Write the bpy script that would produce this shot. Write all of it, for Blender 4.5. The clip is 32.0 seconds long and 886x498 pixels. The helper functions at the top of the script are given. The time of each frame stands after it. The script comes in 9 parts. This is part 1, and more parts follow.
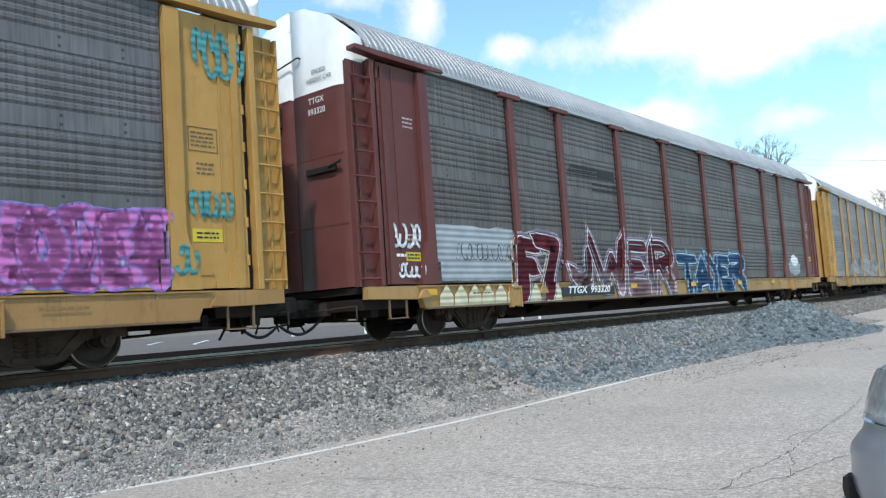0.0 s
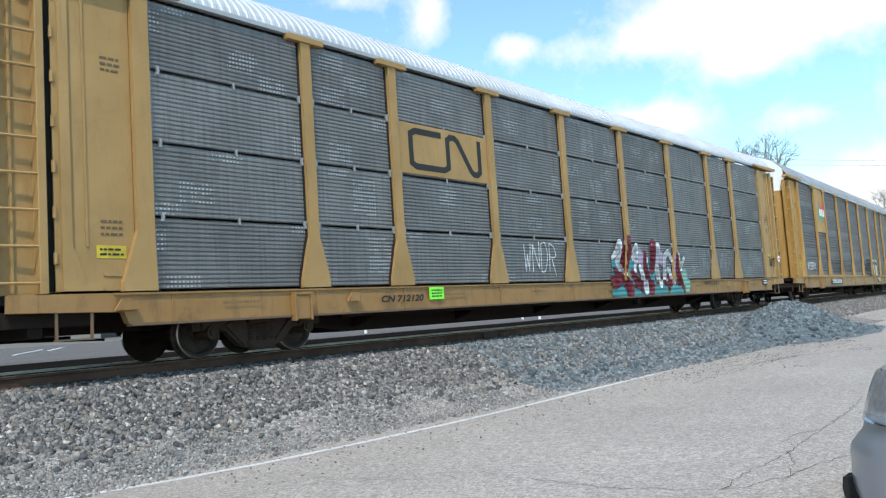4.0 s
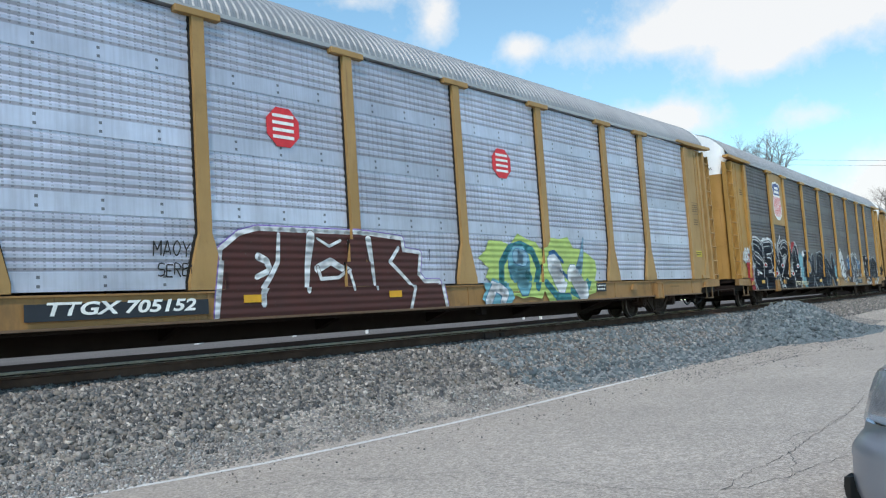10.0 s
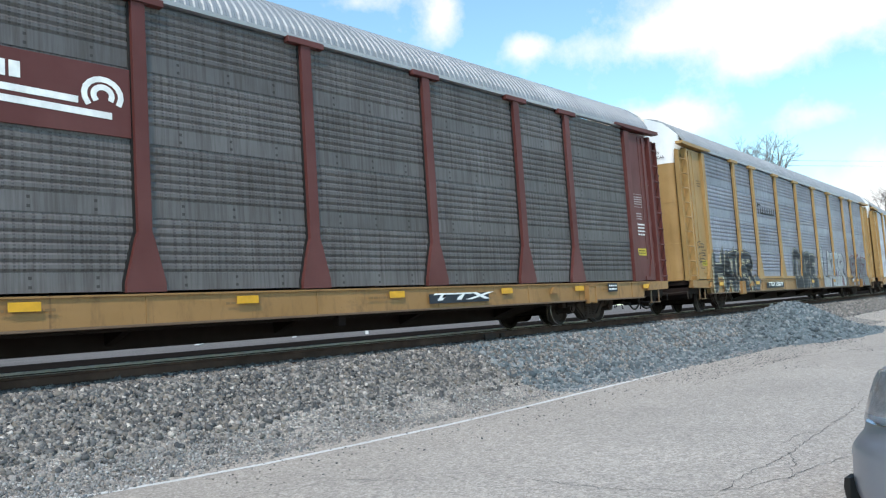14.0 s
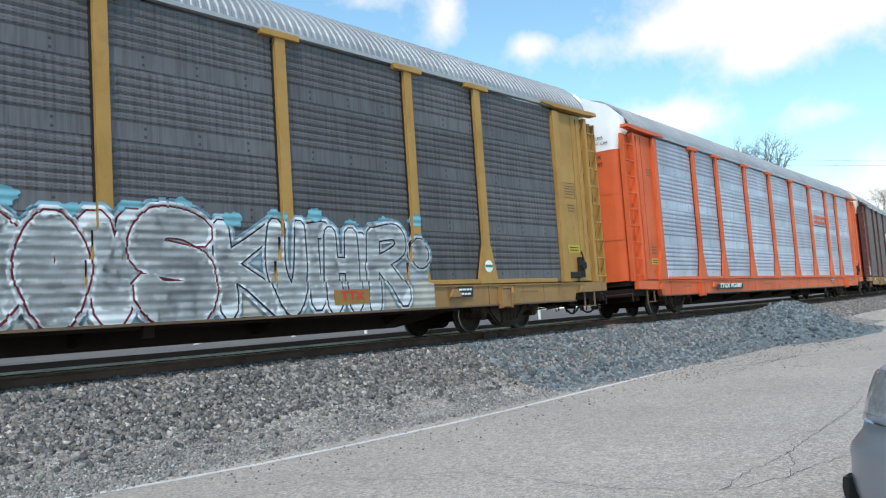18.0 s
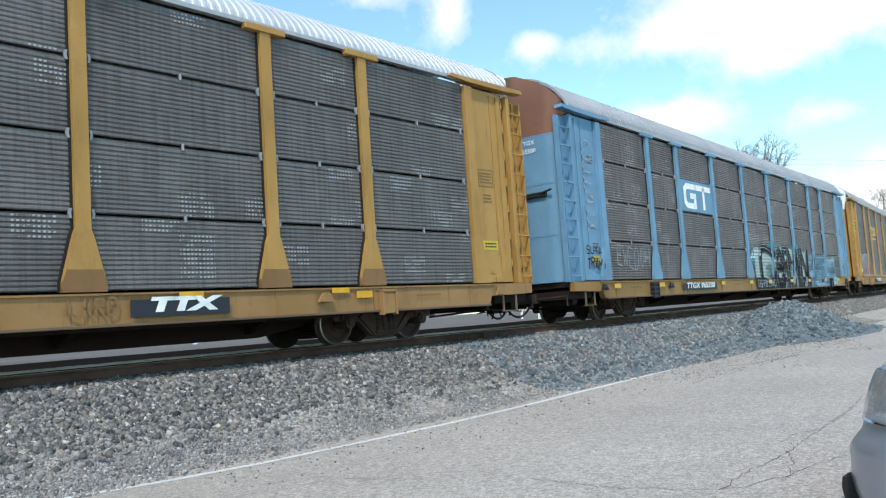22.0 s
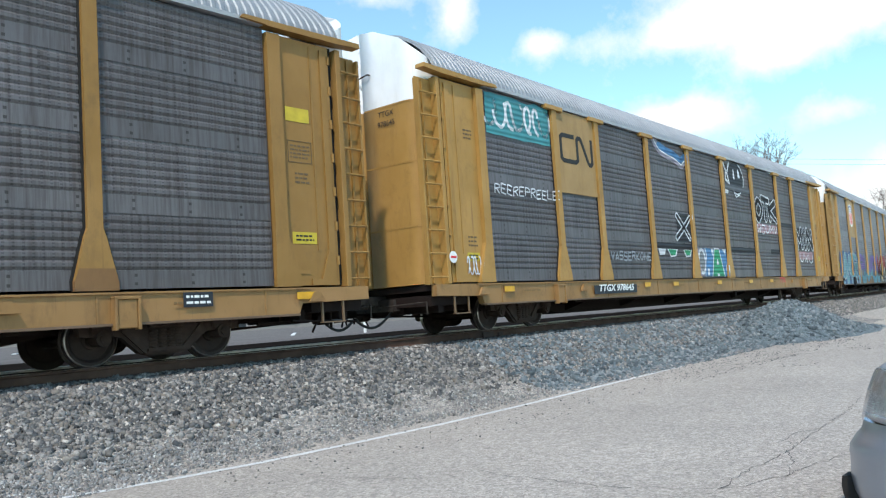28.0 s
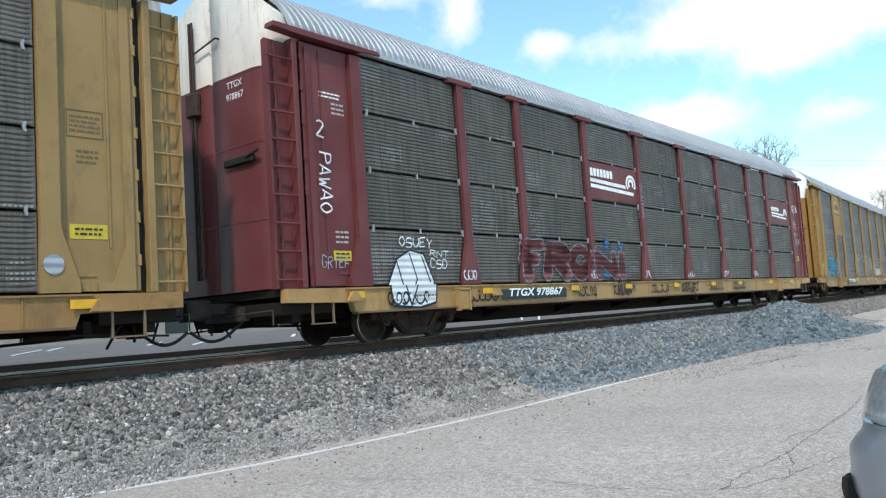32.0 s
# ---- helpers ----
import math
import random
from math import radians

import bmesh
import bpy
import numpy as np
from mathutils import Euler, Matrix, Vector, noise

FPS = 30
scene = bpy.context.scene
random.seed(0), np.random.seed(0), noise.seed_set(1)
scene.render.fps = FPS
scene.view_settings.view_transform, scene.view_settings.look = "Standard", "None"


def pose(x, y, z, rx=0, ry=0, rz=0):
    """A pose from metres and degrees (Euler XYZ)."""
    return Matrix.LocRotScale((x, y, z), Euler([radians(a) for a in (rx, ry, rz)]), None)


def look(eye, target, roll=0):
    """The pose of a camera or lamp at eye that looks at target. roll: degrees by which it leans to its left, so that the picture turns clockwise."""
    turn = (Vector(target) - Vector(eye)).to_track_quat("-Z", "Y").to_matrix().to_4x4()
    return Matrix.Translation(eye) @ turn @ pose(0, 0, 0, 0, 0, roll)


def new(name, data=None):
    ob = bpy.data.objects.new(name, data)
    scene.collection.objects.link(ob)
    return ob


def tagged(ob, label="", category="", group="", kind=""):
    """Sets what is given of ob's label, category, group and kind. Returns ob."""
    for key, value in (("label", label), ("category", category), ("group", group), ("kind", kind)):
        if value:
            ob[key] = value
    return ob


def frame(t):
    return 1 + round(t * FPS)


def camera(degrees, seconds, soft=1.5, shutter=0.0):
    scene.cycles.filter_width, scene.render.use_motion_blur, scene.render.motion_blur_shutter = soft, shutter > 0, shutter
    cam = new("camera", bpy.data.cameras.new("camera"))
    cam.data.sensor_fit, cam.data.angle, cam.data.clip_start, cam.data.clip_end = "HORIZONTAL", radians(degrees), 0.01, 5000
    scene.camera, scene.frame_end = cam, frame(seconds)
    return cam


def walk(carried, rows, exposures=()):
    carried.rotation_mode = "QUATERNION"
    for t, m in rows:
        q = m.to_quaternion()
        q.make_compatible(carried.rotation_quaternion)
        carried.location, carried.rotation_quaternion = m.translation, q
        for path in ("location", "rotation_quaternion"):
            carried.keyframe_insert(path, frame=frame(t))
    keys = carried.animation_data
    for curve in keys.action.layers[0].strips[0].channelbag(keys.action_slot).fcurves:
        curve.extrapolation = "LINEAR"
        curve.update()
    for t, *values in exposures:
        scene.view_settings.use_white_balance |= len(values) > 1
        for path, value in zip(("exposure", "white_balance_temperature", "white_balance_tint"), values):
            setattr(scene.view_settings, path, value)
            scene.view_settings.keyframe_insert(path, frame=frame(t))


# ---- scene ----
# camera: stands still beside the road
EYE = (0.0, -11.115, 0.384)
cam = camera(58.5, 32.0, soft=1.2)


def held(yaw, tilt):
    """The camera's stand, nudged by hundredths of a degree."""
    return pose(*EYE, 94.782 + tilt / 100, 3.808, -47.42 + yaw / 100)


SWAY = [(0.0, 0, 0), (0.5, 8, -2), (1.0, 0, 0), (1.5, -4, 0), (3.0, -4, 0), (3.5, 0, 0), (4.0, 0, 1), (4.5, -4, 2), (6.5, 0, 2), (7.0, 0, 6), (8.0, 0, 2), (8.5, -4, 0), (9.0, 0, 1), (9.5, 0, 0), (10.0, 8, 2), (10.5, 0, 1), (12.0, 0, 0), (12.5, -4, 1), (13.0, -4, 2), (13.5, 8, 7), (14.5, 8, 7), (15.0, 0, 4), (17.5, 0, 3), (19.0, 0, 1), (19.5, 8, 7), (20.0, 8, 3), (20.5, 2, 4), (21.0, 0, 5), (21.5, 0, 1), (22.5, -4, -2), (23.0, -2, -2), (24.0, 0, -4), (24.5, -1, -5), (26.5, -4, -2), (27.0, -5, -4), (28.0, -4, -6), (28.5, -4, -1), (29.0, -2, -1), (30.0, -5, -4), (31.0, -12, 0), (31.5, -12, 1), (32.0, -5, 2)]
walk(cam, [(t, held(yaw, tilt)) for t, yaw, tilt in SWAY], exposures=[(0.0, 0.60), (2.0, 0.66), (4.0, 0.60), (6.0, 0.52), (7.0, 0.45), (8.0, 0.48), (9.0, 0.42), (10.0, 0.28), (11.0, 0.20), (12.0, 0.22), (13.0, 0.42), (14.0, 0.58), (15.0, 0.66), (16.5, 0.55), (18.0, 0.44), (19.0, 0.50), (20.0, 0.56), (21.0, 0.60), (23.0, 0.63), (27.0, 0.62), (29.0, 0.60), (32.0, 0.63)])

# ---- light ----
SUN_AZ, SUN_EL = 217.0, 54.0      # degrees: direction to the sun, anticlockwise from +x
sun_way = Vector((math.cos(radians(SUN_AZ)) * math.cos(radians(SUN_EL)), math.sin(radians(SUN_AZ)) * math.cos(radians(SUN_EL)), math.sin(radians(SUN_EL))))
world = bpy.data.worlds.new("sky")
scene.world = world
world.use_nodes = True
_n = world.node_tree.nodes
_sky = _n.new("ShaderNodeTexSky")
_sky.sky_type = "NISHITA"
_sky.sun_disc = False
_sky.sun_elevation = radians(SUN_EL)
_sky.sun_rotation = radians(90.0 - SUN_AZ)
_sky.air_density, _sky.dust_density, _sky.ozone_density = 1.0, 0.3, 0.2
_n["Background"].inputs["Strength"].default_value = 0.175
_tint = _n.new("ShaderNodeMix")
_tint.data_type, _tint.blend_type = "RGBA", "MULTIPLY"
_tint.inputs[0].default_value = 1.0
_tint.inputs[7].default_value = (0.78, 1.02, 0.985, 1)
world.node_tree.links.new(_sky.outputs[0], _tint.inputs[6])
world.node_tree.links.new(_tint.outputs[2], _n["Background"].inputs["Color"])
_sun = bpy.data.lights.new("sun", "SUN")
_sun.energy, _sun.angle, _sun.color = 2.65, radians(2.0), (1.0, 0.945, 0.89)
sun = new("sun", _sun)
sun.matrix_basis = look(sun_way * 200, (0, 0, 0))

# ---- track line: straight, then a gentle left curve ----
KAP, CURVE_END = 0.0021, 130.0


def line_y(x):
    if x <= 0:
        return 0.0
    if x <= CURVE_END:
        return KAP * x * x / 2
    return KAP * CURVE_END ** 2 / 2 + KAP * CURVE_END * (x - CURVE_END)


def line_slope(x):
    return KAP * min(max(x, 0.0), CURVE_END)


PITCH = 28.35


def train_at(t):
    """How far the train has come at t seconds."""
    u = (t - 16.0) / 16.0
    return (((0.041 * u - 1.8552) * u + 2.3227) * u + 213.67) * u + 259.7813


# ---- node helpers ----
def mat_new(name):
    m = bpy.data.materials.new(name)
    m.use_nodes = True
    nt = m.node_tree
    b = nt.nodes["Principled BSDF"]
    return m, nt, b


def N(nt, kind, **inputs):
    n = nt.nodes.new("ShaderNode" + kind)
    for k, v in inputs.items():
        key = k.replace("_", " ")
        if hasattr(v, "is_output") or isinstance(v, bpy.types.NodeSocket):
            nt.links.new(v, n.inputs[key])
        else:
            n.inputs[key].default_value = v
    return n


def math_n(nt, op, a, b=None, c=None, clamp=False):
    n = nt.nodes.new("ShaderNodeMath")
    n.operation = op
    n.use_clamp = clamp
    for i, v in enumerate((a, b, c)):
        if v is None:
            continue
        if isinstance(v, bpy.types.NodeSocket):
            nt.links.new(v, n.inputs[i])
        else:
            n.inputs[i].default_value = v
    return n.outputs[0]


def mix_c(nt, fac, a, b, blend="MIX"):
    n = nt.nodes.new("ShaderNodeMix")
    n.data_type = "RGBA"
    n.blend_type = blend
    n.clamp_factor = True
    for i, v in ((0, fac), (6, a), (7, b)):
        if isinstance(v, bpy.types.NodeSocket):
            nt.links.new(v, n.inputs[i])
        elif i == 0:
            n.inputs[0].default_value = v
        else:
            n.inputs[i].default_value = (*v[:3], 1)
    return n.outputs[2]


def ramp(nt, v, lo, hi):
    n = nt.nodes.new("ShaderNodeMapRange")
    n.clamp = True
    nt.links.new(v, n.inputs[0])
    n.inputs[1].default_value, n.inputs[2].default_value = lo, hi
    return n.outputs[0]


def coords(nt, scale=(1, 1, 1), vary=True):
    """Object coordinates in metres, shifted piece by piece."""
    tc = nt.nodes.new("ShaderNodeTexCoord")
    out = tc.outputs["Object"]
    if vary:
        oi = nt.nodes.new("ShaderNodeObjectInfo")
        sh = nt.nodes.new("ShaderNodeVectorMath")
        sh.operation = "SCALE"
        sh.inputs[0].default_value = (37.0, 19.0, 53.0)
        nt.links.new(oi.outputs["Random"], sh.inputs["Scale"])
        ad = nt.nodes.new("ShaderNodeVectorMath")
        nt.links.new(out, ad.inputs[0])
        nt.links.new(sh.outputs[0], ad.inputs[1])
        out = ad.outputs[0]
    mp = nt.nodes.new("ShaderNodeMapping")
    mp.inputs["Scale"].default_value = scale
    nt.links.new(out, mp.inputs[0])
    return mp.outputs[0]


def noise_n(nt, vec, scale, detail=4.0, rough=0.55):
    n = N(nt, "TexNoise", Vector=vec, Scale=scale, Detail=detail, Roughness=rough)
    return n.outputs[0]


def bump_n(nt, b, height, strength=0.3, dist=0.01):
    n = N(nt, "Bump", Height=height, Strength=strength, Distance=dist)
    nt.links.new(n.outputs[0], b.inputs["Normal"])


def paint(name, col, grime=(0.05, 0.04, 0.03), amount=0.35, rough=0.5, rust=0.12, metal=0.0, spec=0.35):
    """Weathered railway paint: fading patches, vertical run-off streaks, rust specks."""
    m, nt, b = mat_new(name)
    v = coords(nt)
    big = noise_n(nt, v, 0.9, 5)
    streak = noise_n(nt, coords(nt, (3, 3, 0.8)), 1.3, 7, 0.7)
    drip = noise_n(nt, coords(nt, (16, 16, 0.5)), 1.0, 3, 0.5)
    fine = noise_n(nt, v, 38, 5, 0.65)
    soot = noise_n(nt, v, 2.6, 8, 0.72)
    c = mix_c(nt, ramp(nt, big, 0.35, 0.7), [k * 0.90 for k in col], [min(1, k * 1.1 + 0.012) for k in col])
    f = math_n(nt, "MULTIPLY", ramp(nt, streak, 0.52, 0.80), amount * 0.6)
    c = mix_c(nt, f, c, grime)
    f = math_n(nt, "MULTIPLY", math_n(nt, "MULTIPLY", ramp(nt, drip, 0.63, 0.74), ramp(nt, big, 0.48, 0.62)), amount * 0.75)
    c = mix_c(nt, f, c, (0.09, 0.045, 0.025))
    c = mix_c(nt, math_n(nt, "MULTIPLY", ramp(nt, soot, 0.56, 0.70), amount * 0.35), c, grime)
    f = math_n(nt, "MULTIPLY", ramp(nt, fine, 0.62, 0.78), math_n(nt, "MULTIPLY", ramp(nt, big, 0.5, 0.7), rust * 4), clamp=True)
    c = mix_c(nt, f, c, (0.13, 0.05, 0.025))
    nt.links.new(c, b.inputs["Base Color"])
    r = N(nt, "MapRange", Value=streak)
    r.inputs[3].default_value, r.inputs[4].default_value = rough - 0.08, rough + 0.2
    nt.links.new(r.outputs[0], b.inputs["Roughness"])
    b.inputs["Metallic"].default_value = metal
    b.inputs["Specular IOR Level"].default_value = spec
    bump_n(nt, b, fine, 0.25, 0.003)
    return m


def plain(name, col, rough=0.6, metal=0.0, spec=0.4, vary=0.15, scale=6.0, bump=0.15):
    m, nt, b = mat_new(name)
    v = coords(nt)
    a = noise_n(nt, v, scale, 5)
    fine = noise_n(nt, v, scale * 12, 3)
    c = mix_c(nt, ramp(nt, a, 0.3, 0.7), [k * (1 - vary) for k in col], [min(1, k * (1 + vary)) for k in col])
    nt.links.new(c, b.inputs["Base Color"])
    b.inputs["Roughness"].default_value, b.inputs["Metallic"].default_value = rough, metal
    b.inputs["Specular IOR Level"].default_value = spec
    bump_n(nt, b, fine, bump, 0.004)
    return m


def galvanised(name, col, dirt, amount, metal=0.5, rough=0.46, holes=0.55, glints=0.0):
    """Perforated screen sheet: columns of small holes, dull zinc, run-off streaks, dirt."""
    hue = (1.045, 0.97, 1.03) if holes > 0 else (1.05, 0.975, 0.93)
    col, dirt = [[k * h for k, h in zip(c, hue)] for c in (col, dirt)]
    m, nt, b = mat_new(name)
    v0 = coords(nt, vary=False)
    v = coords(nt)
    oi = nt.nodes.new("ShaderNodeObjectInfo")
    big = noise_n(nt, v, 1.3, 5)
    streak = noise_n(nt, coords(nt, (14, 14, 0.7)), 1.4, 5, 0.6)
    fine = noise_n(nt, v, 30, 4)
    tone = math_n(nt, "MULTIPLY_ADD", oi.outputs["Random"], 0.28, 0.93)
    c = mix_c(nt, ramp(nt, big, 0.3, 0.72), [k * 0.82 for k in col], [min(1, k * 1.14) for k in col])
    g = nt.nodes.new("ShaderNodeCombineColor")
    for i in range(3):
        nt.links.new(tone, g.inputs[i])
    c = mix_c(nt, 1.0, c, g.outputs[0], "MULTIPLY")
    c = mix_c(nt, math_n(nt, "MULTIPLY", ramp(nt, streak, 0.42, 0.75), amount), c, dirt)
    sep = nt.nodes.new("ShaderNodeSeparateXYZ")
    nt.links.new(v0, sep.inputs[0])
    # perforations: clustered columns along x, close rows along z
    wob = noise_n(nt, coords(nt, (3.4, 0, 0)), 1.0, 2)
    col_x = math_n(nt, "FRACT", math_n(nt, "MULTIPLY", sep.outputs[0], 9.0))
    row_z = math_n(nt, "FRACT", math_n(nt, "MULTIPLY", sep.outputs[2], 24.0))
    dx = math_n(nt, "ABSOLUTE", math_n(nt, "SUBTRACT", col_x, 0.5))
    dz = math_n(nt, "ABSOLUTE", math_n(nt, "SUBTRACT", row_z, 0.5))
    hole = math_n(nt, "MULTIPLY", math_n(nt, "LESS_THAN", dx, 0.14), math_n(nt, "LESS_THAN", dz, 0.24))
    hole = math_n(nt, "MULTIPLY", hole, math_n(nt, "GREATER_THAN", wob, 0.44))
    inner = math_n(nt, "GREATER_THAN", sep.outputs[2], 0.26)
    hole = math_n(nt, "MULTIPLY", hole, inner)
    c = mix_c(nt, math_n(nt, "MULTIPLY", hole, holes), c, (0.012, 0.012, 0.014))
    if glints and holes < 0.3:
        # daylight through slots, painted pale: patches a few rows high, rows of short dashes
        gx = math_n(nt, "FRACT", math_n(nt, "MULTIPLY", sep.outputs[0], 17.0))
        gz = math_n(nt, "FRACT", math_n(nt, "MULTIPLY", sep.outputs[2], 1 / 0.062))
        dash = math_n(nt, "MULTIPLY", math_n(nt, "LESS_THAN", math_n(nt, "ABSOLUTE", math_n(nt, "SUBTRACT", gx, 0.5)), 0.27), math_n(nt, "LESS_THAN", math_n(nt, "ABSOLUTE", math_n(nt, "SUBTRACT", gz, 0.5)), 0.20))
        cell = nt.nodes.new("ShaderNodeTexWhiteNoise")
        cell.noise_dimensions = "3D"
        fl = nt.nodes.new("ShaderNodeVectorMath")
        fl.operation = "FLOOR"
        nt.links.new(coords(nt, (1.9, 0.0, 3.3)), fl.inputs[0])
        nt.links.new(fl.outputs[0], cell.inputs["Vector"])
        part_of = math_n(nt, "GREATER_THAN", cell.outputs["Value"], 0.87)
        ragged = math_n(nt, "GREATER_THAN", noise_n(nt, coords(nt, (6.0, 0, 9.0)), 1.0, 2), 0.45)
        f = math_n(nt, "MULTIPLY", math_n(nt, "MULTIPLY", dash, part_of), ragged)
        c = mix_c(nt, math_n(nt, "MULTIPLY", f, glints * 0.5), c, (0.72, 0.74, 0.77))
    # bolt pairs along the flat band
    bx = math_n(nt, "ABSOLUTE", math_n(nt, "SUBTRACT", math_n(nt, "FRACT", math_n(nt, "MULTIPLY_ADD", sep.outputs[0], 1.25, 0.5)), 0.5))
    bz = math_n(nt, "MINIMUM", math_n(nt, "ABSOLUTE", math_n(nt, "SUBTRACT", sep.outputs[2], 0.065)), math_n(nt, "ABSOLUTE", math_n(nt, "SUBTRACT", sep.outputs[2], 0.175)))
    bolt = math_n(nt, "MULTIPLY", math_n(nt, "LESS_THAN", bx, 0.026), math_n(nt, "LESS_THAN", bz, 0.019))
    if holes > 0.3:
        c = mix_c(nt, math_n(nt, "MULTIPLY", bolt, 0.75), c, (0.03, 0.025, 0.022))
    nt.links.new(c, b.inputs["Base Color"])
    b.inputs["Metallic"].default_value = metal
    r = N(nt, "MapRange", Value=streak)
    r.inputs[3].default_value, r.inputs[4].default_value = rough - 0.1, rough + 0.25
    nt.links.new(r.outputs[0], b.inputs["Roughness"])
    bump_n(nt, b, fine, 0.2, 0.003)
    return m


def spray(name, col, rough=0.55):
    """Spray paint on corrugated sheet: uneven cover that follows the ribs."""
    m, nt, b = mat_new(name)
    v = coords(nt)
    a = noise_n(nt, v, 3.0, 5)
    sep = nt.nodes.new("ShaderNodeSeparateXYZ")
    nt.links.new(coords(nt, vary=False), sep.inputs[0])
    rib = math_n(nt, "SINE", math_n(nt, "MULTIPLY", sep.outputs[2], 2 * math.pi / 0.115))
    c = mix_c(nt, ramp(nt, a, 0.35, 0.75), col, [k * 0.72 + 0.008 for k in col])
    c = mix_c(nt, math_n(nt, "MULTIPLY", ramp(nt, noise_n(nt, v, 24, 4), 0.62, 0.78), 0.35), c, (0.10, 0.10, 0.10))
    nt.links.new(c, b.inputs["Base Color"])
    b.inputs["Roughness"].default_value = rough
    b.inputs["Specular IOR Level"].default_value = 0.2
    bump_n(nt, b, rib, 0.5, 0.012)
    return m


# ---- materials ----
YELLOW = paint("rack_yellow_paint", (0.372, 0.203, 0.050), grime=(0.06, 0.04, 0.025), amount=0.6, rust=0.2)
TAN = paint("faded_tan_yellow_paint", (0.342, 0.205, 0.074), grime=(0.07, 0.05, 0.03), amount=0.45)
DULL_YELLOW = paint("dirty_yellow_paint", (0.27, 0.141, 0.033), amount=0.6, rust=0.3)
WORN_YELLOW = paint("sun_bleached_yellow_paint", (0.27, 0.165, 0.06), amount=0.8, rust=0.3)
BROWN = paint("oxide_brown_paint", (0.105, 0.028, 0.024), amount=0.35)
MAROON = paint("faded_red_paint", (0.122, 0.024, 0.025), amount=0.4)
ORANGE = paint("bright_orange_paint", (0.62, 0.105, 0.026), amount=0.25, rust=0.04)
BLUE = paint("sky_blue_paint", (0.125, 0.255, 0.375), amount=0.4, rust=0.2)
WHITE = paint("white_end_paint", (0.80, 0.80, 0.80), grime=(0.3, 0.24, 0.18), amount=0.18, rust=0.06)
RUSTY_WHITE = paint("rusted_white_paint", (0.68, 0.60, 0.52), grime=(0.28, 0.12, 0.06), amount=0.9, rust=0.6)
RUSTY_FOOT = paint("rust_brown_foot_paint", (0.20, 0.10, 0.035), amount=0.6, rust=0.4)
RUST = paint("rust_brown_steel", (0.20, 0.085, 0.05), amount=0.5, rust=0.4)
SILL_DIRTY = paint("grimy_sill_paint", (0.35, 0.20, 0.07), grime=(0.03, 0.028, 0.025), amount=0.8, rust=0.3)
FLANGE = paint("dirt_brown_flange", (0.14, 0.085, 0.05), amount=0.6, rust=0.3)
SILL_YELLOW = paint("grimy_yellow_sill_paint", (0.29, 0.155, 0.053), grime=(0.035, 0.028, 0.022), amount=0.95, rust=0.4)
ROOF = paint("zinc_roof_sheet", (0.27, 0.28, 0.295), grime=(0.16, 0.16, 0.16), amount=0.35, rust=0.02, metal=0.25, rough=0.45)
ROOF_WHITE = paint("bright_zinc_roof_sheet", (0.46, 0.475, 0.50), grime=(0.35, 0.35, 0.36), amount=0.25, rust=0.01, metal=0.15, rough=0.45)
EDGE = paint("grey_steel_edge", (0.36, 0.37, 0.38), amount=0.4, metal=0.2)
SCREEN = {
    "bright": galvanised("bright_zinc_screen", (0.47, 0.515, 0.57), (0.22, 0.23, 0.25), 0.25, metal=0.55, rough=0.42, holes=0.34),
    "silver": galvanised("silver_zinc_screen", (0.26, 0.28, 0.31), (0.12, 0.12, 0.12), 0.4),
    "mid": galvanised("grey_zinc_screen", (0.19, 0.198, 0.212), (0.085, 0.08, 0.075), 0.5, glints=0.25, holes=0.42),
    "dark": galvanised("dark_grimy_screen", (0.122, 0.122, 0.122), (0.05, 0.046, 0.04), 0.6, metal=0.4, rough=0.5, holes=0.42),
    "brown": galvanised("brown_stained_screen", (0.128, 0.124, 0.115), (0.055, 0.046, 0.035), 0.7, metal=0.4, rough=0.5, holes=0.42),
    "pale": galvanised("pale_zinc_screen", (0.38, 0.415, 0.465), (0.19, 0.2, 0.22), 0.3, metal=0.55, rough=0.42, holes=0.34),
    "dull": galvanised("dull_ribbed_screen", (0.152, 0.155, 0.160), (0.07, 0.065, 0.06), 0.6, holes=0.0, glints=0.9),
    "stained": galvanised("brown_streaked_screen", (0.128, 0.125, 0.120), (0.05, 0.040, 0.032), 0.75, metal=0.4, rough=0.5, holes=0.42),
    "sooty": galvanised("sooty_ribbed_screen", (0.142, 0.135, 0.128), (0.055, 0.046, 0.038), 0.8, holes=0.0, glints=0.6),
    "plain": galvanised("ribbed_zinc_screen", (0.19, 0.20, 0.212), (0.09, 0.09, 0.09), 0.5, holes=0.0, glints=0.9),
    "worn": galvanised("weathered_ribbed_screen", (0.185, 0.172, 0.175), (0.085, 0.072, 0.066), 0.8, holes=0.0, glints=0.8),
}
# black parts, and the painted shade in corner slots and behind posts
BLACK = plain("black_paint_and_gap_shade", (0.012, 0.011, 0.010), 0.8)
COUPLER = plain("grime_black_coupler", (0.045, 0.036, 0.030), 0.8, spec=0.2, vary=0.4)
STEP_STEEL = paint("rust_dulled_step", (0.16, 0.10, 0.055), amount=0.7, rust=0.4)
STEEL = plain("brown_grimy_cast_steel", (0.050, 0.033, 0.027), 0.8, 0.0, spec=0.2, vary=0.35)
UNDER = plain("black_underframe", (0.017, 0.0105, 0.009), 0.85, spec=0.2)
TREAD = plain("polished_wheel_tread", (0.36, 0.32, 0.30), 0.36, 0.9)
WHEEL = plain("rusty_wheel_plate", (0.036, 0.023, 0.019), 0.75, 0.1, vary=0.3)
RUBBER = plain("black_rubber_hose", (0.015, 0.015, 0.016), 0.6)
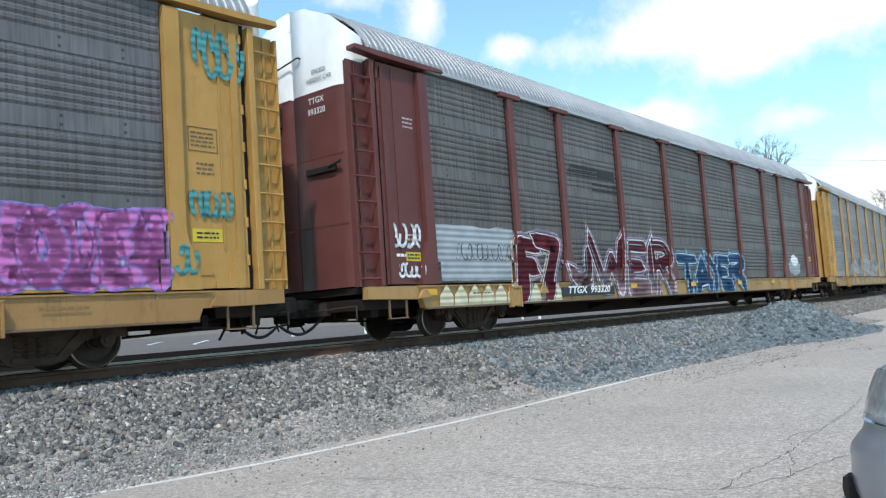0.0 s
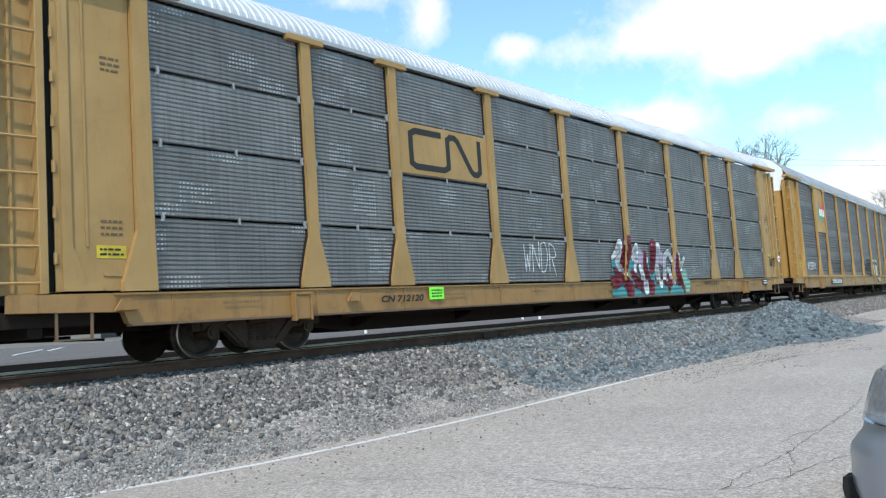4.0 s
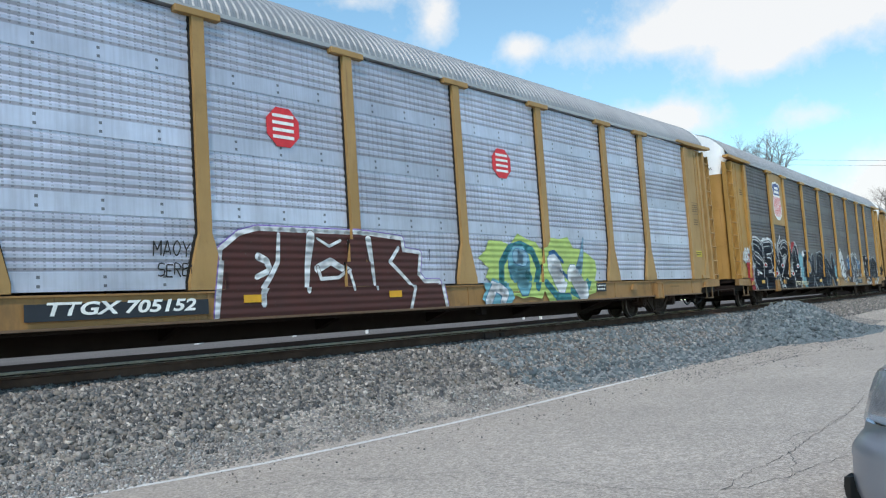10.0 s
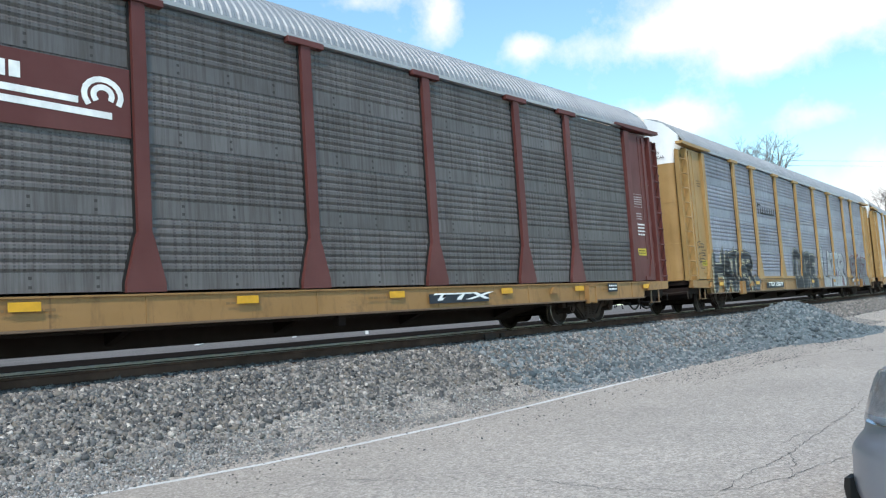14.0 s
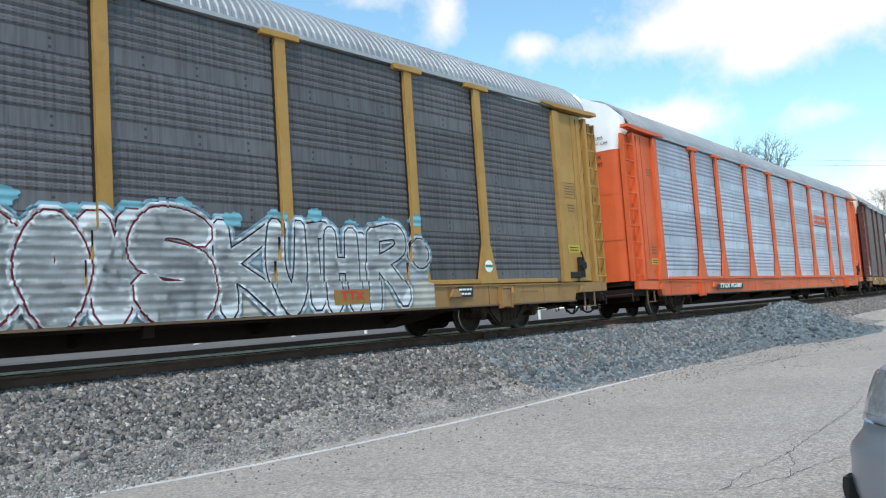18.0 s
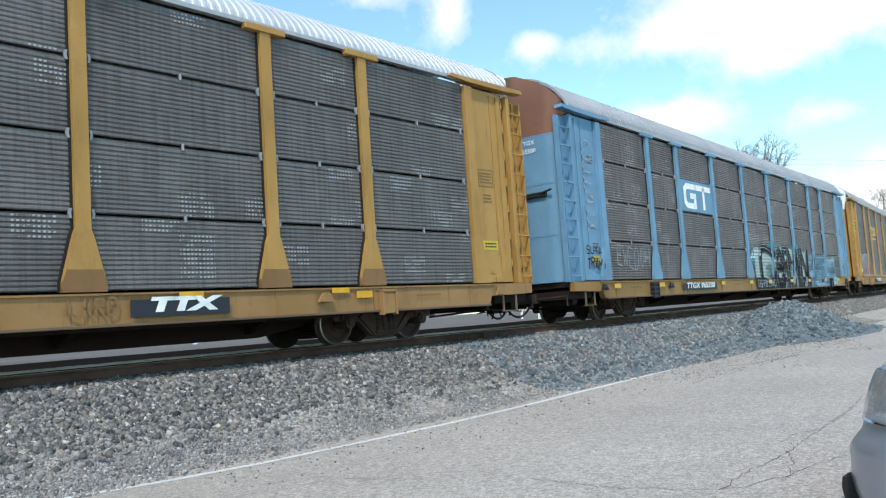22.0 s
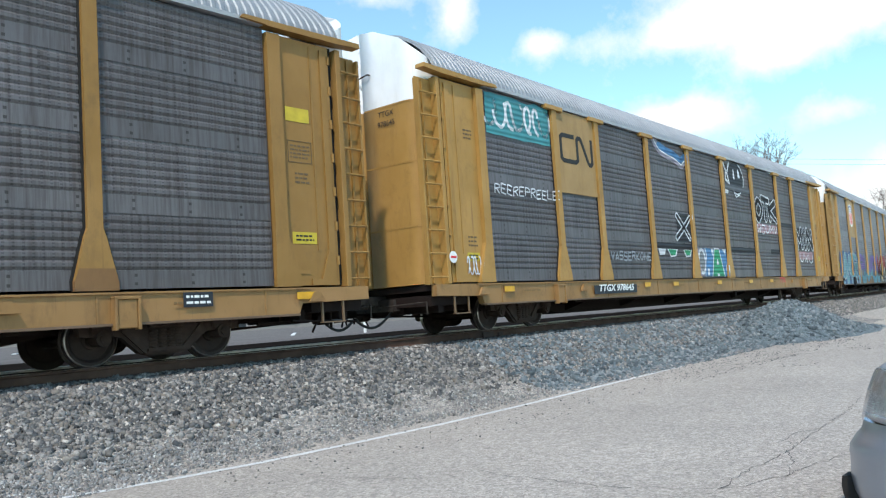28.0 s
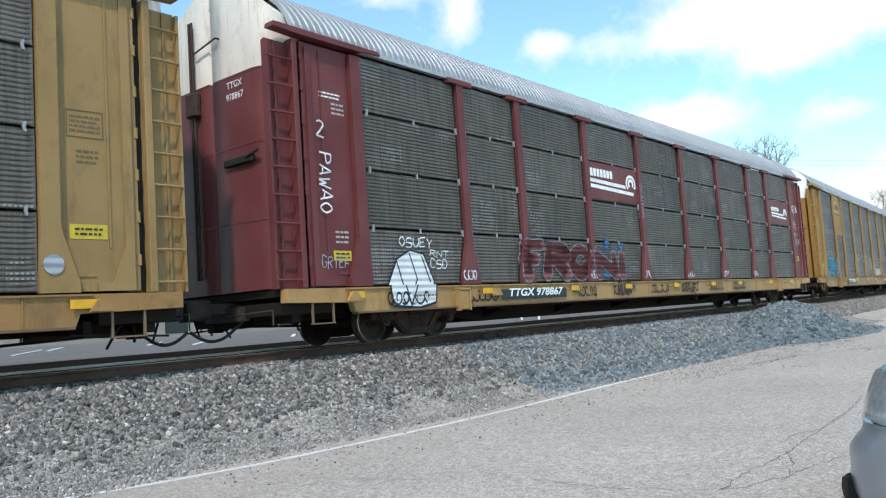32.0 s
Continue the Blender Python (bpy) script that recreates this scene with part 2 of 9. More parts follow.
INK = plain("black_stencil_ink", (0.02, 0.02, 0.02), 0.7)
DARK_PLATE = plain("blue_black_lettering_plate", (0.018, 0.022, 0.03), 0.6)
CHALK = plain("white_stencil_paint", (0.78, 0.78, 0.76), 0.6)
REFLECT = plain("yellow_reflector", (0.62, 0.315, 0.015), 0.4)
LABEL = plain("yellow_notice_label", (0.50, 0.37, 0.03), 0.5)
GREEN = plain("fluorescent_green_label", (0.22, 0.85, 0.05), 0.5)
RED = plain("signal_red", (0.60, 0.03, 0.04), 0.5)
NAVY = plain("navy_blue", (0.02, 0.045, 0.20), 0.5)
SIGN_GREEN = plain("flag_green", (0.02, 0.22, 0.10), 0.5)
RAIL_SIDE = plain("rusty_rail_web", (0.092, 0.055, 0.042), 0.95, 0.0, spec=0.05, vary=0.35, scale=3)
RAIL_TOP = plain("polished_rail_head", (0.66, 0.57, 0.53), 0.34, 1.0, bump=0.02)
TIE = plain("tarred_wood_tie", (0.060, 0.043, 0.034), 0.95, spec=0.05, vary=0.3)
CLIP = plain("pale_zinc_clip", (0.30, 0.31, 0.325), 0.5, 0.3)
FADED_INK = plain("faded_brown_ink", (0.13, 0.085, 0.045), 0.7)
FADED_CHALK = plain("faded_white_ink", (0.42, 0.36, 0.35), 0.7)


# ---- mesh helpers ----
def mesh_of(bm, name):
    me = bpy.data.meshes.new(name)
    bm.normal_update()
    bm.to_mesh(me)
    bm.free()
    return me


def box(bm, x0, x1, y0, y1, z0, z1, bevel=0.0):
    r = bmesh.ops.create_cube(bm, size=1.0)
    vs = r["verts"]
    bmesh.ops.transform(bm, verts=vs, matrix=Matrix.LocRotScale(((x0 + x1) / 2, (y0 + y1) / 2, (z0 + z1) / 2), None, (abs(x1 - x0), abs(y1 - y0), abs(z1 - z0))))
    if bevel:
        es = list({e for v in vs for e in v.link_edges})
        bmesh.ops.bevel(bm, geom=es, offset=bevel, segments=1, affect="EDGES")
    return vs


def rod(bm, a, b, r, seg=8):
    a, b = Vector(a), Vector(b)
    d = b - a
    q = Vector((0, 0, 1)).rotation_difference(d).to_matrix().to_4x4()
    bmesh.ops.create_cone(bm, cap_ends=True, segments=seg, radius1=r, radius2=r, depth=d.length, matrix=Matrix.Translation((a + b) / 2) @ q)


def slab(bm, pts, lo, hi, axis="y"):
    """A prism on an outline of (u, v): u, v = x, z and depth along y, or y, z and depth along x."""
    def at(u, v, d):
        return (u, d, v) if axis == "y" else (d, u, v)
    a = [bm.verts.new(at(u, v, lo)) for u, v in pts]
    b = [bm.verts.new(at(u, v, hi)) for u, v in pts]
    n = len(pts)
    fs = [bm.faces.new(a), bm.faces.new(b[::-1])]
    for i in range(n):
        fs.append(bm.faces.new((a[i], b[i], b[(i + 1) % n], a[(i + 1) % n])))
    bmesh.ops.recalc_face_normals(bm, faces=fs)


def sheet_mesh(name, verts, faces, smooth=False):
    me = bpy.data.meshes.new(name)
    me.from_pydata(verts, [], faces)
    if smooth:
        me.polygons.foreach_set("use_smooth", [True] * len(me.polygons))
    me.update()
    return me


_cache = {}


def cached(key, build):
    if key not in _cache:
        r = build()
        _cache[key] = mesh_of(r, key) if isinstance(r, bmesh.types.BMesh) else r
    return _cache[key]


def piece(name, me, material, parent=None, m=None, label=""):
    """One mesh object on shared mesh data, with its own material."""
    ob = new(name, me)
    if not me.materials:
        me.materials.append(material)
    ob.material_slots[0].link = "OBJECT"
    ob.material_slots[0].material = material
    if parent:
        ob.parent = parent
    if m is not None:
        ob.matrix_basis = m
    if label:
        ob["label"] = label
    return ob


def part(name, bm, material, parent, label="", m=None):
    return piece(name, mesh_of(bm, name), material, parent, m, label)


# ---- autorack car: sizes ----
HALF = 13.55
POSTS = (-8.95, -7.0, -4.2, -1.4, 1.4, 4.2, 7.0, 8.95)
EDGES = (-11.62,) + POSTS + (11.62,)
ROWS = (0.965, 1.93, 2.92, 3.90, 4.86)


def panel_bm(width, height, kind):
    """One screen sheet seen from -y; origin at its lower middle. Ribs run along x."""
    prof = []
    if kind == "band":            # flat overlap band below, wide ribs above
        prof += [(0.0, -0.012), (0.235, -0.012), (0.237, 0.0)]
        z, p = 0.245, 0.118
        while z + p < height:
            prof += [(z, 0.0), (z + 0.042, -0.019), (z + 0.088, -0.019), (z + p - 0.004, 0.0)]
            z += p
        prof += [(height, 0.0)]
    else:                         # narrow ribs all the way, open slot above
        z, p = 0.0, 0.062
        while z + p < height - 0.03:
            prof += [(z, 0.0), (z + 0.018, -0.016), (z + 0.042, -0.016), (z + 0.058, 0.0)]
            z += p
        prof += [(height - 0.03, 0.0)]
    h = width / 2 - 0.012
    verts, faces = [], []
    xs = (-h, -h + 0.07, h - 0.07, h)
    for i, (z, y) in enumerate(prof):
        for j, x in enumerate(xs):
            verts.append((x, y if j in (1, 2) else max(y, -0.006) if kind == "band" else -0.016, z))
        if i:
            for j in range(3):
                a = (i - 1) * 4 + j
                faces.append((a, a + 1, a + 5, a + 4))
    n = len(verts)
    z1 = prof[-1][0]
    verts += [(-h, 0.03, 0), (h, 0.03, 0), (h, 0.03, z1), (-h, 0.03, z1)]
    last = (len(prof) - 1) * 4
    faces += [(n + 1, n, n + 3, n + 2), (n, n + 1, 3, 0), (n + 3, last, last + 3, n + 2), (n, 0, last, n + 3), (n + 1, n + 2, last + 3, 3)]
    return sheet_mesh("panel", verts, faces)


def post_bm(flare=0.27):
    bm = bmesh.new()
    w = 0.095
    slab(bm, [(-flare, 0.945), (flare, 0.945), (flare, 1.06), (w + 0.035, 1.62), (w, 1.72), (w, 4.80), (-w, 4.80), (-w, 1.72), (-w - 0.035, 1.62), (-flare, 1.06)], 0.0, 0.10)
    return bm


def post_shade_bm():
    """Black strip painting the shade behind a post, a little wider than the post."""
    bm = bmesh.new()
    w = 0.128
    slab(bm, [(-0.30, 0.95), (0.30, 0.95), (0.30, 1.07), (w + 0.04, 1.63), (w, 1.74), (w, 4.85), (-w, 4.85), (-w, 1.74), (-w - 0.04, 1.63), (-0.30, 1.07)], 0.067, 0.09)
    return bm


def bracket_bm():
    bm = bmesh.new()
    box(bm, -0.36, 0.36, -0.03, 0.09, 4.80, 4.90, 0.008)
    return bm


def foot_bm():
    bm = bmesh.new()
    slab(bm, [(-0.272, 0.945), (0.272, 0.945), (0.272, 1.06), (0.215, 1.22), (-0.215, 1.22), (-0.272, 1.06)], -0.004, 0.06)
    return bm


ROOF_LINE = [(-1.53, 4.93), (-1.50, 5.04), (-1.40, 5.19), (-1.22, 5.38), (-0.98, 5.55), (-0.72, 5.68), (-0.45, 5.755), (0.0, 5.79)]
ROOF_LINE = ROOF_LINE + [(-y, z) for y, z in ROOF_LINE[-2::-1]]


def roof_mesh():
    verts, faces = [], []
    nx, pitch = 176, 0.148
    prof = ((0.0, 0.0), (0.05, 0.0), (0.072, 0.020), (0.122, 0.020))
    x0 = -nx * pitch / 2
    k = len(ROOF_LINE)
    cols = 0
    for i in range(nx):
        for dx, up in prof:
            for y, z in ROOF_LINE:
                s = 1.0 + up / 5.0
                verts.append((x0 + i * pitch + dx, y * (1 + up * 0.3), z + up))
            cols += 1
    for c in range(cols - 1):
        for j in range(k - 1):
            a = c * k + j
            faces.append((a, a + 1, a + k + 1, a + k))
    return sheet_mesh("roof", verts, faces)


def roof_end_bm():
    """Thin curved edge angle at the end of the roof."""
    bm = bmesh.new()
    a = [(y * 1.006, z + 0.026) for y, z in ROOF_LINE]
    b = [(y * 0.985, z - 0.03) for y, z in ROOF_LINE]
    slab(bm, a + b[::-1], 13.02, 13.045, "x")
    return bm


def end_door_bm(lo, hi):
    """Rounded end door between two heights, front end (+x)."""
    bm = bmesh.new()
    line = [(-1.35, 12.75), (-1.35, 13.06), (-1.345, 13.20), (-1.30, 13.33), (-1.20, 13.42), (-1.05, 13.46), (-0.4, 13.47), (-0.03, 13.47), (-0.03, 13.44), (0.03, 13.44), (0.03, 13.47), (0.4, 13.47), (1.05, 13.46), (1.20, 13.42), (1.30, 13.33), (1.345, 13.20), (1.35, 13.06), (1.35, 12.75)]
    def top(y):
        if hi < 5:
            return hi
        a = abs(y)
        pts = [(0.0, 5.77), (0.62, 5.70), (0.9, 5.57), (1.15, 5.39), (1.30, 5.24), (1.36, 5.12)]
        for (y0, z0), (y1, z1) in zip(pts, pts[1:]):
            if a <= y1:
                return z0 + (z1 - z0) * (a - y0) / (y1 - y0)
        return 5.12
    lows = [bm.verts.new((x, y, lo)) for y, x in line]
    ups = [bm.verts.new((x, y, top(y))) for y, x in line]
    for i in range(len(line) - 1):
        f = bm.faces.new((lows[i], lows[i + 1], ups[i + 1], ups[i]))
        f.smooth = True
    lid, foot = [bm.verts.new(v.co) for v in ups], [bm.verts.new(v.co) for v in lows]
    bm.faces.new(lid)
    bm.faces.new(foot[::-1])
    bm.faces.new([bm.verts.new(v.co) for v in (lows[-1], lows[0], ups[0], ups[-1])])
    return bm


def door_seam_bm():
    """Thin welded band round an end door."""
    bm = bmesh.new()
    line = [(-1.356, 12.80), (-1.356, 13.06), (-1.351, 13.202), (-1.305, 13.334), (-1.203, 13.427), (-1.05, 13.467), (-0.05, 13.477)]
    for sy in (-1, 1):
        a = [bm.verts.new((x, y * -sy, -0.016)) for y, x in line]
        b = [bm.verts.new((x, y * -sy, 0.016)) for y, x in line]
        for i in range(len(line) - 1):
            bm.faces.new((a[i], a[i + 1], b[i + 1], b[i]) if sy < 0 else (a[i + 1], a[i], b[i], b[i + 1]))
    return bm


def corner_parts(car, sx, sy, paint_m, ladder_m, detail):
    """Plates, ladder and header at one corner; sx: end, sy: -1 on the road side."""
    flip = Matrix.Diagonal((sx, -sy, 1, 1))

    def put(name, key, build, material, parent=None, label=""):
        k = "%s%d%d" % (key, sx, sy)
        def made():
            bm = build()
            bmesh.ops.transform(bm, matrix=flip, verts=bm.verts)
            if sx * -sy < 0:
                bmesh.ops.reverse_faces(bm, faces=bm.faces)
            return bm
        return piece(name, cached(k, made), material, parent or car, None, label)

    def end_post():
        bm = bmesh.new()
        slab(bm, [(11.60, 0.945), (12.06, 0.945), (12.06, 1.06), (11.88, 1.62), (11.85, 1.72), (11.85, 4.80), (11.62, 4.80), (11.62, 1.72)], -1.555, -1.44)
        return bm

    def plate():
        bm = bmesh.new()
        box(bm, 11.86, 12.855, -1.47, -1.44, 0.96, 4.82)
        return bm

    def plate_edge():
        bm = bmesh.new()
        slab(bm, [(12.30, 1.06), (12.50, 1.06), (12.66, 1.52), (12.66, 4.74), (12.78, 4.74), (12.78, 0.96), (12.30, 0.96)], -1.50, -1.472)
        return bm

    def seam():
        bm = bmesh.new()
        box(bm, 12.46, 12.49, -1.485, -1.472, 1.5, 4.75)
        return bm

    def toe_rail():
        bm = bmesh.new()
        box(bm, 11.88, 12.28, -1.485, -1.472, 1.14, 1.19)
        return bm

    # black filler that stands for the shade inside the corner gap
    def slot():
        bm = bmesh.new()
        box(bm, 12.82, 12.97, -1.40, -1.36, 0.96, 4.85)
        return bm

    def hinge():
        bm = bmesh.new()
        rod(bm, (12.85, -1.47, -0.07), (12.85, -1.47, 0.07), 0.028, 8)
        return bm

    def stile():
        bm = bmesh.new()
        box(bm, 12.96, 13.06, -1.54, -1.36, 0.93, 4.80, 0.008)
        box(bm, 13.47, 13.51, -1.48, -1.36, 0.93, 4.72)
        box(bm, 13.30, 13.33, -1.42, -1.34, 0.95, 4.72)
        return bm

    def back():
        bm = bmesh.new()
        box(bm, 13.02, 13.48, -1.385, -1.365, 0.93, 4.76)
        return bm

    def header():
        bm = bmesh.new()
        slab(bm, [(11.15, 4.905), (11.20, 4.962), (13.44, 4.975), (13.46, 4.90), (12.95, 4.875), (11.62, 4.875), (11.55, 4.89)], -1.60, -1.40)
        return bm

    put("end_post", "endpost", end_post, paint_m)
    ep = put("end_plate", "plate", plate, paint_m)
    put("plate_edge", "plateedge", plate_edge, paint_m, ep)
    put("seam_strip", "seam", seam, paint_m, ep)
    put("toe_rail", "toerail", toe_rail, paint_m, ep)
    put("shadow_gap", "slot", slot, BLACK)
    put("header_beam", "header", header, paint_m)
    lad = put("ladder", "stile", stile, ladder_m)
    put("ladder_back", "ladback", back, ladder_m, lad)
    for z in (1.35, 1.9, 2.45, 3.0, 3.55, 4.1, 4.6):
        put("hinge_pin", "hinge", hinge, paint_m).location.z = z
    rung_me = cached("rung%d%d" % (sx, sy), lambda: rung_bm(sx, sy))
    for k in range(9):
        piece("rung", rung_me, ladder_m, lad, Matrix.Translation((0, 0, 1.06 + 0.425 * k)))

    def stirrup():
        bm = bmesh.new()
        box(bm, 12.44, 12.47, -1.51, -1.48, 0.38, 0.71)
        box(bm, 12.86, 12.89, -1.51, -1.48, 0.38, 0.71)
        box(bm, 12.44, 12.89, -1.53, -1.45, 0.375, 0.395)
        return bm
    put("stirrup_step", "stirrup", stirrup, STEP_STEEL)


def rung_bm(sx, sy):
    bm = bmesh.new()
    rod(bm, (sx * 13.04, sy * 1.52, 0), (sx * 13.49, sy * 1.49, 0), 0.019, 6)
    return bm


def sill_bm(sy):
    bm = bmesh.new()
    y0, y1 = sorted((sy * 1.53, sy * 1.40))
    slab(bm, [(-12.0, 0.54), (12.0, 0.54), (12.06, 0.69), (13.40, 0.72), (13.40, 0.925), (-13.40, 0.925), (-13.40, 0.72), (-12.06, 0.69)], y0, y1)
    y0, y1 = sorted((sy * 1.56, sy * 1.53))
    box(bm, -12.2, 12.2, y0, y1, 0.90, 0.925)
    for x in (-11.4, -8.95, -7.0, -4.2, -1.4, 1.4, 4.2, 7.0, 8.95, 11.4):
        box(bm, x - 0.012, x + 0.012, y0 + 0.018 * (sy < 0), y1 - 0.018 * (sy > 0), 0.545, 0.90)
    return bm


def sill_lip_bm(sy):
    """Flange along the foot of the side sill, brown with road dirt."""
    bm = bmesh.new()
    y0, y1 = sorted((sy * 1.575, sy * 1.41))
    box(bm, -11.98, 11.98, y0, y1, 0.505, 0.538, 0.004)
    return bm


def deck_bm():
    bm = bmesh.new()
    box(bm, -13.4, 13.4, -1.41, 1.41, 0.82, 0.93)
    return bm


def centre_sill_bm():
    bm = bmesh.new()
    slab(bm, [(-13.2, 0.45), (-8.9, 0.45), (-7.4, 0.215), (7.4, 0.215), (8.9, 0.45), (13.2, 0.45), (13.2, 0.83), (-13.2, 0.83)], -0.45, 0.45)
    return bm


def bearer_bm():
    bm = bmesh.new()
    slab(bm, [(-1.40, 0.80), (-1.40, 0.60), (-0.45, 0.28), (0.45, 0.28), (1.40, 0.60), (1.40, 0.80)], -0.06, 0.06, "x")
    return bm


def stringer_bm():
    bm = bmesh.new()
    box(bm, -8.3, 8.3, -0.04, 0.04, 0.46, 0.66)
    return bm


def drain_bm():
    bm = bmesh.new()
    box(bm, 1.9, 2.06, -1.42, -1.26, 0.34, 0.66, 0.01)
    return bm


def clips_bm():
    """Small pale hooks where the ribbed sheets meet the posts."""
    bm = bmesh.new()
    for x in POSTS + (-11.62, 11.62):
        for z in ROWS[1:-1]:
            for s in (-1, 1):
                if abs(x + s) > 11.7:
                    continue
                cx = x + s * 0.135
                slab(bm, [(cx - 0.016, z - 0.08), (cx + 0.016, z - 0.08), (cx + 0.016 + s * 0.012, z - 0.02), (cx + 0.016, z + 0.04), (cx - 0.016, z + 0.04), (cx - 0.016 + s * 0.012, z - 0.02)], -1.525, -1.485)
    for a, b in zip(EDGES, EDGES[1:]):
        for z in ROWS[1:-1]:
            cx = (a + b) / 2
            box(bm, cx - 0.016, cx + 0.016, -1.512, -1.485, z - 0.07, z + 0.02)
    return bm


def kick_bm(w):
    bm = bmesh.new()
    box(bm, -w / 2 + 0.27, w / 2 - 0.27, -1.545, -1.47, 0.945, 1.03, 0.008)
    return bm


def sideframe_bm(sy):
    bm = bmesh.new()
    y0, y1 = sorted((sy * 0.94, sy * 1.08))
    top = [(-1.16, 0.52), (-1.14, 0.40), (-1.02, 0.385), (-0.72, 0.385), (-0.60, 0.36), (-0.36, 0.14), (-0.22, 0.10), (0.22, 0.10), (0.36, 0.14), (0.60, 0.36), (0.72, 0.385), (1.02, 0.385), (1.14, 0.40), (1.16, 0.52), (0.80, 0.60), (0.40, 0.655), (-0.40, 0.655), (-0.80, 0.60)]
    slab(bm, top, y0, y1)
    # proud ribs over the struts
    r0, r1 = sorted((sy * 1.08, sy * 1.115))
    slab(bm, [(-0.62, 0.44), (-0.30, 0.13), (0.30, 0.13), (0.62, 0.44), (0.54, 0.50), (0.25, 0.20), (-0.25, 0.20), (-0.54, 0.50)], r0, r1)
    for sx in (-1, 1):
        rod(bm, (sx * 0.865, sy * 0.9, 0.36), (sx * 0.865, sy * 1.16, 0.36), 0.10, 12)
        rod(bm, (sx * 0.865, sy * 1.155, 0.36), (sx * 0.865, sy * 1.185, 0.36), 0.06, 8)
        b0, b1 = sorted((sy * 1.06, sy * 1.13))
        box(bm, sx * 0.865 - 0.15, sx * 0.865 + 0.15, b0, b1, 0.40, 0.53, 0.015)
    return bm


def springs_bm(sy):
    bm = bmesh.new()
    for x in (-0.17, -0.045, 0.08, 0.17):
        for k in range(6):
            bmesh.ops.create_cone(bm, cap_ends=True, segments=10, radius1=0.062, radius2=0.062, depth=0.022, matrix=Matrix.Translation((x, sy * 1.09, 0.21 + 0.043 * k)))
    b0, b1 = sorted((sy * 1.0, sy * 1.15))
    box(bm, -0.27, 0.27, b0, b1, 0.155, 0.19)
    box(bm, -0.25, 0.25, b0, b1, 0.46, 0.60, 0.02)
    return bm


def bolster_bm():
    bm = bmesh.new()
    box(bm, -0.2, 0.2, -1.0, 1.0, 0.34, 0.60, 0.03)
    box(bm, -0.5, -0.42, -0.85, 0.85, 0.24, 0.38)
    box(bm, 0.42, 0.5, -0.85, 0.85, 0.24, 0.38)
    return bm


def wheel_bm():
    """Lathe of the two wheels and the axle about y; slots of dirt make the turning show."""
    bm = bmesh.new()
    seg = 28
    for sy in (-1, 1):
        prof = [(0.09, 0.80), (0.12, 0.80), (0.13, 0.765), (0.26, 0.74), (0.295, 0.785), (0.335, 0.79), (0.352, 0.784), (0.358, 0.70), (0.385, 0.685), (0.385, 0.66), (0.30, 0.66), (0.26, 0.69), (0.13, 0.70), (0.09, 0.66)]
        rings = []
        for r, y in prof:
            rings.append([bm.verts.new((r * math.cos(2 * math.pi * i / seg), sy * y, r * math.sin(2 * math.pi * i / seg))) for i in range(seg)])
        for j in range(len(prof) - 1):
            for i in range(seg):
                q = (rings[j][i], rings[j][(i + 1) % seg], rings[j + 1][(i + 1) % seg], rings[j + 1][i])
                f = bm.faces.new(q if sy > 0 else q[::-1])
                f.material_index = 1 if j in (5, 6) else 0
        for k in range(3):
            a = k * 2.1
            rod(bm, (0.2 * math.cos(a), sy * 0.74, 0.2 * math.sin(a)), (0.2 * math.cos(a), sy * 0.765, 0.2 * math.sin(a)), 0.022, 6)
    rod(bm, (0, -0.95, 0), (0, 0.95, 0), 0.085, 12)
    return bm


WHEELSETS = {-1: [], 1: []}


def truck(car, x):
    """Four-wheel truck: bolster carries side frames, springs and wheelsets."""
    t = piece("truck", cached("bolster", bolster_bm), UNDER, car, Matrix.Translation((x, 0, 0)), "grimy cast-steel truck")
    for sy in (-1, 1):
        piece("side_frame", cached("sideframe%d" % sy, lambda: sideframe_bm(sy)), STEEL, t)
        piece("spring_nest", cached("springs%d" % sy, lambda: springs_bm(sy)), STEEL, t)["kind"] = "stuff"
    def wheel_mesh():
        me = mesh_of(wheel_bm(), "wheelset")
        me.materials.append(WHEEL)
        me.materials.append(TREAD)
        return me
    for sx in (-1, 1):
        w = piece("wheelset", cached("wheelset", wheel_mesh), WHEEL, t, Matrix.Translation((sx * 0.865, 0, 0.355)))
        WHEELSETS[sx].append(w)


def coupler_bm(sx):
    bm = bmesh.new()
    x = sx * HALF
    box(bm, *sorted((sx * 13.1, sx * 13.85)), -0.10, 0.10, 0.62, 0.80, 0.02)
    box(bm, *sorted((sx * 13.75, sx * 14.17)), -0.17 * sx - 0.02, 0.17 * sx + 0.02, 0.56, 0.86, 0.04) if sx > 0 else box(bm, -14.17, -13.75, -0.19, 0.19, 0.56, 0.86, 0.04)
    box(bm, *sorted((sx * 13.3, sx * 13.45)), -0.5, 0.5, 0.50, 0.72)
    # uncoupling lever
    rod(bm, (sx * 13.55, -1.40, 0.62), (sx * 13.55, -0.2, 0.58), 0.014, 6)
    rod(bm, (sx * 13.55, -1.40, 0.62), (sx * 13.55, -1.40, 0.40), 0.014, 6)
    return bm


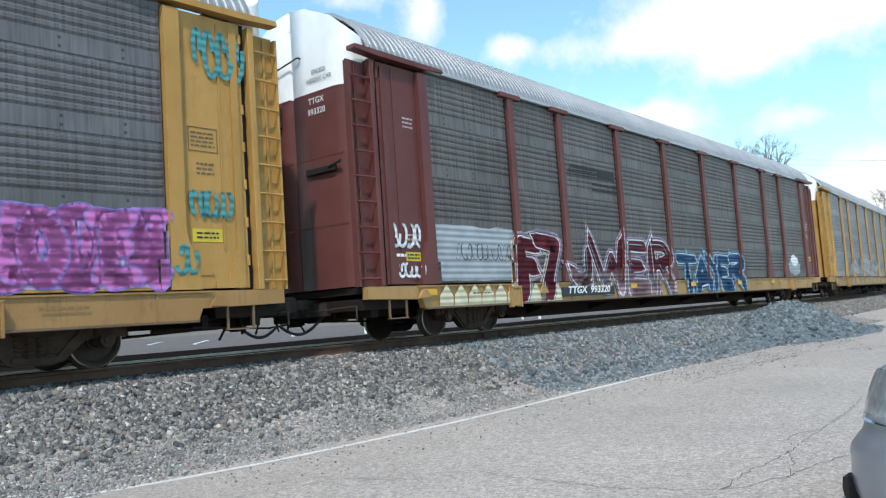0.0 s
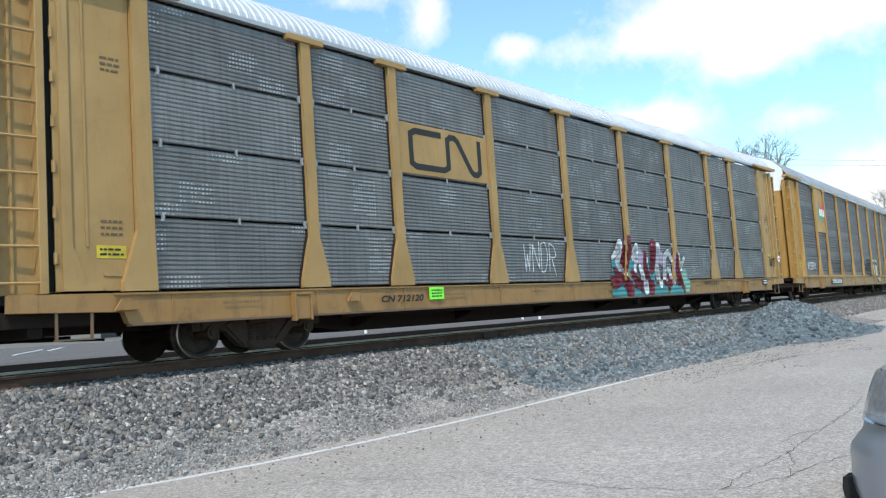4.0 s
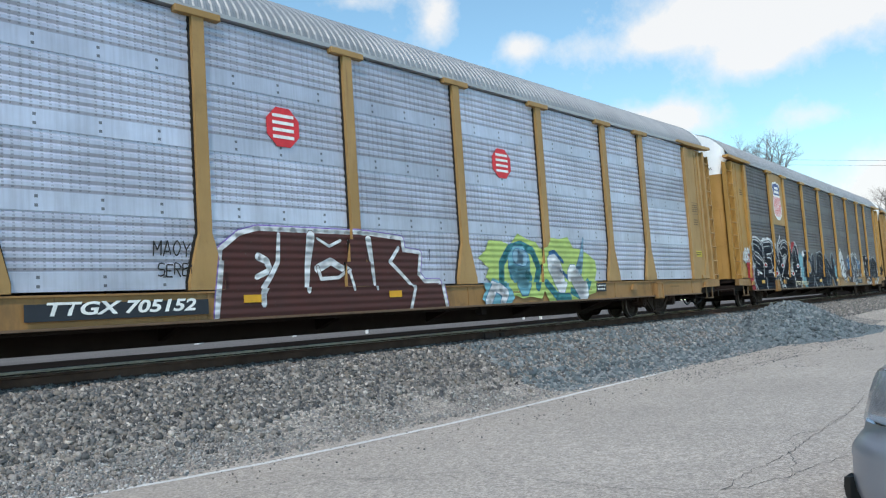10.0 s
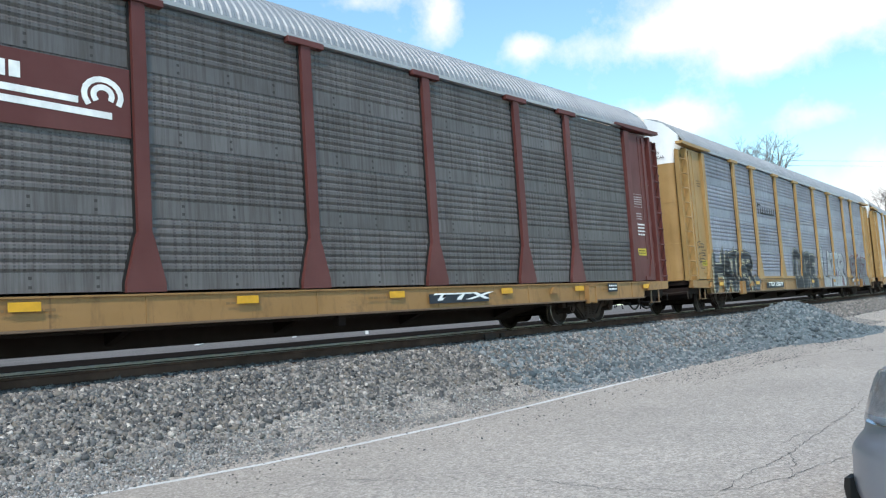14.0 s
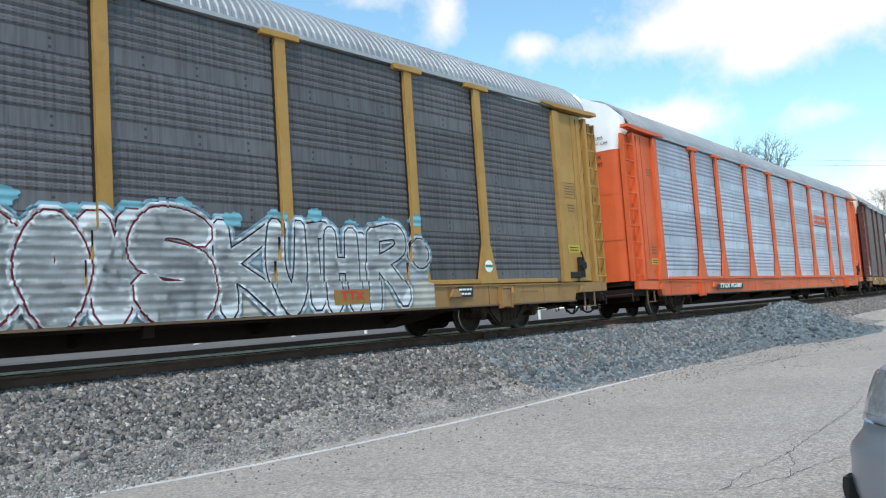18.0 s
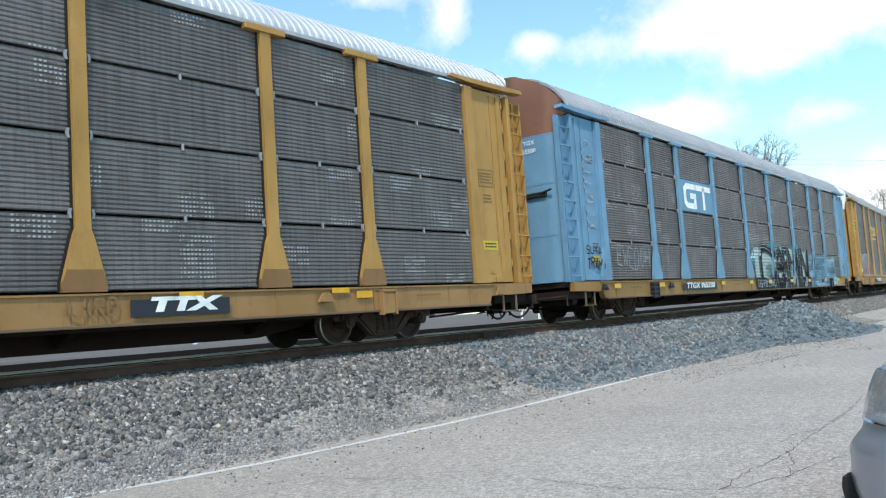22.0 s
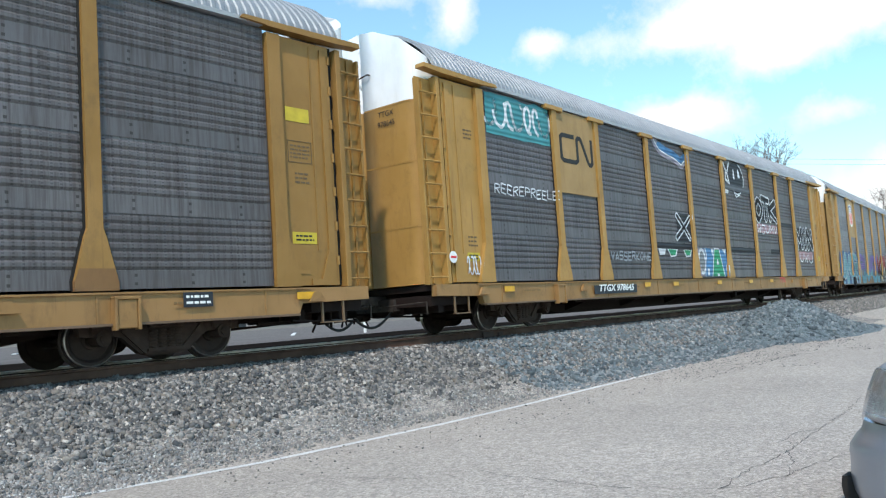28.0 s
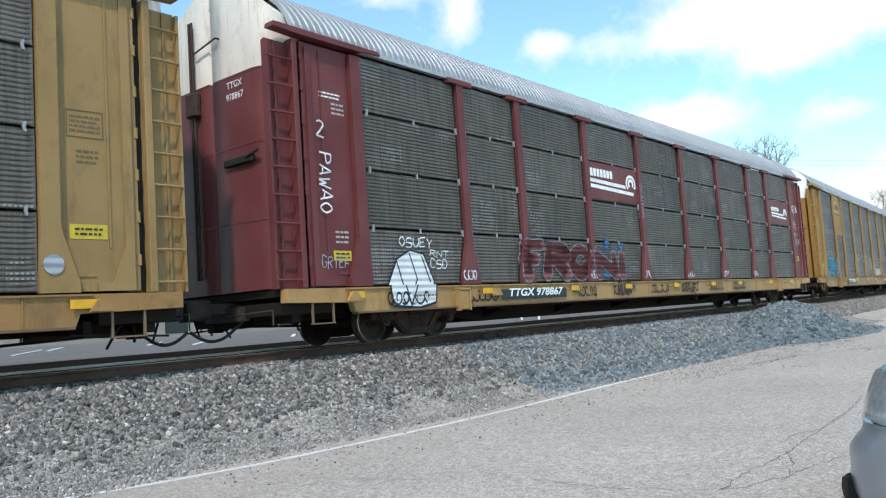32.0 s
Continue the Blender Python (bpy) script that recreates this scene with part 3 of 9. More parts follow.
def hose_bm(sx):
    """One bent tube that sags between the cars."""
    bm = bmesh.new()
    rings = []
    for k in range(15):
        u = k / 14
        c = Vector((sx * (13.25 + 0.925 * u), -0.32 + 0.10 * u, 0.56 - 0.34 * math.sin(math.pi * min(1, u * 0.82))))
        slope = math.atan2(-0.34 * math.pi * 0.82 * math.cos(math.pi * u * 0.82), 0.925)
        rings.append([bm.verts.new(c + Vector((-sx * math.sin(slope) * 0.026 * math.sin(a), 0.026 * math.cos(a), math.cos(slope) * 0.026 * math.sin(a)))) for a in [2 * math.pi * i / 7 for i in range(7)]])
    for a, b in zip(rings, rings[1:]):
        for i in range(7):
            bm.faces.new((a[i], a[(i + 1) % 7], b[(i + 1) % 7], b[i]))
    bmesh.ops.recalc_face_normals(bm, faces=bm.faces[:])
    return bm


def brake_gear_bm():
    bm = bmesh.new()
    rod(bm, (12.1, -0.75, 0.50), (12.75, -0.75, 0.50), 0.11, 12)
    box(bm, 12.2, 12.3, -1.25, -0.7, 0.40, 0.60)
    rod(bm, (11.4, -1.20, 0.55), (13.2, -1.20, 0.55), 0.018, 6)
    rod(bm, (11.6, -1.0, 0.42), (12.4, -1.0, 0.42), 0.03, 6)
    box(bm, 12.85, 13.0, -0.9, -0.7, 0.36, 0.60, 0.02)
    rod(bm, (12.9, -1.15, 0.30), (12.9, -1.15, 0.56), 0.02, 6)
    # rigging under the end platform: levers, a cross beam, hanging pipes
    box(bm, 12.35, 13.38, -1.36, 1.36, 0.55, 0.74)
    box(bm, 12.95, 13.12, -1.30, 1.30, 0.42, 0.56, 0.01)
    rod(bm, (11.3, -0.55, 0.36), (13.3, -0.50, 0.44), 0.022, 6)
    rod(bm, (12.0, -1.33, 0.44), (13.3, -1.30, 0.36), 0.016, 6)
    rod(bm, (12.55, -1.10, 0.24), (12.75, -1.10, 0.55), 0.018, 6)
    rod(bm, (13.2, -1.05, 0.28), (13.3, -1.05, 0.58), 0.016, 6)
    box(bm, 13.05, 13.25, -0.75, -0.55, 0.34, 0.46, 0.02)
    return bm


def text_mesh(key, words, size, bold=0.0, shear=0.0, space=1.0):
    def made():
        cu = bpy.data.curves.new("lettering", "FONT")
        cu.body, cu.size, cu.offset, cu.shear, cu.space_character = words, size, bold, shear, space
        cu.align_x, cu.align_y = "CENTER", "BOTTOM"
        cu.resolution_u = 3
        ob = bpy.data.objects.new("lettering", cu)
        me = bpy.data.meshes.new_from_object(ob)
        bpy.data.objects.remove(ob)
        bpy.data.curves.remove(cu)
        me.materials.clear()
        return me
    return cached("text_%s_%g_%g_%g" % (words, size, bold, shear), made)


def on_side(x, z, y=-1.56, turn=0.0, sx=1.0, sz=1.0):
    """Pose of flat work painted on the road side; its own x, y run along the car and up."""
    return Matrix.Translation((x, y, z)) @ Matrix.Rotation(math.pi / 2, 4, "X") @ Matrix.Rotation(turn, 4, "Z") @ Matrix.Diagonal((sx, sz, 1, 1))


def write(car, words, x, z, size, material, y=-1.564, bold=0.0, shear=0.0, name="lettering", sx=1.0):
    return piece(name, text_mesh("t", words, size, bold, shear), material, car, on_side(x, z, y, 0.0, sx))


def flat(car, name, x0, x1, z0, z1, material, y=-1.562, label="", thick=0.004):
    bm = bmesh.new()
    box(bm, x0, x1, y, y + thick, z0, z1)
    return part(name, bm, material, car, label)


def bars(car, x0, x1, z0, z1, rows, material, y=-1.566, name="stencil", seed=0):
    """Small stencils too far off to read: rows of short bars."""
    rnd = random.Random(seed)
    bm = bmesh.new()
    h = (z1 - z0) / rows
    for r in range(rows):
        x = x0
        while x < x1 - 0.02:
            w = min(rnd.uniform(0.03, 0.10), x1 - x)
            box(bm, x, x + w, y, y + 0.003, z0 + r * h + h * 0.3, z0 + r * h + h * 0.72)
            x += w + 0.02
    ob = part(name, bm, material, car)
    ob["kind"] = "stuff"
    return ob


def autorack(index, body, screen, kind="band", sill=None, cap=None, ladder=None, roof=None, label="", trucks=10.06, lift=0.13, kick=False, foot=None):
    """One covered three-level car with its road side at -y, front at +x."""
    car = new("autorack_car")
    car.empty_display_size = 0.5
    tagged(car, label, "railway car", "autorack cars of the train")
    sill = sill or body
    cap = cap or WHITE
    ladder = ladder or body
    piece("deck", cached("deck", deck_bm), UNDER, car)
    piece("centre_sill", cached("centre", centre_sill_bm), UNDER, car)
    for x in (-7.2, -4.3, -1.4, 1.4, 4.3, 7.2):
        piece("cross_bearer", cached("bearer", bearer_bm), UNDER, car, Matrix.Translation((x, 0, 0)))
    for y in (-1.32, 1.32):
        piece("stringer", cached("stringer", stringer_bm), UNDER, car, Matrix.Translation((0, y, 0)))
    piece("drain_pipe", cached("drain", drain_bm), UNDER, car)
    if kind == "ribs":
        piece("screen_clip", cached("clips", clips_bm), CLIP, car)["kind"] = "stuff"
    if kick:
        for a, b in zip(EDGES, EDGES[1:]):
            w = round(b - a, 3)
            piece("kick_rail", cached("kick%g" % w, lambda: kick_bm(w)), body, car, Matrix.Translation(((a + b) / 2, 0, 0)))
    for sy in (-1, 1):
        piece("side_sill", cached("sill%d" % sy, lambda: sill_bm(sy)), sill, car)
        piece("sill_flange", cached("lip%d" % sy, lambda: sill_lip_bm(sy)), FLANGE, car, None, "dirt-brown sill flange")
    for x in (-trucks, trucks):
        truck(car, x)
    for sx in (-1, 1):
        piece("coupler", cached("coupler%d" % sx, lambda: coupler_bm(sx)), COUPLER, car)
        piece("brake_hose", cached("hose%d" % sx, lambda: hose_bm(sx)), RUBBER, car)
    for turn in (0.0, math.pi):
        piece("brake_gear", cached("gear", brake_gear_bm), UNDER, car, Matrix.Rotation(turn, 4, "Z"))
    # screens
    for sy in (-1, 1):
        turn = Matrix.Rotation(0 if sy < 0 else math.pi, 4, "Z")
        for a, b in zip(EDGES, EDGES[1:]):
            w = round(b - a - 0.02, 3)
            for z0, z1 in zip(ROWS, ROWS[1:]):
                h = round(z1 - z0, 3)
                me = cached("panel%g_%g_%s" % (w, h, kind), lambda: panel_bm(w, h, kind))
                piece("screen_panel", me, screen, car, turn @ Matrix.Translation(((a + b) / 2, -1.47, z0)))
        for x in POSTS:
            me = cached("post", post_bm)
            p = piece("post", me, body, car, turn @ Matrix.Translation((x, -1.565, 0)))
            piece("bracket", cached("bracket", bracket_bm), body, p)
            # road side only: shade beside the post, added as a black strip
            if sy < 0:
                piece("clearance_gap", cached("gap", post_shade_bm), BLACK, p, None, "black strip painting the shade behind the post")
            if foot:
                piece("post_foot", cached("foot", foot_bm), foot, p, None, "rust-brown post foot")
        # grey edge under the roof
        def edge():
            bm = bmesh.new()
            box(bm, -12.9, 12.9, -1.55, -1.44, 4.885, 4.95)
            return bm
        piece("eave_rail", cached("eave", edge), EDGE, car, turn)
        for sx in (-1, 1):
            corner_parts(car, sx, sy, body, ladder, True)
    # roof and ends
    cap_up = lift * 0.6 + 0.03
    r = piece("roof", cached("roof", roof_mesh), roof or ROOF, car, Matrix.Translation((0, 0, -4.93 * lift)) @ Matrix.Diagonal((1, 1, 1 + lift, 1)))
    for sx in (-1, 1):
        turn = Matrix.Rotation(0 if sx > 0 else math.pi, 4, "Z")
        piece("roof_strap", cached("strap", roof_end_bm), EDGE, r, turn)
        d = piece("end_door", cached("enddoor", lambda: end_door_bm(0.95, 4.36)), body, car, turn)
        for z in (2.02, 3.22, 4.36):
            piece("door_seam", cached("doorseam", door_seam_bm), body, d, Matrix.Translation((0, 0, z)))
        piece("door_top", cached("endtop", lambda: end_door_bm(4.36, 5.8)), cap, d, Matrix.Translation((0, 0, -4.36 * cap_up)) @ Matrix.Diagonal((1, 1, 1 + cap_up, 1)))
    return car


# ---- setting: ground, road, track ----
GROUND = -1.0


def asphalt(name, col, crack=0.5, speck=0.5, sheen=0.25):
    """Worn surface of bound stone: every chip has its own tone, with dark pits between and larger stains."""
    m, nt, b = mat_new(name)
    v = coords(nt, vary=False)
    big = noise_n(nt, v, 0.35, 5)
    mid = noise_n(nt, v, 3.0, 5)
    c = mix_c(nt, ramp(nt, big, 0.3, 0.7), [k * 0.90 for k in col], [k * 1.08 for k in col])
    c = mix_c(nt, math_n(nt, "MULTIPLY", ramp(nt, mid, 0.45, 0.7), 0.22), c, [k * 0.8 for k in col])
    chips = N(nt, "TexVoronoi", Vector=v, Scale=62.0)
    coarse = N(nt, "TexVoronoi", Vector=v, Scale=24.0)
    for vo, lo, hi in ((chips, 1 - 0.55 * speck, 1 + 0.55 * speck), (coarse, 1 - 0.26 * speck, 1 + 0.26 * speck)):
        sep = nt.nodes.new("ShaderNodeSeparateColor")
        nt.links.new(vo.outputs["Color"], sep.inputs[0])
        r = N(nt, "MapRange", Value=sep.outputs[0])
        r.inputs[3].default_value, r.inputs[4].default_value = lo, hi
        g = nt.nodes.new("ShaderNodeCombineColor")
        for k in range(3):
            nt.links.new(r.outputs[0], g.inputs[k])
        c = mix_c(nt, 1.0, c, g.outputs[0], "MULTIPLY")
    pits = noise_n(nt, v, 42, 4, 0.75)
    c = mix_c(nt, math_n(nt, "MULTIPLY", ramp(nt, pits, 0.43, 0.34), speck * 0.8), c, [k * 0.3 for k in col])
    white = noise_n(nt, v, 48, 3, 0.7)
    c = mix_c(nt, math_n(nt, "MULTIPLY", ramp(nt, white, 0.62, 0.70), speck * 0.6), c, [min(0.8, k * 1.9) for k in col])
    nt.links.new(c, b.inputs["Base Color"])
    b.inputs["Roughness"].default_value = 0.85 if sheen else 1.0
    b.inputs["Specular IOR Level"].default_value = sheen
    bump_n(nt, b, chips.outputs["Distance"], 0.6, 0.008)
    return m


def stone_mat(name, cols, rough=0.85):
    """Each stone takes a tone of its own."""
    m, nt, b = mat_new(name)
    g = nt.nodes.new("ShaderNodeNewGeometry")
    cr = nt.nodes.new("ShaderNodeValToRGB")
    cr.color_ramp.interpolation = "LINEAR"
    el = cr.color_ramp.elements
    el[0].color, el[1].color = (*cols[0], 1), (*cols[-1], 1)
    for i, c in enumerate(cols[1:-1]):
        e = el.new((i + 1) / (len(cols) - 1))
        e.color = (*c, 1)
    nt.links.new(g.outputs["Random Per Island"], cr.inputs[0])
    v = coords(nt, vary=False)
    c = mix_c(nt, math_n(nt, "MULTIPLY", ramp(nt, noise_n(nt, v, 60, 4), 0.4, 0.7), 0.4), cr.outputs[0], (0.07, 0.067, 0.064))
    nt.links.new(c, b.inputs["Base Color"])
    b.inputs["Roughness"].default_value = rough
    b.inputs["Specular IOR Level"].default_value = 0.2
    return m


ASPHALT = asphalt("worn_pale_asphalt", (0.378, 0.334, 0.292), speck=0.55)
FAR_GROUND = asphalt("pale_lot_surface", (0.15, 0.14, 0.134), speck=0.3, sheen=0.0)
# near-black: the train's shadow on the far verge is put into this colour
VERGE = asphalt("earth_in_train_shade", (0.014, 0.012, 0.011), speck=0.4, sheen=0.0)
GRAVEL_BED = asphalt("fine_grey_gravel", (0.11, 0.11, 0.112), speck=0.9)
SHOULDER = asphalt("pale_road_shoulder_gravel", (0.33, 0.295, 0.26), speck=1.0)
STONES = stone_mat("mixed_ballast_stone", [(0.028, 0.028, 0.029), (0.15, 0.150, 0.150), (0.062, 0.066, 0.071), (0.335, 0.315, 0.295), (0.21, 0.18, 0.15), (0.066, 0.070, 0.075), (0.29, 0.262, 0.235), (0.10, 0.095, 0.09), (0.56, 0.51, 0.46)])
FINE_STONES = stone_mat("pale_road_gravel", [(0.08, 0.08, 0.078), (0.30, 0.29, 0.27), (0.19, 0.172, 0.16), (0.38, 0.345, 0.32), (0.14, 0.155, 0.165), (0.58, 0.56, 0.53)])
BLUE_STONES = stone_mat("fresh_blue_grey_stone", [(0.055, 0.07, 0.08), (0.12, 0.15, 0.165), (0.16, 0.19, 0.205), (0.30, 0.32, 0.325)])
LINE_WHITE = asphalt("worn_white_road_paint", (0.62, 0.61, 0.59), speck=0.25)


def ballast_z(d):
    """Height of the gravel at d metres from the track's middle, road side positive."""
    pts = [(-150, -0.09), (-8.0, -0.09), (-2.6, -0.10), (-1.5, -0.20), (0.0, -0.185), (0.95, -0.185), (1.55, -0.24), (2.3, -0.62), (2.8, -0.86), (3.3, -0.975), (3.6, GROUND - 0.035)]
    for (a, za), (b, zb) in zip(pts, pts[1:]):
        if d <= b:
            return za + (zb - za) * max(0.0, (d - a) / (b - a))
    return GROUND - 0.035


def swept(name, lats, x0, x1, step, hgt, material, label, category, kind="structure"):
    xs = []
    x = x0
    while x < x1:
        xs.append(x)
        x += step if abs(x) < 90 else step * 4
    xs.append(x1)
    verts, faces = [], []
    for x in xs:
        for d in lats:
            y = line_y(x) - d
            z = hgt(d) + 0.025 * noise.noise((x * 0.9, d * 0.9, 3.0))
            verts.append((x, y, z))
    k = len(lats)
    for i in range(len(xs) - 1):
        for j in range(k - 1):
            a = i * k + j
            faces.append((a, a + 1, a + k + 1, a + k))
    ob = piece(name, sheet_mesh(name, verts, faces, True), material)
    return tagged(ob, label, category, kind=kind)


# one sheet to the horizon
_bm = bmesh.new()
_vs = [_bm.verts.new((x, y, GROUND)) for x, y in ((-2500, -2500), (2500, -2500), (2500, 2500), (-2500, 2500))]
_bm.faces.new(_vs)
tagged(part("ground", _bm, ASPHALT, None), "worn pale asphalt with cracks and patches", "ground", kind="structure")
swept("ballast_bed", [-2.6, -2.2, -1.85, -1.5, -1.2, -0.9, -0.6, -0.3, 0, 0.3, 0.6, 0.95, 1.2, 1.55, 1.9, 2.3, 2.5], -460, 300, 0.6, ballast_z, GRAVEL_BED, "grey crushed stone ballast under the track", "ballast")
# oil stain plus the shade under the train, both in one dark colour
OILY_SHADE = asphalt("oily_shaded_ballast", (0.026, 0.015, 0.012), speck=0.6, sheen=0.0)
swept("track_bed", [-2.3, -1.9, -1.5, -1.1, -0.7, -0.3, 0.1, 0.5, 0.80], -460, 300, 0.6, lambda d: ballast_z(d) + 0.012, OILY_SHADE, "oily ballast between the rails, the train's shade painted into its colour", "ballast")
swept("gravel_shoulder", [2.48, 2.65, 2.8, 3.05, 3.3, 3.6], -460, 300, 0.6, lambda d: ballast_z(d) + 0.002, SHOULDER, "fine pale gravel shoulder between ballast and road", "gravel")
swept("far_verge", [-8.4, -6.4, -5.2, -4.0, -3.2, -2.55], -460, 300, 3.0, lambda d: ballast_z(d) - 0.004, VERGE, "bare earth strip behind the track, the train's shadow painted into its colour", "ground")
swept("far_lot", [-150, -90, -60, -40, -25, -15, -10, -8.3], -460, 300, 3.0, lambda d: ballast_z(d) - 0.006, FAR_GROUND, "pale bare lot behind the track", "ground")


def rail(side):
    prof = [(-0.07, -0.171), (0.07, -0.171), (0.07, -0.155), (0.012, -0.135), (0.010, -0.045), (0.034, -0.036), (0.036, -0.006), (0.028, 0.0), (-0.028, 0.0), (-0.036, -0.006), (-0.034, -0.036), (-0.010, -0.045), (-0.012, -0.135), (-0.07, -0.155)]
    xs = [-460 + 10 * i for i in range(46)] + [2.0 * i for i in range(66)] + [140 + 20 * i for i in range(9)]
    verts, faces, mats = [], [], []
    k = len(prof)
    for x in xs:
        for u, z in prof:
            verts.append((x, line_y(x) + side * 0.7525 + u, z))
    for i in range(len(xs) - 1):
        for j in range(k):
            faces.append((i * k + j, i * k + (j + 1) % k, (i + 1) * k + (j + 1) % k, (i + 1) * k + j))
            mats.append(1 if j in ((6, 7, 8, 9) if side > 0 else (6, 7, 8)) else 0)
    ob = tagged(piece("rail", sheet_mesh("rail", verts, [f for f, m in zip(faces, mats) if not m]), RAIL_SIDE), "rusty steel rail with a polished head", "rail", "rails of the track")
    piece("rail_head", sheet_mesh("rail_head", verts, [f for f, m in zip(faces, mats) if m]), RAIL_TOP, ob, None, "polished rail head")
    return ob


for side in (-1, 1):
    rail(side)


def tie_bm():
    bm = bmesh.new()
    box(bm, -0.11, 0.11, -1.28, 1.28, -0.34, -0.172, 0.01)
    return bm


for k in range(110):
    x = -14 + 0.55 * k
    t = piece("tie", cached("tie", tie_bm), TIE, None, Matrix.Translation((x, line_y(x), 0)) @ Matrix.Rotation(math.atan(line_slope(x)), 4, "Z"))
    tagged(t, "dark tarred wooden tie half buried in ballast", "railway tie", "ties under the rails")


def scatter(name, count, x0, x1, d0, d1, size, material, label, seed, hgt=ballast_z, near=1.0, keep=None):
    """Loose stones, each a dented block, thinning out with distance."""
    rng = np.random.RandomState(seed)
    u = rng.rand(count)
    xs = x0 + (x1 - x0) * u ** near
    ds = d0 + (d1 - d0) * rng.rand(count)
    if keep is not None:
        ok = keep(xs, ds, rng)
        xs, ds = xs[ok], ds[ok]
    n = len(xs)
    base = np.array([(-1, -1, -1), (1, -1, -1), (1, 1, -1), (-1, 1, -1), (-1, -1, 1), (1, -1, 1), (1, 1, 1), (-1, 1, 1)], float) * 0.5
    quads = np.array([(0, 3, 2, 1), (4, 5, 6, 7), (0, 1, 5, 4), (1, 2, 6, 5), (2, 3, 7, 6), (3, 0, 4, 7)])
    sz = size * (0.55 + 0.9 * rng.rand(n) ** 1.6)
    v = base[None] * (0.7 + 0.6 * rng.rand(n, 8, 1)) + (rng.rand(n, 8, 3) - 0.5) * 0.45
    v *= (sz[:, None] * (0.7 + 0.6 * rng.rand(n, 3)))[:, None, :]
    q = rng.randn(n, 4)
    q /= np.linalg.norm(q, axis=1)[:, None]
    w, a, b, c = q.T
    rot = np.stack([np.stack([1 - 2 * (b * b + c * c), 2 * (a * b - w * c), 2 * (a * c + w * b)], -1), np.stack([2 * (a * b + w * c), 1 - 2 * (a * a + c * c), 2 * (b * c - w * a)], -1), np.stack([2 * (a * c - w * b), 2 * (b * c + w * a), 1 - 2 * (a * a + b * b)], -1)], 1)
    v = np.einsum("nij,nkj->nki", rot, v)
    z = np.array([hgt(d) for d in ds]) if hgt is ballast_z else hgt(xs, ds)
    cx = np.stack([xs, np.array([line_y(x) for x in xs]) - ds, z + sz * (0.05 + 0.35 * rng.rand(n))], -1)
    v += cx[:, None, :]
    me = bpy.data.meshes.new(name)
    faces = (quads[None] + 8 * np.arange(n)[:, None, None]).reshape(-1, 4)
    me.vertices.add(n * 8)
    me.vertices.foreach_set("co", v.reshape(-1))
    me.loops.add(len(faces) * 4)
    me.loops.foreach_set("vertex_index", faces.reshape(-1).astype(np.int32))
    me.polygons.add(len(faces))
    me.polygons.foreach_set("loop_start", np.arange(0, len(faces) * 4, 4, dtype=np.int32))
    me.update(calc_edges=True)
    return tagged(piece(name, me, material), label, "gravel", kind="stuff")


def shoulder_z(xs, ds):
    return np.maximum(np.array([ballast_z(d) for d in ds]), GROUND)


scatter("ballast_stones", 105000, 1.0, 60.0, 0.86, 2.55, 0.035, STONES, "mixed grey and pale crushed ballast stones", 1, near=1.7)
scatter("strayed_stones", 7000, 1.0, 30.0, 2.4, 3.3, 0.042, STONES, "scattered ballast stones on the pale shoulder", 3, near=1.6, hgt=shoulder_z, keep=lambda xs, ds, r: r.rand(len(xs)) < np.clip(1.0 - (ds - 2.4) / 1.0, 0.06, 1) ** 2)
scatter("gravel", 56000, 1.0, 36.0, 2.35, 3.95, 0.019, FINE_STONES, "fine pale gravel beside the road", 2, near=1.8, hgt=shoulder_z, keep=lambda xs, ds, r: r.rand(len(xs)) < np.clip((4.05 - ds) / 0.8, 0, 1))

# road edge line: worn, with a gap where grit lies over it
EDGE_LINE = [(-4.0, -2.2), (0.5, -3.2), (3.0, -3.80), (3.8, -3.98), (4.7, -4.11), (5.9, -4.15), (7.45, -4.16), (9.3, -4.07), (11.9, -3.87), (15.4, -3.60), (17.6, -3.36), (20.0, -3.06)]


def edge_line_y(x):
    for (ax, ay), (bx, by) in zip(EDGE_LINE, EDGE_LINE[1:]):
        if x <= bx:
            return ay + (by - ay) * (x - ax) / (bx - ax)
    return EDGE_LINE[-1][1]


for lo, hi in ((-4.0, 15.6), (17.0, 20.2)):
    _bm = bmesh.new()
    _last = None
    for _k in range(int((hi - lo) / 0.12)):
        x = lo + 0.12 * _k
        y = edge_line_y(x)
        pair = [_bm.verts.new((x, y - 0.052 + 0.012 * noise.noise((x * 7, 0, 0)), GROUND + 0.004)), _bm.verts.new((x, y + 0.052 + 0.014 * noise.noise((x * 7, 9, 0)), GROUND + 0.004))]
        if _last:
            _bm.faces.new((_last[0], pair[0], pair[1], _last[1]))
        _last = pair
    tagged(part("road_line", _bm, LINE_WHITE, None), "thin worn white edge line on the asphalt", "road marking", kind="structure")


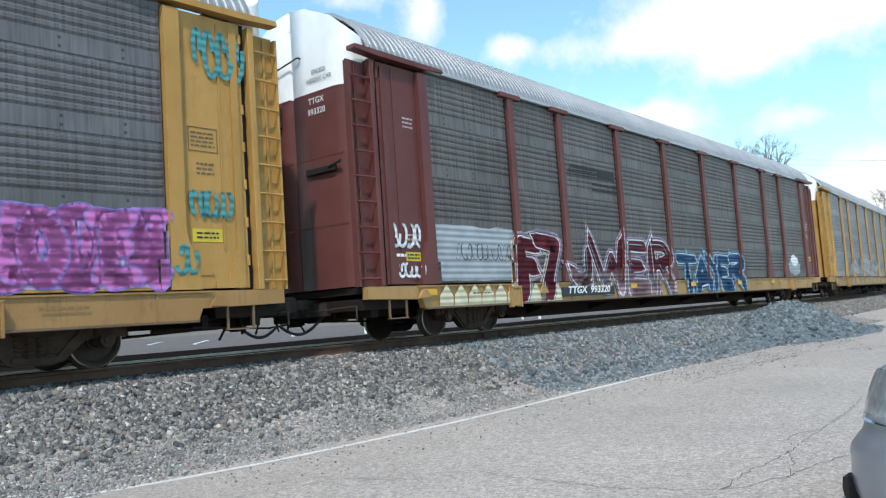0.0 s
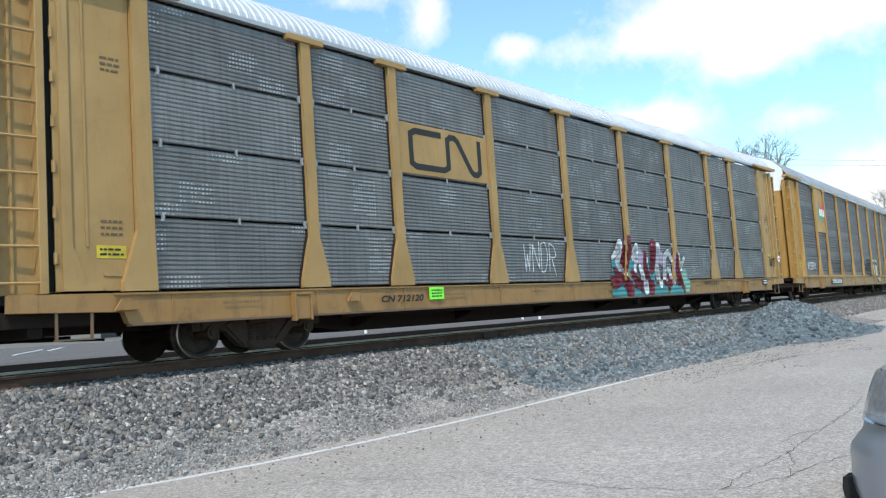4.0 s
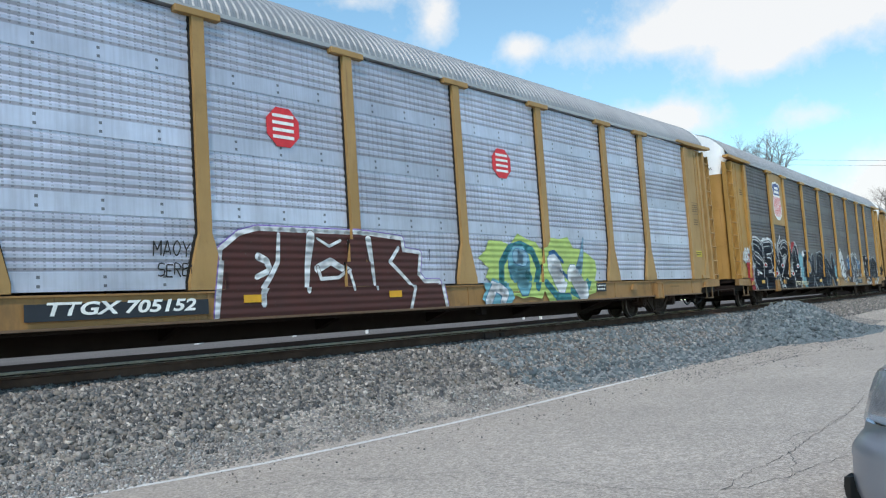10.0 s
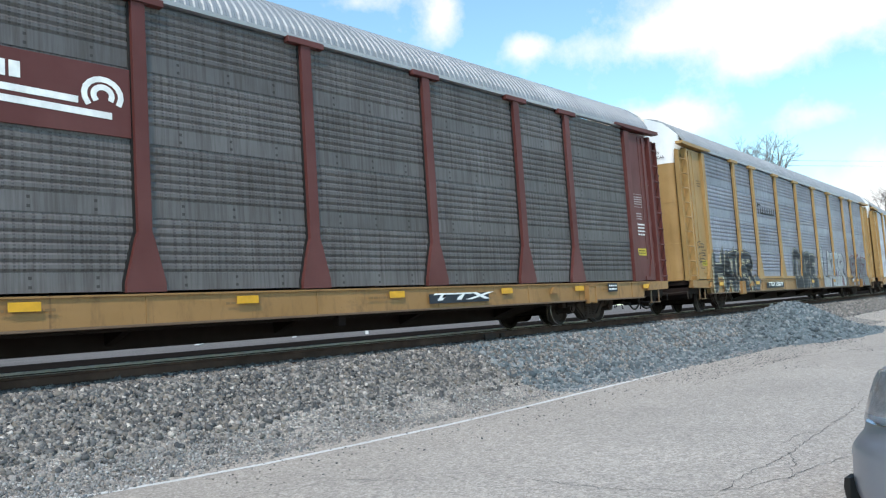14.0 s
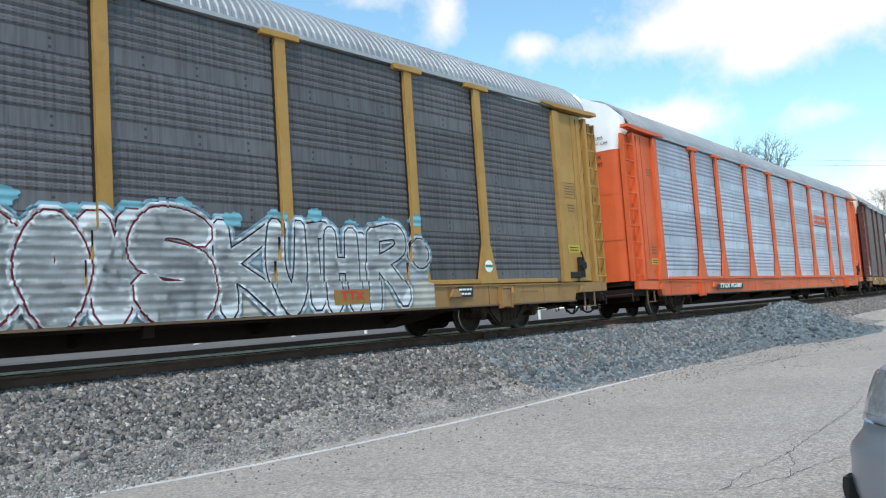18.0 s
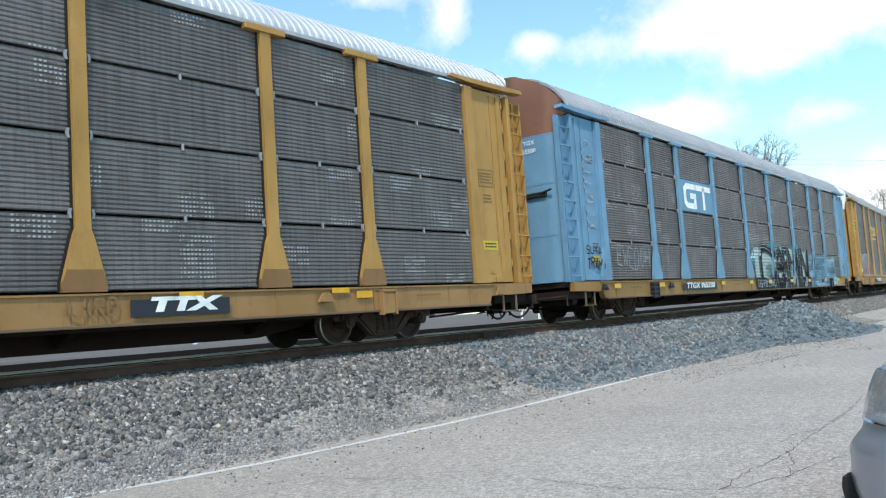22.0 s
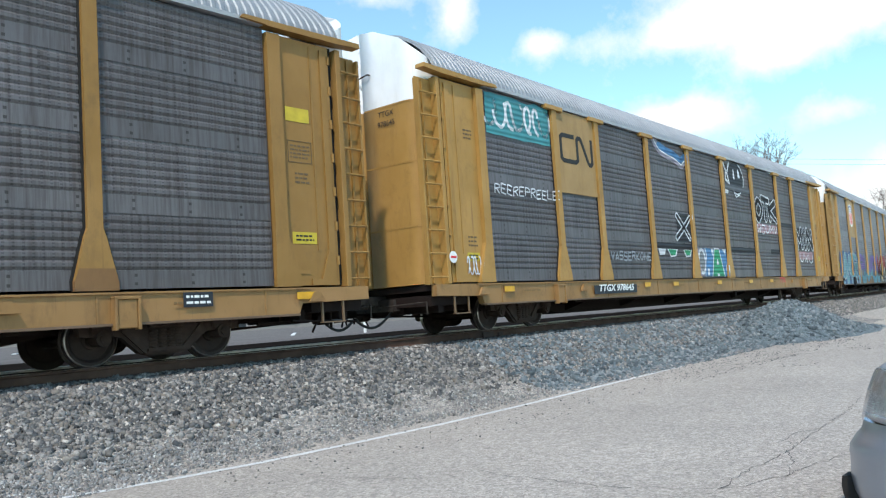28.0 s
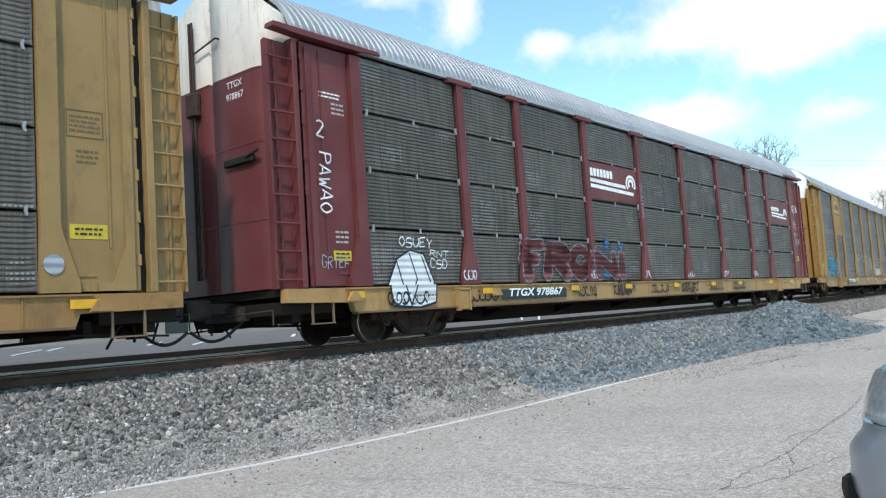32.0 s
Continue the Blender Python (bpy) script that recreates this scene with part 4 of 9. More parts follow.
# ---- clouds: a far shell of broken white cloud that drifts ----
def cloud_material():
    m, nt, b = mat_new("broken_white_cloud")
    nt.nodes.remove(b)
    tc = nt.nodes.new("ShaderNodeTexCoord")
    nv = nt.nodes.new("ShaderNodeVectorMath")
    nv.operation = "NORMALIZE"
    nt.links.new(tc.outputs["Object"], nv.inputs[0])
    d = nv.outputs[0]
    warp = N(nt, "TexNoise", Vector=d, Scale=13.0, Detail=8.0, Roughness=0.66)
    total = None
    # centre (azimuth, elevation), radii (degrees), weight
    for az, el, ra, re, wt in ((21.5, 18.6, 5.6, 2.6, 1.0), (13.5, 19.4, 5.0, 3.2, 1.0), (20.5, 15.6, 2.4, 1.2, 0.7), (26.8, 12.4, 3.8, 1.3, 1.0), (36.2, 18.6, 1.5, 0.9, 0.7), (42.6, 21.2, 1.6, 2.3, 0.6), (12.4, 6.0, 4.6, 2.2, 1.1), (17.6, 11.4, 1.7, 0.8, 0.55), (32.8, 17.8, 1.4, 1.0, 0.45), (48.5, 22.5, 2.6, 0.8, 0.45), (27.0, 18.0, 1.8, 1.2, 0.7), (5.0, 9.0, 5.0, 4.0, 1.0)):
        a, e = radians(az), radians(el)
        c = (math.cos(a) * math.cos(e), math.sin(a) * math.cos(e), math.sin(e))
        t1 = (-math.sin(a), math.cos(a), 0.0)
        t2 = (-math.cos(a) * math.sin(e), -math.sin(a) * math.sin(e), math.cos(e))
        acc = None
        for axis, rad in ((t1, ra), (t2, re)):
            dot = nt.nodes.new("ShaderNodeVectorMath")
            dot.operation = "DOT_PRODUCT"
            nt.links.new(d, dot.inputs[0])
            dot.inputs[1].default_value = axis
            q = math_n(nt, "POWER", math_n(nt, "ABSOLUTE", math_n(nt, "DIVIDE", dot.outputs["Value"], math.sin(radians(rad)))), 2.0)
            acc = q if acc is None else math_n(nt, "ADD", acc, q)
        g = math_n(nt, "MULTIPLY", math_n(nt, "EXPONENT", math_n(nt, "MULTIPLY", acc, -0.9)), wt)
        dot = nt.nodes.new("ShaderNodeVectorMath")
        dot.operation = "DOT_PRODUCT"
        nt.links.new(d, dot.inputs[0])
        dot.inputs[1].default_value = c
        g = math_n(nt, "MULTIPLY", g, math_n(nt, "GREATER_THAN", dot.outputs["Value"], 0.0))
        total = g if total is None else math_n(nt, "ADD", total, g)
    # the rest of the sky: scattered clouds
    rest = N(nt, "TexNoise", Vector=d, Scale=3.2, Detail=6.0, Roughness=0.6)
    sep = nt.nodes.new("ShaderNodeSeparateXYZ")
    nt.links.new(d, sep.inputs[0])
    away = math_n(nt, "MULTIPLY", ramp(nt, sep.outputs[0], 0.45, 0.1), ramp(nt, rest.outputs[0], 0.57, 0.74))
    total = math_n(nt, "ADD", total, math_n(nt, "MULTIPLY", away, 0.9))
    dens = math_n(nt, "ADD", total, math_n(nt, "MULTIPLY", math_n(nt, "SUBTRACT", warp.outputs[0], 0.5), 1.3))
    fac = math_n(nt, "MULTIPLY_ADD", ramp(nt, dens, 0.14, 0.70), 0.90, 0.03)
    em = nt.nodes.new("ShaderNodeEmission")
    em.inputs["Color"].default_value = (1.0, 1.0, 1.0, 1)
    em.inputs["Strength"].default_value = 0.78
    tr = nt.nodes.new("ShaderNodeBsdfTransparent")
    mx = nt.nodes.new("ShaderNodeMixShader")
    nt.links.new(fac, mx.inputs[0])
    nt.links.new(tr.outputs[0], mx.inputs[1])
    nt.links.new(em.outputs[0], mx.inputs[2])
    nt.links.new(mx.outputs[0], nt.nodes["Material Output"].inputs["Surface"])
    return m


def cloud_shell():
    verts, faces = [], []
    n, k, r = 64, 16, 2300.0
    for j in range(k + 1):
        e = radians(-1 + 89 * j / k)
        for i in range(n):
            a = 2 * math.pi * i / n
            verts.append((r * math.cos(a) * math.cos(e), r * math.sin(a) * math.cos(e), r * math.sin(e)))
    for j in range(k):
        for i in range(n):
            faces.append((j * n + i, j * n + (i + 1) % n, (j + 1) * n + (i + 1) % n, (j + 1) * n + i))
    ob = piece("cloud_backdrop", sheet_mesh("cloud_backdrop", verts, faces, True), cloud_material())
    ob.location = EYE
    return tagged(ob, "broken white clouds drifting in a pale blue sky", "clouds", kind="structure")


CLOUDS = cloud_shell()


# ---- the train ----
CARS = {}
SPECS = {
    -2: dict(body=YELLOW, kick=True, screen="mid", label="yellow autorack car with grey screens"),
    -1: dict(body=YELLOW, screen="silver", label="yellow autorack car with silver screens"),
    0: dict(body=YELLOW, screen="mid", label="yellow autorack car with weathered grey screens"),
    1: dict(body=BROWN, screen="brown", sill="dirty", lift=0.18, label="brown autorack car with stained screens and red lettering"),
    2: dict(body=YELLOW, kick=True, screen="dark", label="yellow autorack car with dark screens and pink graffiti"),
    3: dict(body=TAN, screen="plain", kind="ribs", roof=1, trucks=9.7, lift=-0.05, label="tan autorack car with ribbed grey screens"),
    4: dict(body=TAN, screen="pale", label="tan autorack car with bright zinc screens"),
    5: dict(body=YELLOW, screen="dark", label="yellow autorack car covered in black graffiti"),
    6: dict(body=TAN, screen="bright", label="tan autorack car with bright screens and brown graffiti"),
    7: dict(body=TAN, kick=True, screen="silver", label="tan autorack car with grey screens and outlined graffiti"),
    8: dict(body=BROWN, screen="brown", sill="tan", cap=RUSTY_WHITE, label="brown autorack car with weathered screens on a tan frame"),
    9: dict(body=ORANGE, kick=True, screen="bright", label="bright orange autorack car with silver screens"),
    10: dict(body=YELLOW, kick=True, screen="dark", label="yellow autorack car with dark screens and white graffiti"),
    11: dict(body=BLUE, screen="worn", kind="ribs", sill="dull", cap=RUST, label="blue autorack car with worn ribbed screens"),
    12: dict(body=YELLOW, foot=RUSTY_FOOT, screen="dull", kind="ribs", roof=1, trucks=9.6, lift=-0.05, label="yellow autorack car with ribbed grey screens and a square sign"),
    13: dict(body=TAN, screen="mid", label="tan autorack car with red and black graffiti"),
    14: dict(body=YELLOW, screen="dark", label="yellow autorack car with dark screens and small graffiti"),
    15: dict(body=DULL_YELLOW, foot=RUSTY_FOOT, screen="stained", label="dirty yellow autorack car with grey screens"),
    16: dict(body=MAROON, screen="sooty", kind="ribs", sill="dirty", cap=RUSTY_WHITE, lift=0.18, label="faded red autorack car with weathered ribbed screens"),
    17: dict(body=WORN_YELLOW, screen="sooty", kind="ribs", label="tan autorack car with ribbed grey screens"),
    18: dict(body=YELLOW, screen="mid", label="yellow autorack car with grey screens"),
}
SILLS = {"dirty": SILL_DIRTY, "tan": SILL_YELLOW, "dull": DULL_YELLOW}
for idx, sp in SPECS.items():
    CARS[idx] = autorack(idx, sp["body"], SCREEN[sp["screen"]], sp.get("kind", "band"), SILLS.get(sp.get("sill"), None if sp["body"] is ORANGE else SILL_YELLOW), sp.get("cap"), None, ROOF_WHITE if sp.get("roof") else None, sp["label"], sp.get("trucks", 10.06), sp.get("lift", 0.13), sp.get("kick", False), sp.get("foot"))


# ---- painted work on the cars ----
WHITE_SPRAY = spray("white_spray_paint", (0.70, 0.72, 0.74))
CREAM_SPRAY = spray("cream_spray_paint", (0.62, 0.57, 0.40))
BLACK_SPRAY = spray("black_spray_paint", (0.018, 0.018, 0.024))
NAVY_SPRAY = spray("navy_spray_paint", (0.018, 0.025, 0.05))
MAROON_SPRAY = spray("dark_red_spray_paint", (0.17, 0.02, 0.035))
RED_SPRAY = spray("red_spray_paint", (0.42, 0.025, 0.03))
PINK_SPRAY = spray("pink_spray_paint", (0.50, 0.15, 0.42))
VIOLET_SPRAY = spray("violet_spray_paint", (0.26, 0.18, 0.48))
TEAL_SPRAY = spray("teal_spray_paint", (0.06, 0.25, 0.27))
CYAN_SPRAY = spray("cyan_spray_paint", (0.17, 0.40, 0.48))
BLUE_SPRAY = spray("blue_spray_paint", (0.04, 0.13, 0.28))
GREEN_SPRAY = spray("green_spray_paint", (0.03, 0.30, 0.14))
BROWN_SPRAY = spray("dark_brown_spray_paint", (0.035, 0.014, 0.012))
GREY_SPRAY = spray("grey_spray_paint", (0.20, 0.21, 0.22))
LIGHT_SPRAY = spray("pale_grey_spray_paint", (0.33, 0.355, 0.385))
RUST_RED_SPRAY = spray("rust_red_spray_paint", (0.26, 0.06, 0.04))
SMOKE_SPRAY = spray("smoky_grey_spray_paint", (0.10, 0.105, 0.115))


KICKED = {car.name for idx, car in CARS.items() if SPECS[idx].get("kick")}


def lay_mesh(name, tris, materials, car=None):
    """Lay flat painted shapes (x, z triangles with material and layer) onto panels, posts and sill."""
    bm = bmesh.new()
    lay = bm.faces.layers.int.new("layer")
    for pts, mi, layer in tris:
        vs = [bm.verts.new((x, 0.0, z)) for x, z in pts]
        try:
            f = bm.faces.new(vs)
        except ValueError:
            continue
        f.material_index = mi
        f[lay] = layer
    xs = [v.co.x for v in bm.verts]
    lo, hi = min(xs), max(xs)

    def cut(co, no):
        bmesh.ops.bisect_plane(bm, geom=bm.verts[:] + bm.edges[:] + bm.faces[:], plane_co=co, plane_no=no, dist=1e-5)

    for v in bm.verts:
        if v.co.z < 0.95:
            v.co.z = 0.95 - (0.95 - v.co.z) * 1.4
    cut((0, 0, 0.544), (0, 0, 1))
    near = [p for p in POSTS + (-11.72, 11.72) if lo - 0.4 < p < hi + 0.4]
    kick = car is not None and car.name in KICKED
    for z in (0.95, 1.35, 1.72) + ((1.032,) if kick else ()):
        cut((0, 0, z), (0, 0, 1))
    for p in near:
        for w in (0.10, 0.175, 0.265):
            cut((p - w, 0, 0), (1, 0, 0))
            cut((p + w, 0, 0), (1, 0, 0))
    verts, faces, mats = [], [], []
    for f in bm.faces:
        c = f.calc_center_median()
        y = -1.4995
        if c.z < 0.544:
            continue
        if c.z < 0.95:
            y = -1.562
        else:
            w = 0.265 if c.z < 1.35 else 0.175 if c.z < 1.72 else 0.10
            if any(abs(c.x - p) < w for p in near):
                y = -1.567
            elif kick and c.z < 1.032:
                y = -1.548
        y -= 0.0012 * f[lay]
        n = len(verts)
        verts += [(v.co.x, y, v.co.z) for v in f.verts]
        faces.append(list(range(n, len(verts))))
        mats.append(f.material_index)
    bm.free()
    me = sheet_mesh(name, verts, faces)
    for m in materials:
        me.materials.append(m)
    me.polygons.foreach_set("material_index", mats)
    return me


# skeleton letters on a grid of 0 to 8; strokes by blanks, "~" for a rounded stroke
SKELETON = {
    "A": "00-48-80 22-62", "B": "00-08 ~08-68-86-55-04 ~04-65-83-60-00", "C": "~87-58-18-04-10-50-82", "D": "00-08 ~08-58-84-50-00",
    "E": "88-08-00-80 04-64", "F": "88-08-00 04-64", "G": "~87-58-18-04-10-50-82 82-84-54", "H": "00-08 80-88 04-84", "I": "40-48",
    "J": "~78-73-50-20-02", "K": "00-08 88-04-80", "L": "08-00-80", "M": "00-08-43-88-80", "N": "00-08-80-88", "O": "~40-04-48-84-40",
    "P": "00-08 ~08-68-86-65-04", "R": "00-08 ~08-68-86-65-04 34-80", "S": "~87-58-18-05-44-83-70-20-01", "T": "08-88 48-40",
    "U": "~08-03-40-83-88", "V": "08-40-88", "W": "08-20-45-60-88", "X": "00-88 08-80", "Y": "08-44-88 44-40", "Z": "08-88-00-80",
    "e": "14-74 ~74-66-48-14-20-50-72", "y": "~08-05-43-84 88-84-71-30-10", "r": "00-08 ~05-38-78-86", "7": "08-88-30", "0": "~40-04-48-84-40", "1": "26-48-40", "2": "~07-38-77-54-00 00-80", "-": "24-64", ".": "40-41",
}


def strokes_of(ch):
    """Paths of one letter in a unit box."""
    out = []
    for s in SKELETON.get(ch, "").split():
        soft = s[0] == "~"
        p = [(int(q[0]) / 8, int(q[1]) / 8) for q in s.strip("~").split("-")]
        if soft:
            ring = p[0] == p[-1]
            ext = [p[-2] if ring else p[0]] + p + [p[1] if ring else p[-1]]
            q = []
            for i in range(1, len(ext) - 2):
                for k in range(4):
                    u = k / 4
                    q.append(tuple(0.5 * (2 * ext[i][a] + (ext[i + 1][a] - ext[i - 1][a]) * u + (2 * ext[i - 1][a] - 5 * ext[i][a] + 4 * ext[i + 1][a] - ext[i + 2][a]) * u * u + (3 * ext[i][a] - ext[i - 1][a] - 3 * ext[i + 1][a] + ext[i + 2][a]) * u ** 3) for a in (0, 1)))
            p = q + [p[-1]]
        out.append(p)
    return out


def ribbon_polys(path, w0, w1=None, caps=True):
    """Quads and round joints along a path of (x, z), tapering from w0 to w1."""
    w1 = w0 if w1 is None else w1
    n = len(path) - 1
    polys = []
    for i in range(n):
        (ax, az), (bx, bz) = path[i], path[i + 1]
        d = math.hypot(bx - ax, bz - az)
        if d < 1e-4:
            continue
        wa, wb = w0 + (w1 - w0) * i / n, w0 + (w1 - w0) * (i + 1) / n
        nx, nz = -(bz - az) / d / 2, (bx - ax) / d / 2
        polys.append([(ax - nx * wa, az - nz * wa), (bx - nx * wb, bz - nz * wb), (bx + nx * wb, bz + nz * wb), (ax + nx * wa, az + nz * wa)])
    if caps:
        for i, (x, z) in enumerate(path):
            r = (w0 + (w1 - w0) * i / max(n, 1)) / 2
            polys.append([(x + r * math.cos(k * math.pi / 4 + 0.39), z + r * math.sin(k * math.pi / 4 + 0.39)) for k in range(8)])
    return polys


def paint_on(car, layers, name="graffiti", label="spray-painted graffiti lettering"):
    """layers: (polygons, material, layer)."""
    mats, tris = [], []
    for polys, m, k in layers:
        if m not in mats:
            mats.append(m)
        for p in polys:
            cx, cz = sum(q[0] for q in p) / len(p), sum(q[1] for q in p) / len(p)
            if len(p) > 8:
                for i in range(len(p)):
                    tris.append(([(cx, cz), p[i], p[(i + 1) % len(p)]], mats.index(m), k))
            else:
                tris.append((p, mats.index(m), k))
    ob = new(name, lay_mesh(name, tris, mats, car))
    ob.parent = car
    ob["kind"] = "stuff"
    ob["label"] = label
    return ob


def throwup(car, word, x0, x1, z0, z1, fill, line, w=0.30, rim=0.05, back=None, low=None, inner=None, over=None, glow=None, seed=1, taper=0.7, label="", lean=0.0):
    """Fat sprayed letters: wide strokes with an outline, an inner line, a second tone below, a cloud behind."""
    rnd = random.Random(seed)
    n = len(word)
    cw = (x1 - x0) / n
    lays = []
    if back:
        blob = []
        for i in range(n * 4):
            cx = x0 + (i + 0.5) * (x1 - x0) / (n * 4)
            cz, r = (z0 + z1) / 2 + rnd.uniform(-0.1, 0.1), cw * rnd.uniform(0.3, 0.45)
            blob.append([(cx + r * math.cos(a * math.pi / 7), cz + (z1 - z0) * rnd.uniform(0.46, 0.62) * math.sin(a * math.pi / 7)) for a in range(14)])
        lays.append((blob, back, 0))
    for i, ch in enumerate(word):
        if ch == " ":
            continue
        cx = x0 + (i + 0.5) * cw
        iw, ih = cw * 1.16 - w, (z1 - z0) - w
        sk, rock, dz = rnd.uniform(-0.12, 0.12) + lean, rnd.uniform(-0.12, 0.12), rnd.uniform(-0.05, 0.05)
        bow = rnd.uniform(-0.16, 0.16)
        k0 = 2 + 4 * (i % 2)
        for path in strokes_of(ch):
            if len(path) < 6:
                fine = []
                for a, b2 in zip(path, path[1:]):
                    fine += [(a[0] + (b2[0] - a[0]) * u / 3, a[1] + (b2[1] - a[1]) * u / 3) for u in range(3)]
                path = fine + [path[-1]]
            q = []
            for u, v in path:
                x = cx + iw * (u - 0.5 + sk * (v - 0.5) + bow * math.sin(math.pi * v) * 0.5)
                z = z0 + w / 2 + ih * (v + rock * (u - 0.5) + dz)
                q.append((x, z))
            wa, wb = w * rnd.uniform(0.9, 1.15), w * taper * rnd.uniform(0.85, 1.2)
            if rnd.random() < 0.5:
                wa, wb = wb, wa
            if glow:
                lays.append((ribbon_polys(q, wa + rim * 4.4, wb + rim * 4.4), glow, 1))
            if over:
                lays.append((ribbon_polys(q, wa + rim * 3.6, wb + rim * 3.6), over, k0 - 1))
            lays.append((ribbon_polys(q, wa + rim * 2, wb + rim * 2), line, k0))
            body = ribbon_polys(q, wa, wb)
            if low:
                zm = z0 + (z1 - z0) * 0.42
                lays.append(([p for p in body if sum(t[1] for t in p) / len(p) >= zm], fill, k0 + 1))
                lays.append(([p for p in body if sum(t[1] for t in p) / len(p) < zm], low, k0 + 1))
            else:
                lays.append((body, fill, k0 + 1))
            if inner:
                off = w * 0.26
                lays.append((ribbon_polys([(x - off, z + off * 0.6) for x, z in q], 0.022, 0.022, False), inner, k0 + 2))
    return paint_on(car, lays, "graffiti", label or "spray-painted graffiti lettering")


def strip(path, widths):
    """Quads and round joints along a path with a width at every point."""
    polys = []
    for (a, wa), (b, wb) in zip(zip(path, widths), zip(path[1:], widths[1:])):
        d = math.hypot(b[0] - a[0], b[1] - a[1])
        if d < 1e-4:
            continue
        nx, nz = -(b[1] - a[1]) / d / 2, (b[0] - a[0]) / d / 2
        polys.append([(a[0] - nx * wa, a[1] - nz * wa), (b[0] - nx * wb, b[1] - nz * wb), (b[0] + nx * wb, b[1] + nz * wb), (a[0] + nx * wa, a[1] + nz * wa)])
    for (x, z), w in zip(path, widths):
        polys.append([(x + w / 2 * math.cos(k * math.pi / 4 + 0.39), z + w / 2 * math.sin(k * math.pi / 4 + 0.39)) for k in range(8)])
    return polys


def dense(path, step=0.14):
    out = []
    for a, b in zip(path, path[1:]):
        n = max(1, int(math.hypot(b[0] - a[0], b[1] - a[1]) / step))
        out += [(a[0] + (b[0] - a[0]) * k / n, a[1] + (b[1] - a[1]) * k / n) for k in range(n)]
    return out + [path[-1]]


def mural(car, letters, fills, line, w=0.34, rim=0.03, over=None, overw=0.05, halo=None, halow=0.10, hi=None, shade=None, drop=(-0.08, -0.06), seed=1, spike=0.0, fat=0.2, label="spray-painted graffiti lettering"):
    """Sprayed piece of fat overlapping letters. letters: (sign, x0, x1, z0, z1); fills: (upper share, material) from the foot up."""
    rnd = random.Random(seed)
    lays = []
    for i, (ch, x0, x1, z0, z1) in enumerate(letters):
        k0 = 3 + 4 * (i % 2)
        lean, rock, bow = rnd.uniform(-0.14, 0.14), rnd.uniform(-0.10, 0.10), rnd.uniform(-0.12, 0.12)
        for path in strokes_of(ch):
            q = dense([(x0 + w / 2 + (x1 - x0 - w) * (u + lean * (v - 0.5) + bow * math.sin(math.pi * v)), z0 + w / 2 + (z1 - z0 - w) * (v + rock * (u - 0.5))) for u, v in path])
            ph = rnd.uniform(0, 6.3)
            ws = [w * (1 + fat * (1 - 2 * (z - z0) / (z1 - z0)) + 0.10 * math.sin(ph + 2.3 * x + 3.1 * z)) for x, z in q]

            def grown(g, dx=0.0, dz=0.0):
                polys = strip([(x + dx, z + dz) for x, z in q], [v + 2 * g for v in ws])
                if spike:
                    for (ex, ez), (px_, pz_), we in ((q[0], q[1], ws[0]), (q[-1], q[-2], ws[-1])):
                        d = math.hypot(ex - px_, ez - pz_) or 1
                        ux, uz = (ex - px_) / d, (ez - pz_) / d
                        r, tip = we / 2 + g, we / 2 + spike + g * 2
                        polys.append([(ex + dx - uz * r, ez + dz + ux * r), (ex + dx + uz * r, ez + dz - ux * r), (ex + dx + ux * tip + uz * we * 0.35, ez + dz + uz * tip - ux * we * 0.35)])
                return polys
            edge = rim + (overw if over else 0)
            if halo:
                lays.append((grown(edge + halow), halo, 0))
            if shade:
                lays.append((grown(rim, *drop), shade, 1))
            if over:
                lays.append((grown(edge), over, k0 - 1))
            lays.append((grown(rim), line, k0))
            body, low = grown(0.0), 0.0
            for top, m in fills:
                a, b = z0 + (z1 - z0) * low, z0 + (z1 - z0) * top
                lays.append(([p for p in body if a - (9 if low == 0 else 0) <= sum(t[1] for t in p) / len(p) < b], m, k0 + 1))
                low = top
            if hi:
                n = max(2, int(len(q) * 0.6))
                o = w * 0.25
                lays.append((strip([(x - o, z + o * 0.5) for x, z in q[:n]], [0.024] * n), hi, k0 + 2))
    return paint_on(car, lays, "graffiti", label)


def drawn(car, word, x0, x1, z0, z1, material, w=0.28, line=0.03, seed=1, label="thin painted letter outlines"):
    """Letters drawn as open outlines, each stroke by its two edges."""
    rnd = random.Random(seed)
    polys, cw = [], (x1 - x0) / len(word)
    for i, ch in enumerate(word):
        lean = rnd.uniform(-0.15, 0.15)
        for path in strokes_of(ch):
            q = [(x0 + cw * i + w / 2 + (cw * 1.1 - w) * (u + lean * (v - 0.5)), z0 + w / 2 + (z1 - z0 - w) * v) for u, v in path]
            for s in (-0.5, 0.5):
                off = []
                for k, (x, z) in enumerate(q):
                    (ax, az), (bx, bz) = q[max(k - 1, 0)], q[min(k + 1, len(q) - 1)]
                    d = math.hypot(bx - ax, bz - az) or 1
                    off.append((x - (bz - az) / d * w * s, z + (bx - ax) / d * w * s))
                off = dense(off)
                polys += strip(off, [line * rnd.uniform(0.6, 1.25) for _ in off])
    return paint_on(car, [(polys, material, 6)], "graffiti", label)


def slashes(car, specs, edge, rim=0.03, label="jagged spray-painted strokes"):
    """Bold tapering strokes with an outline: (path, width at start, width at end, material)."""
    lays = []
    for k, (path, wa, wb, m) in enumerate(specs):
        q = dense(path)
        n = max(1, len(q) - 1)
        ws = [wa + (wb - wa) * i / n for i in range(len(q))]
        lays += [(strip(q, [v + 2 * rim for v in ws]), edge, 2 + (k % 3) * 3), (strip(q, ws), m, 3 + (k % 3) * 3)]
    return paint_on(car, lays, "graffiti", label)


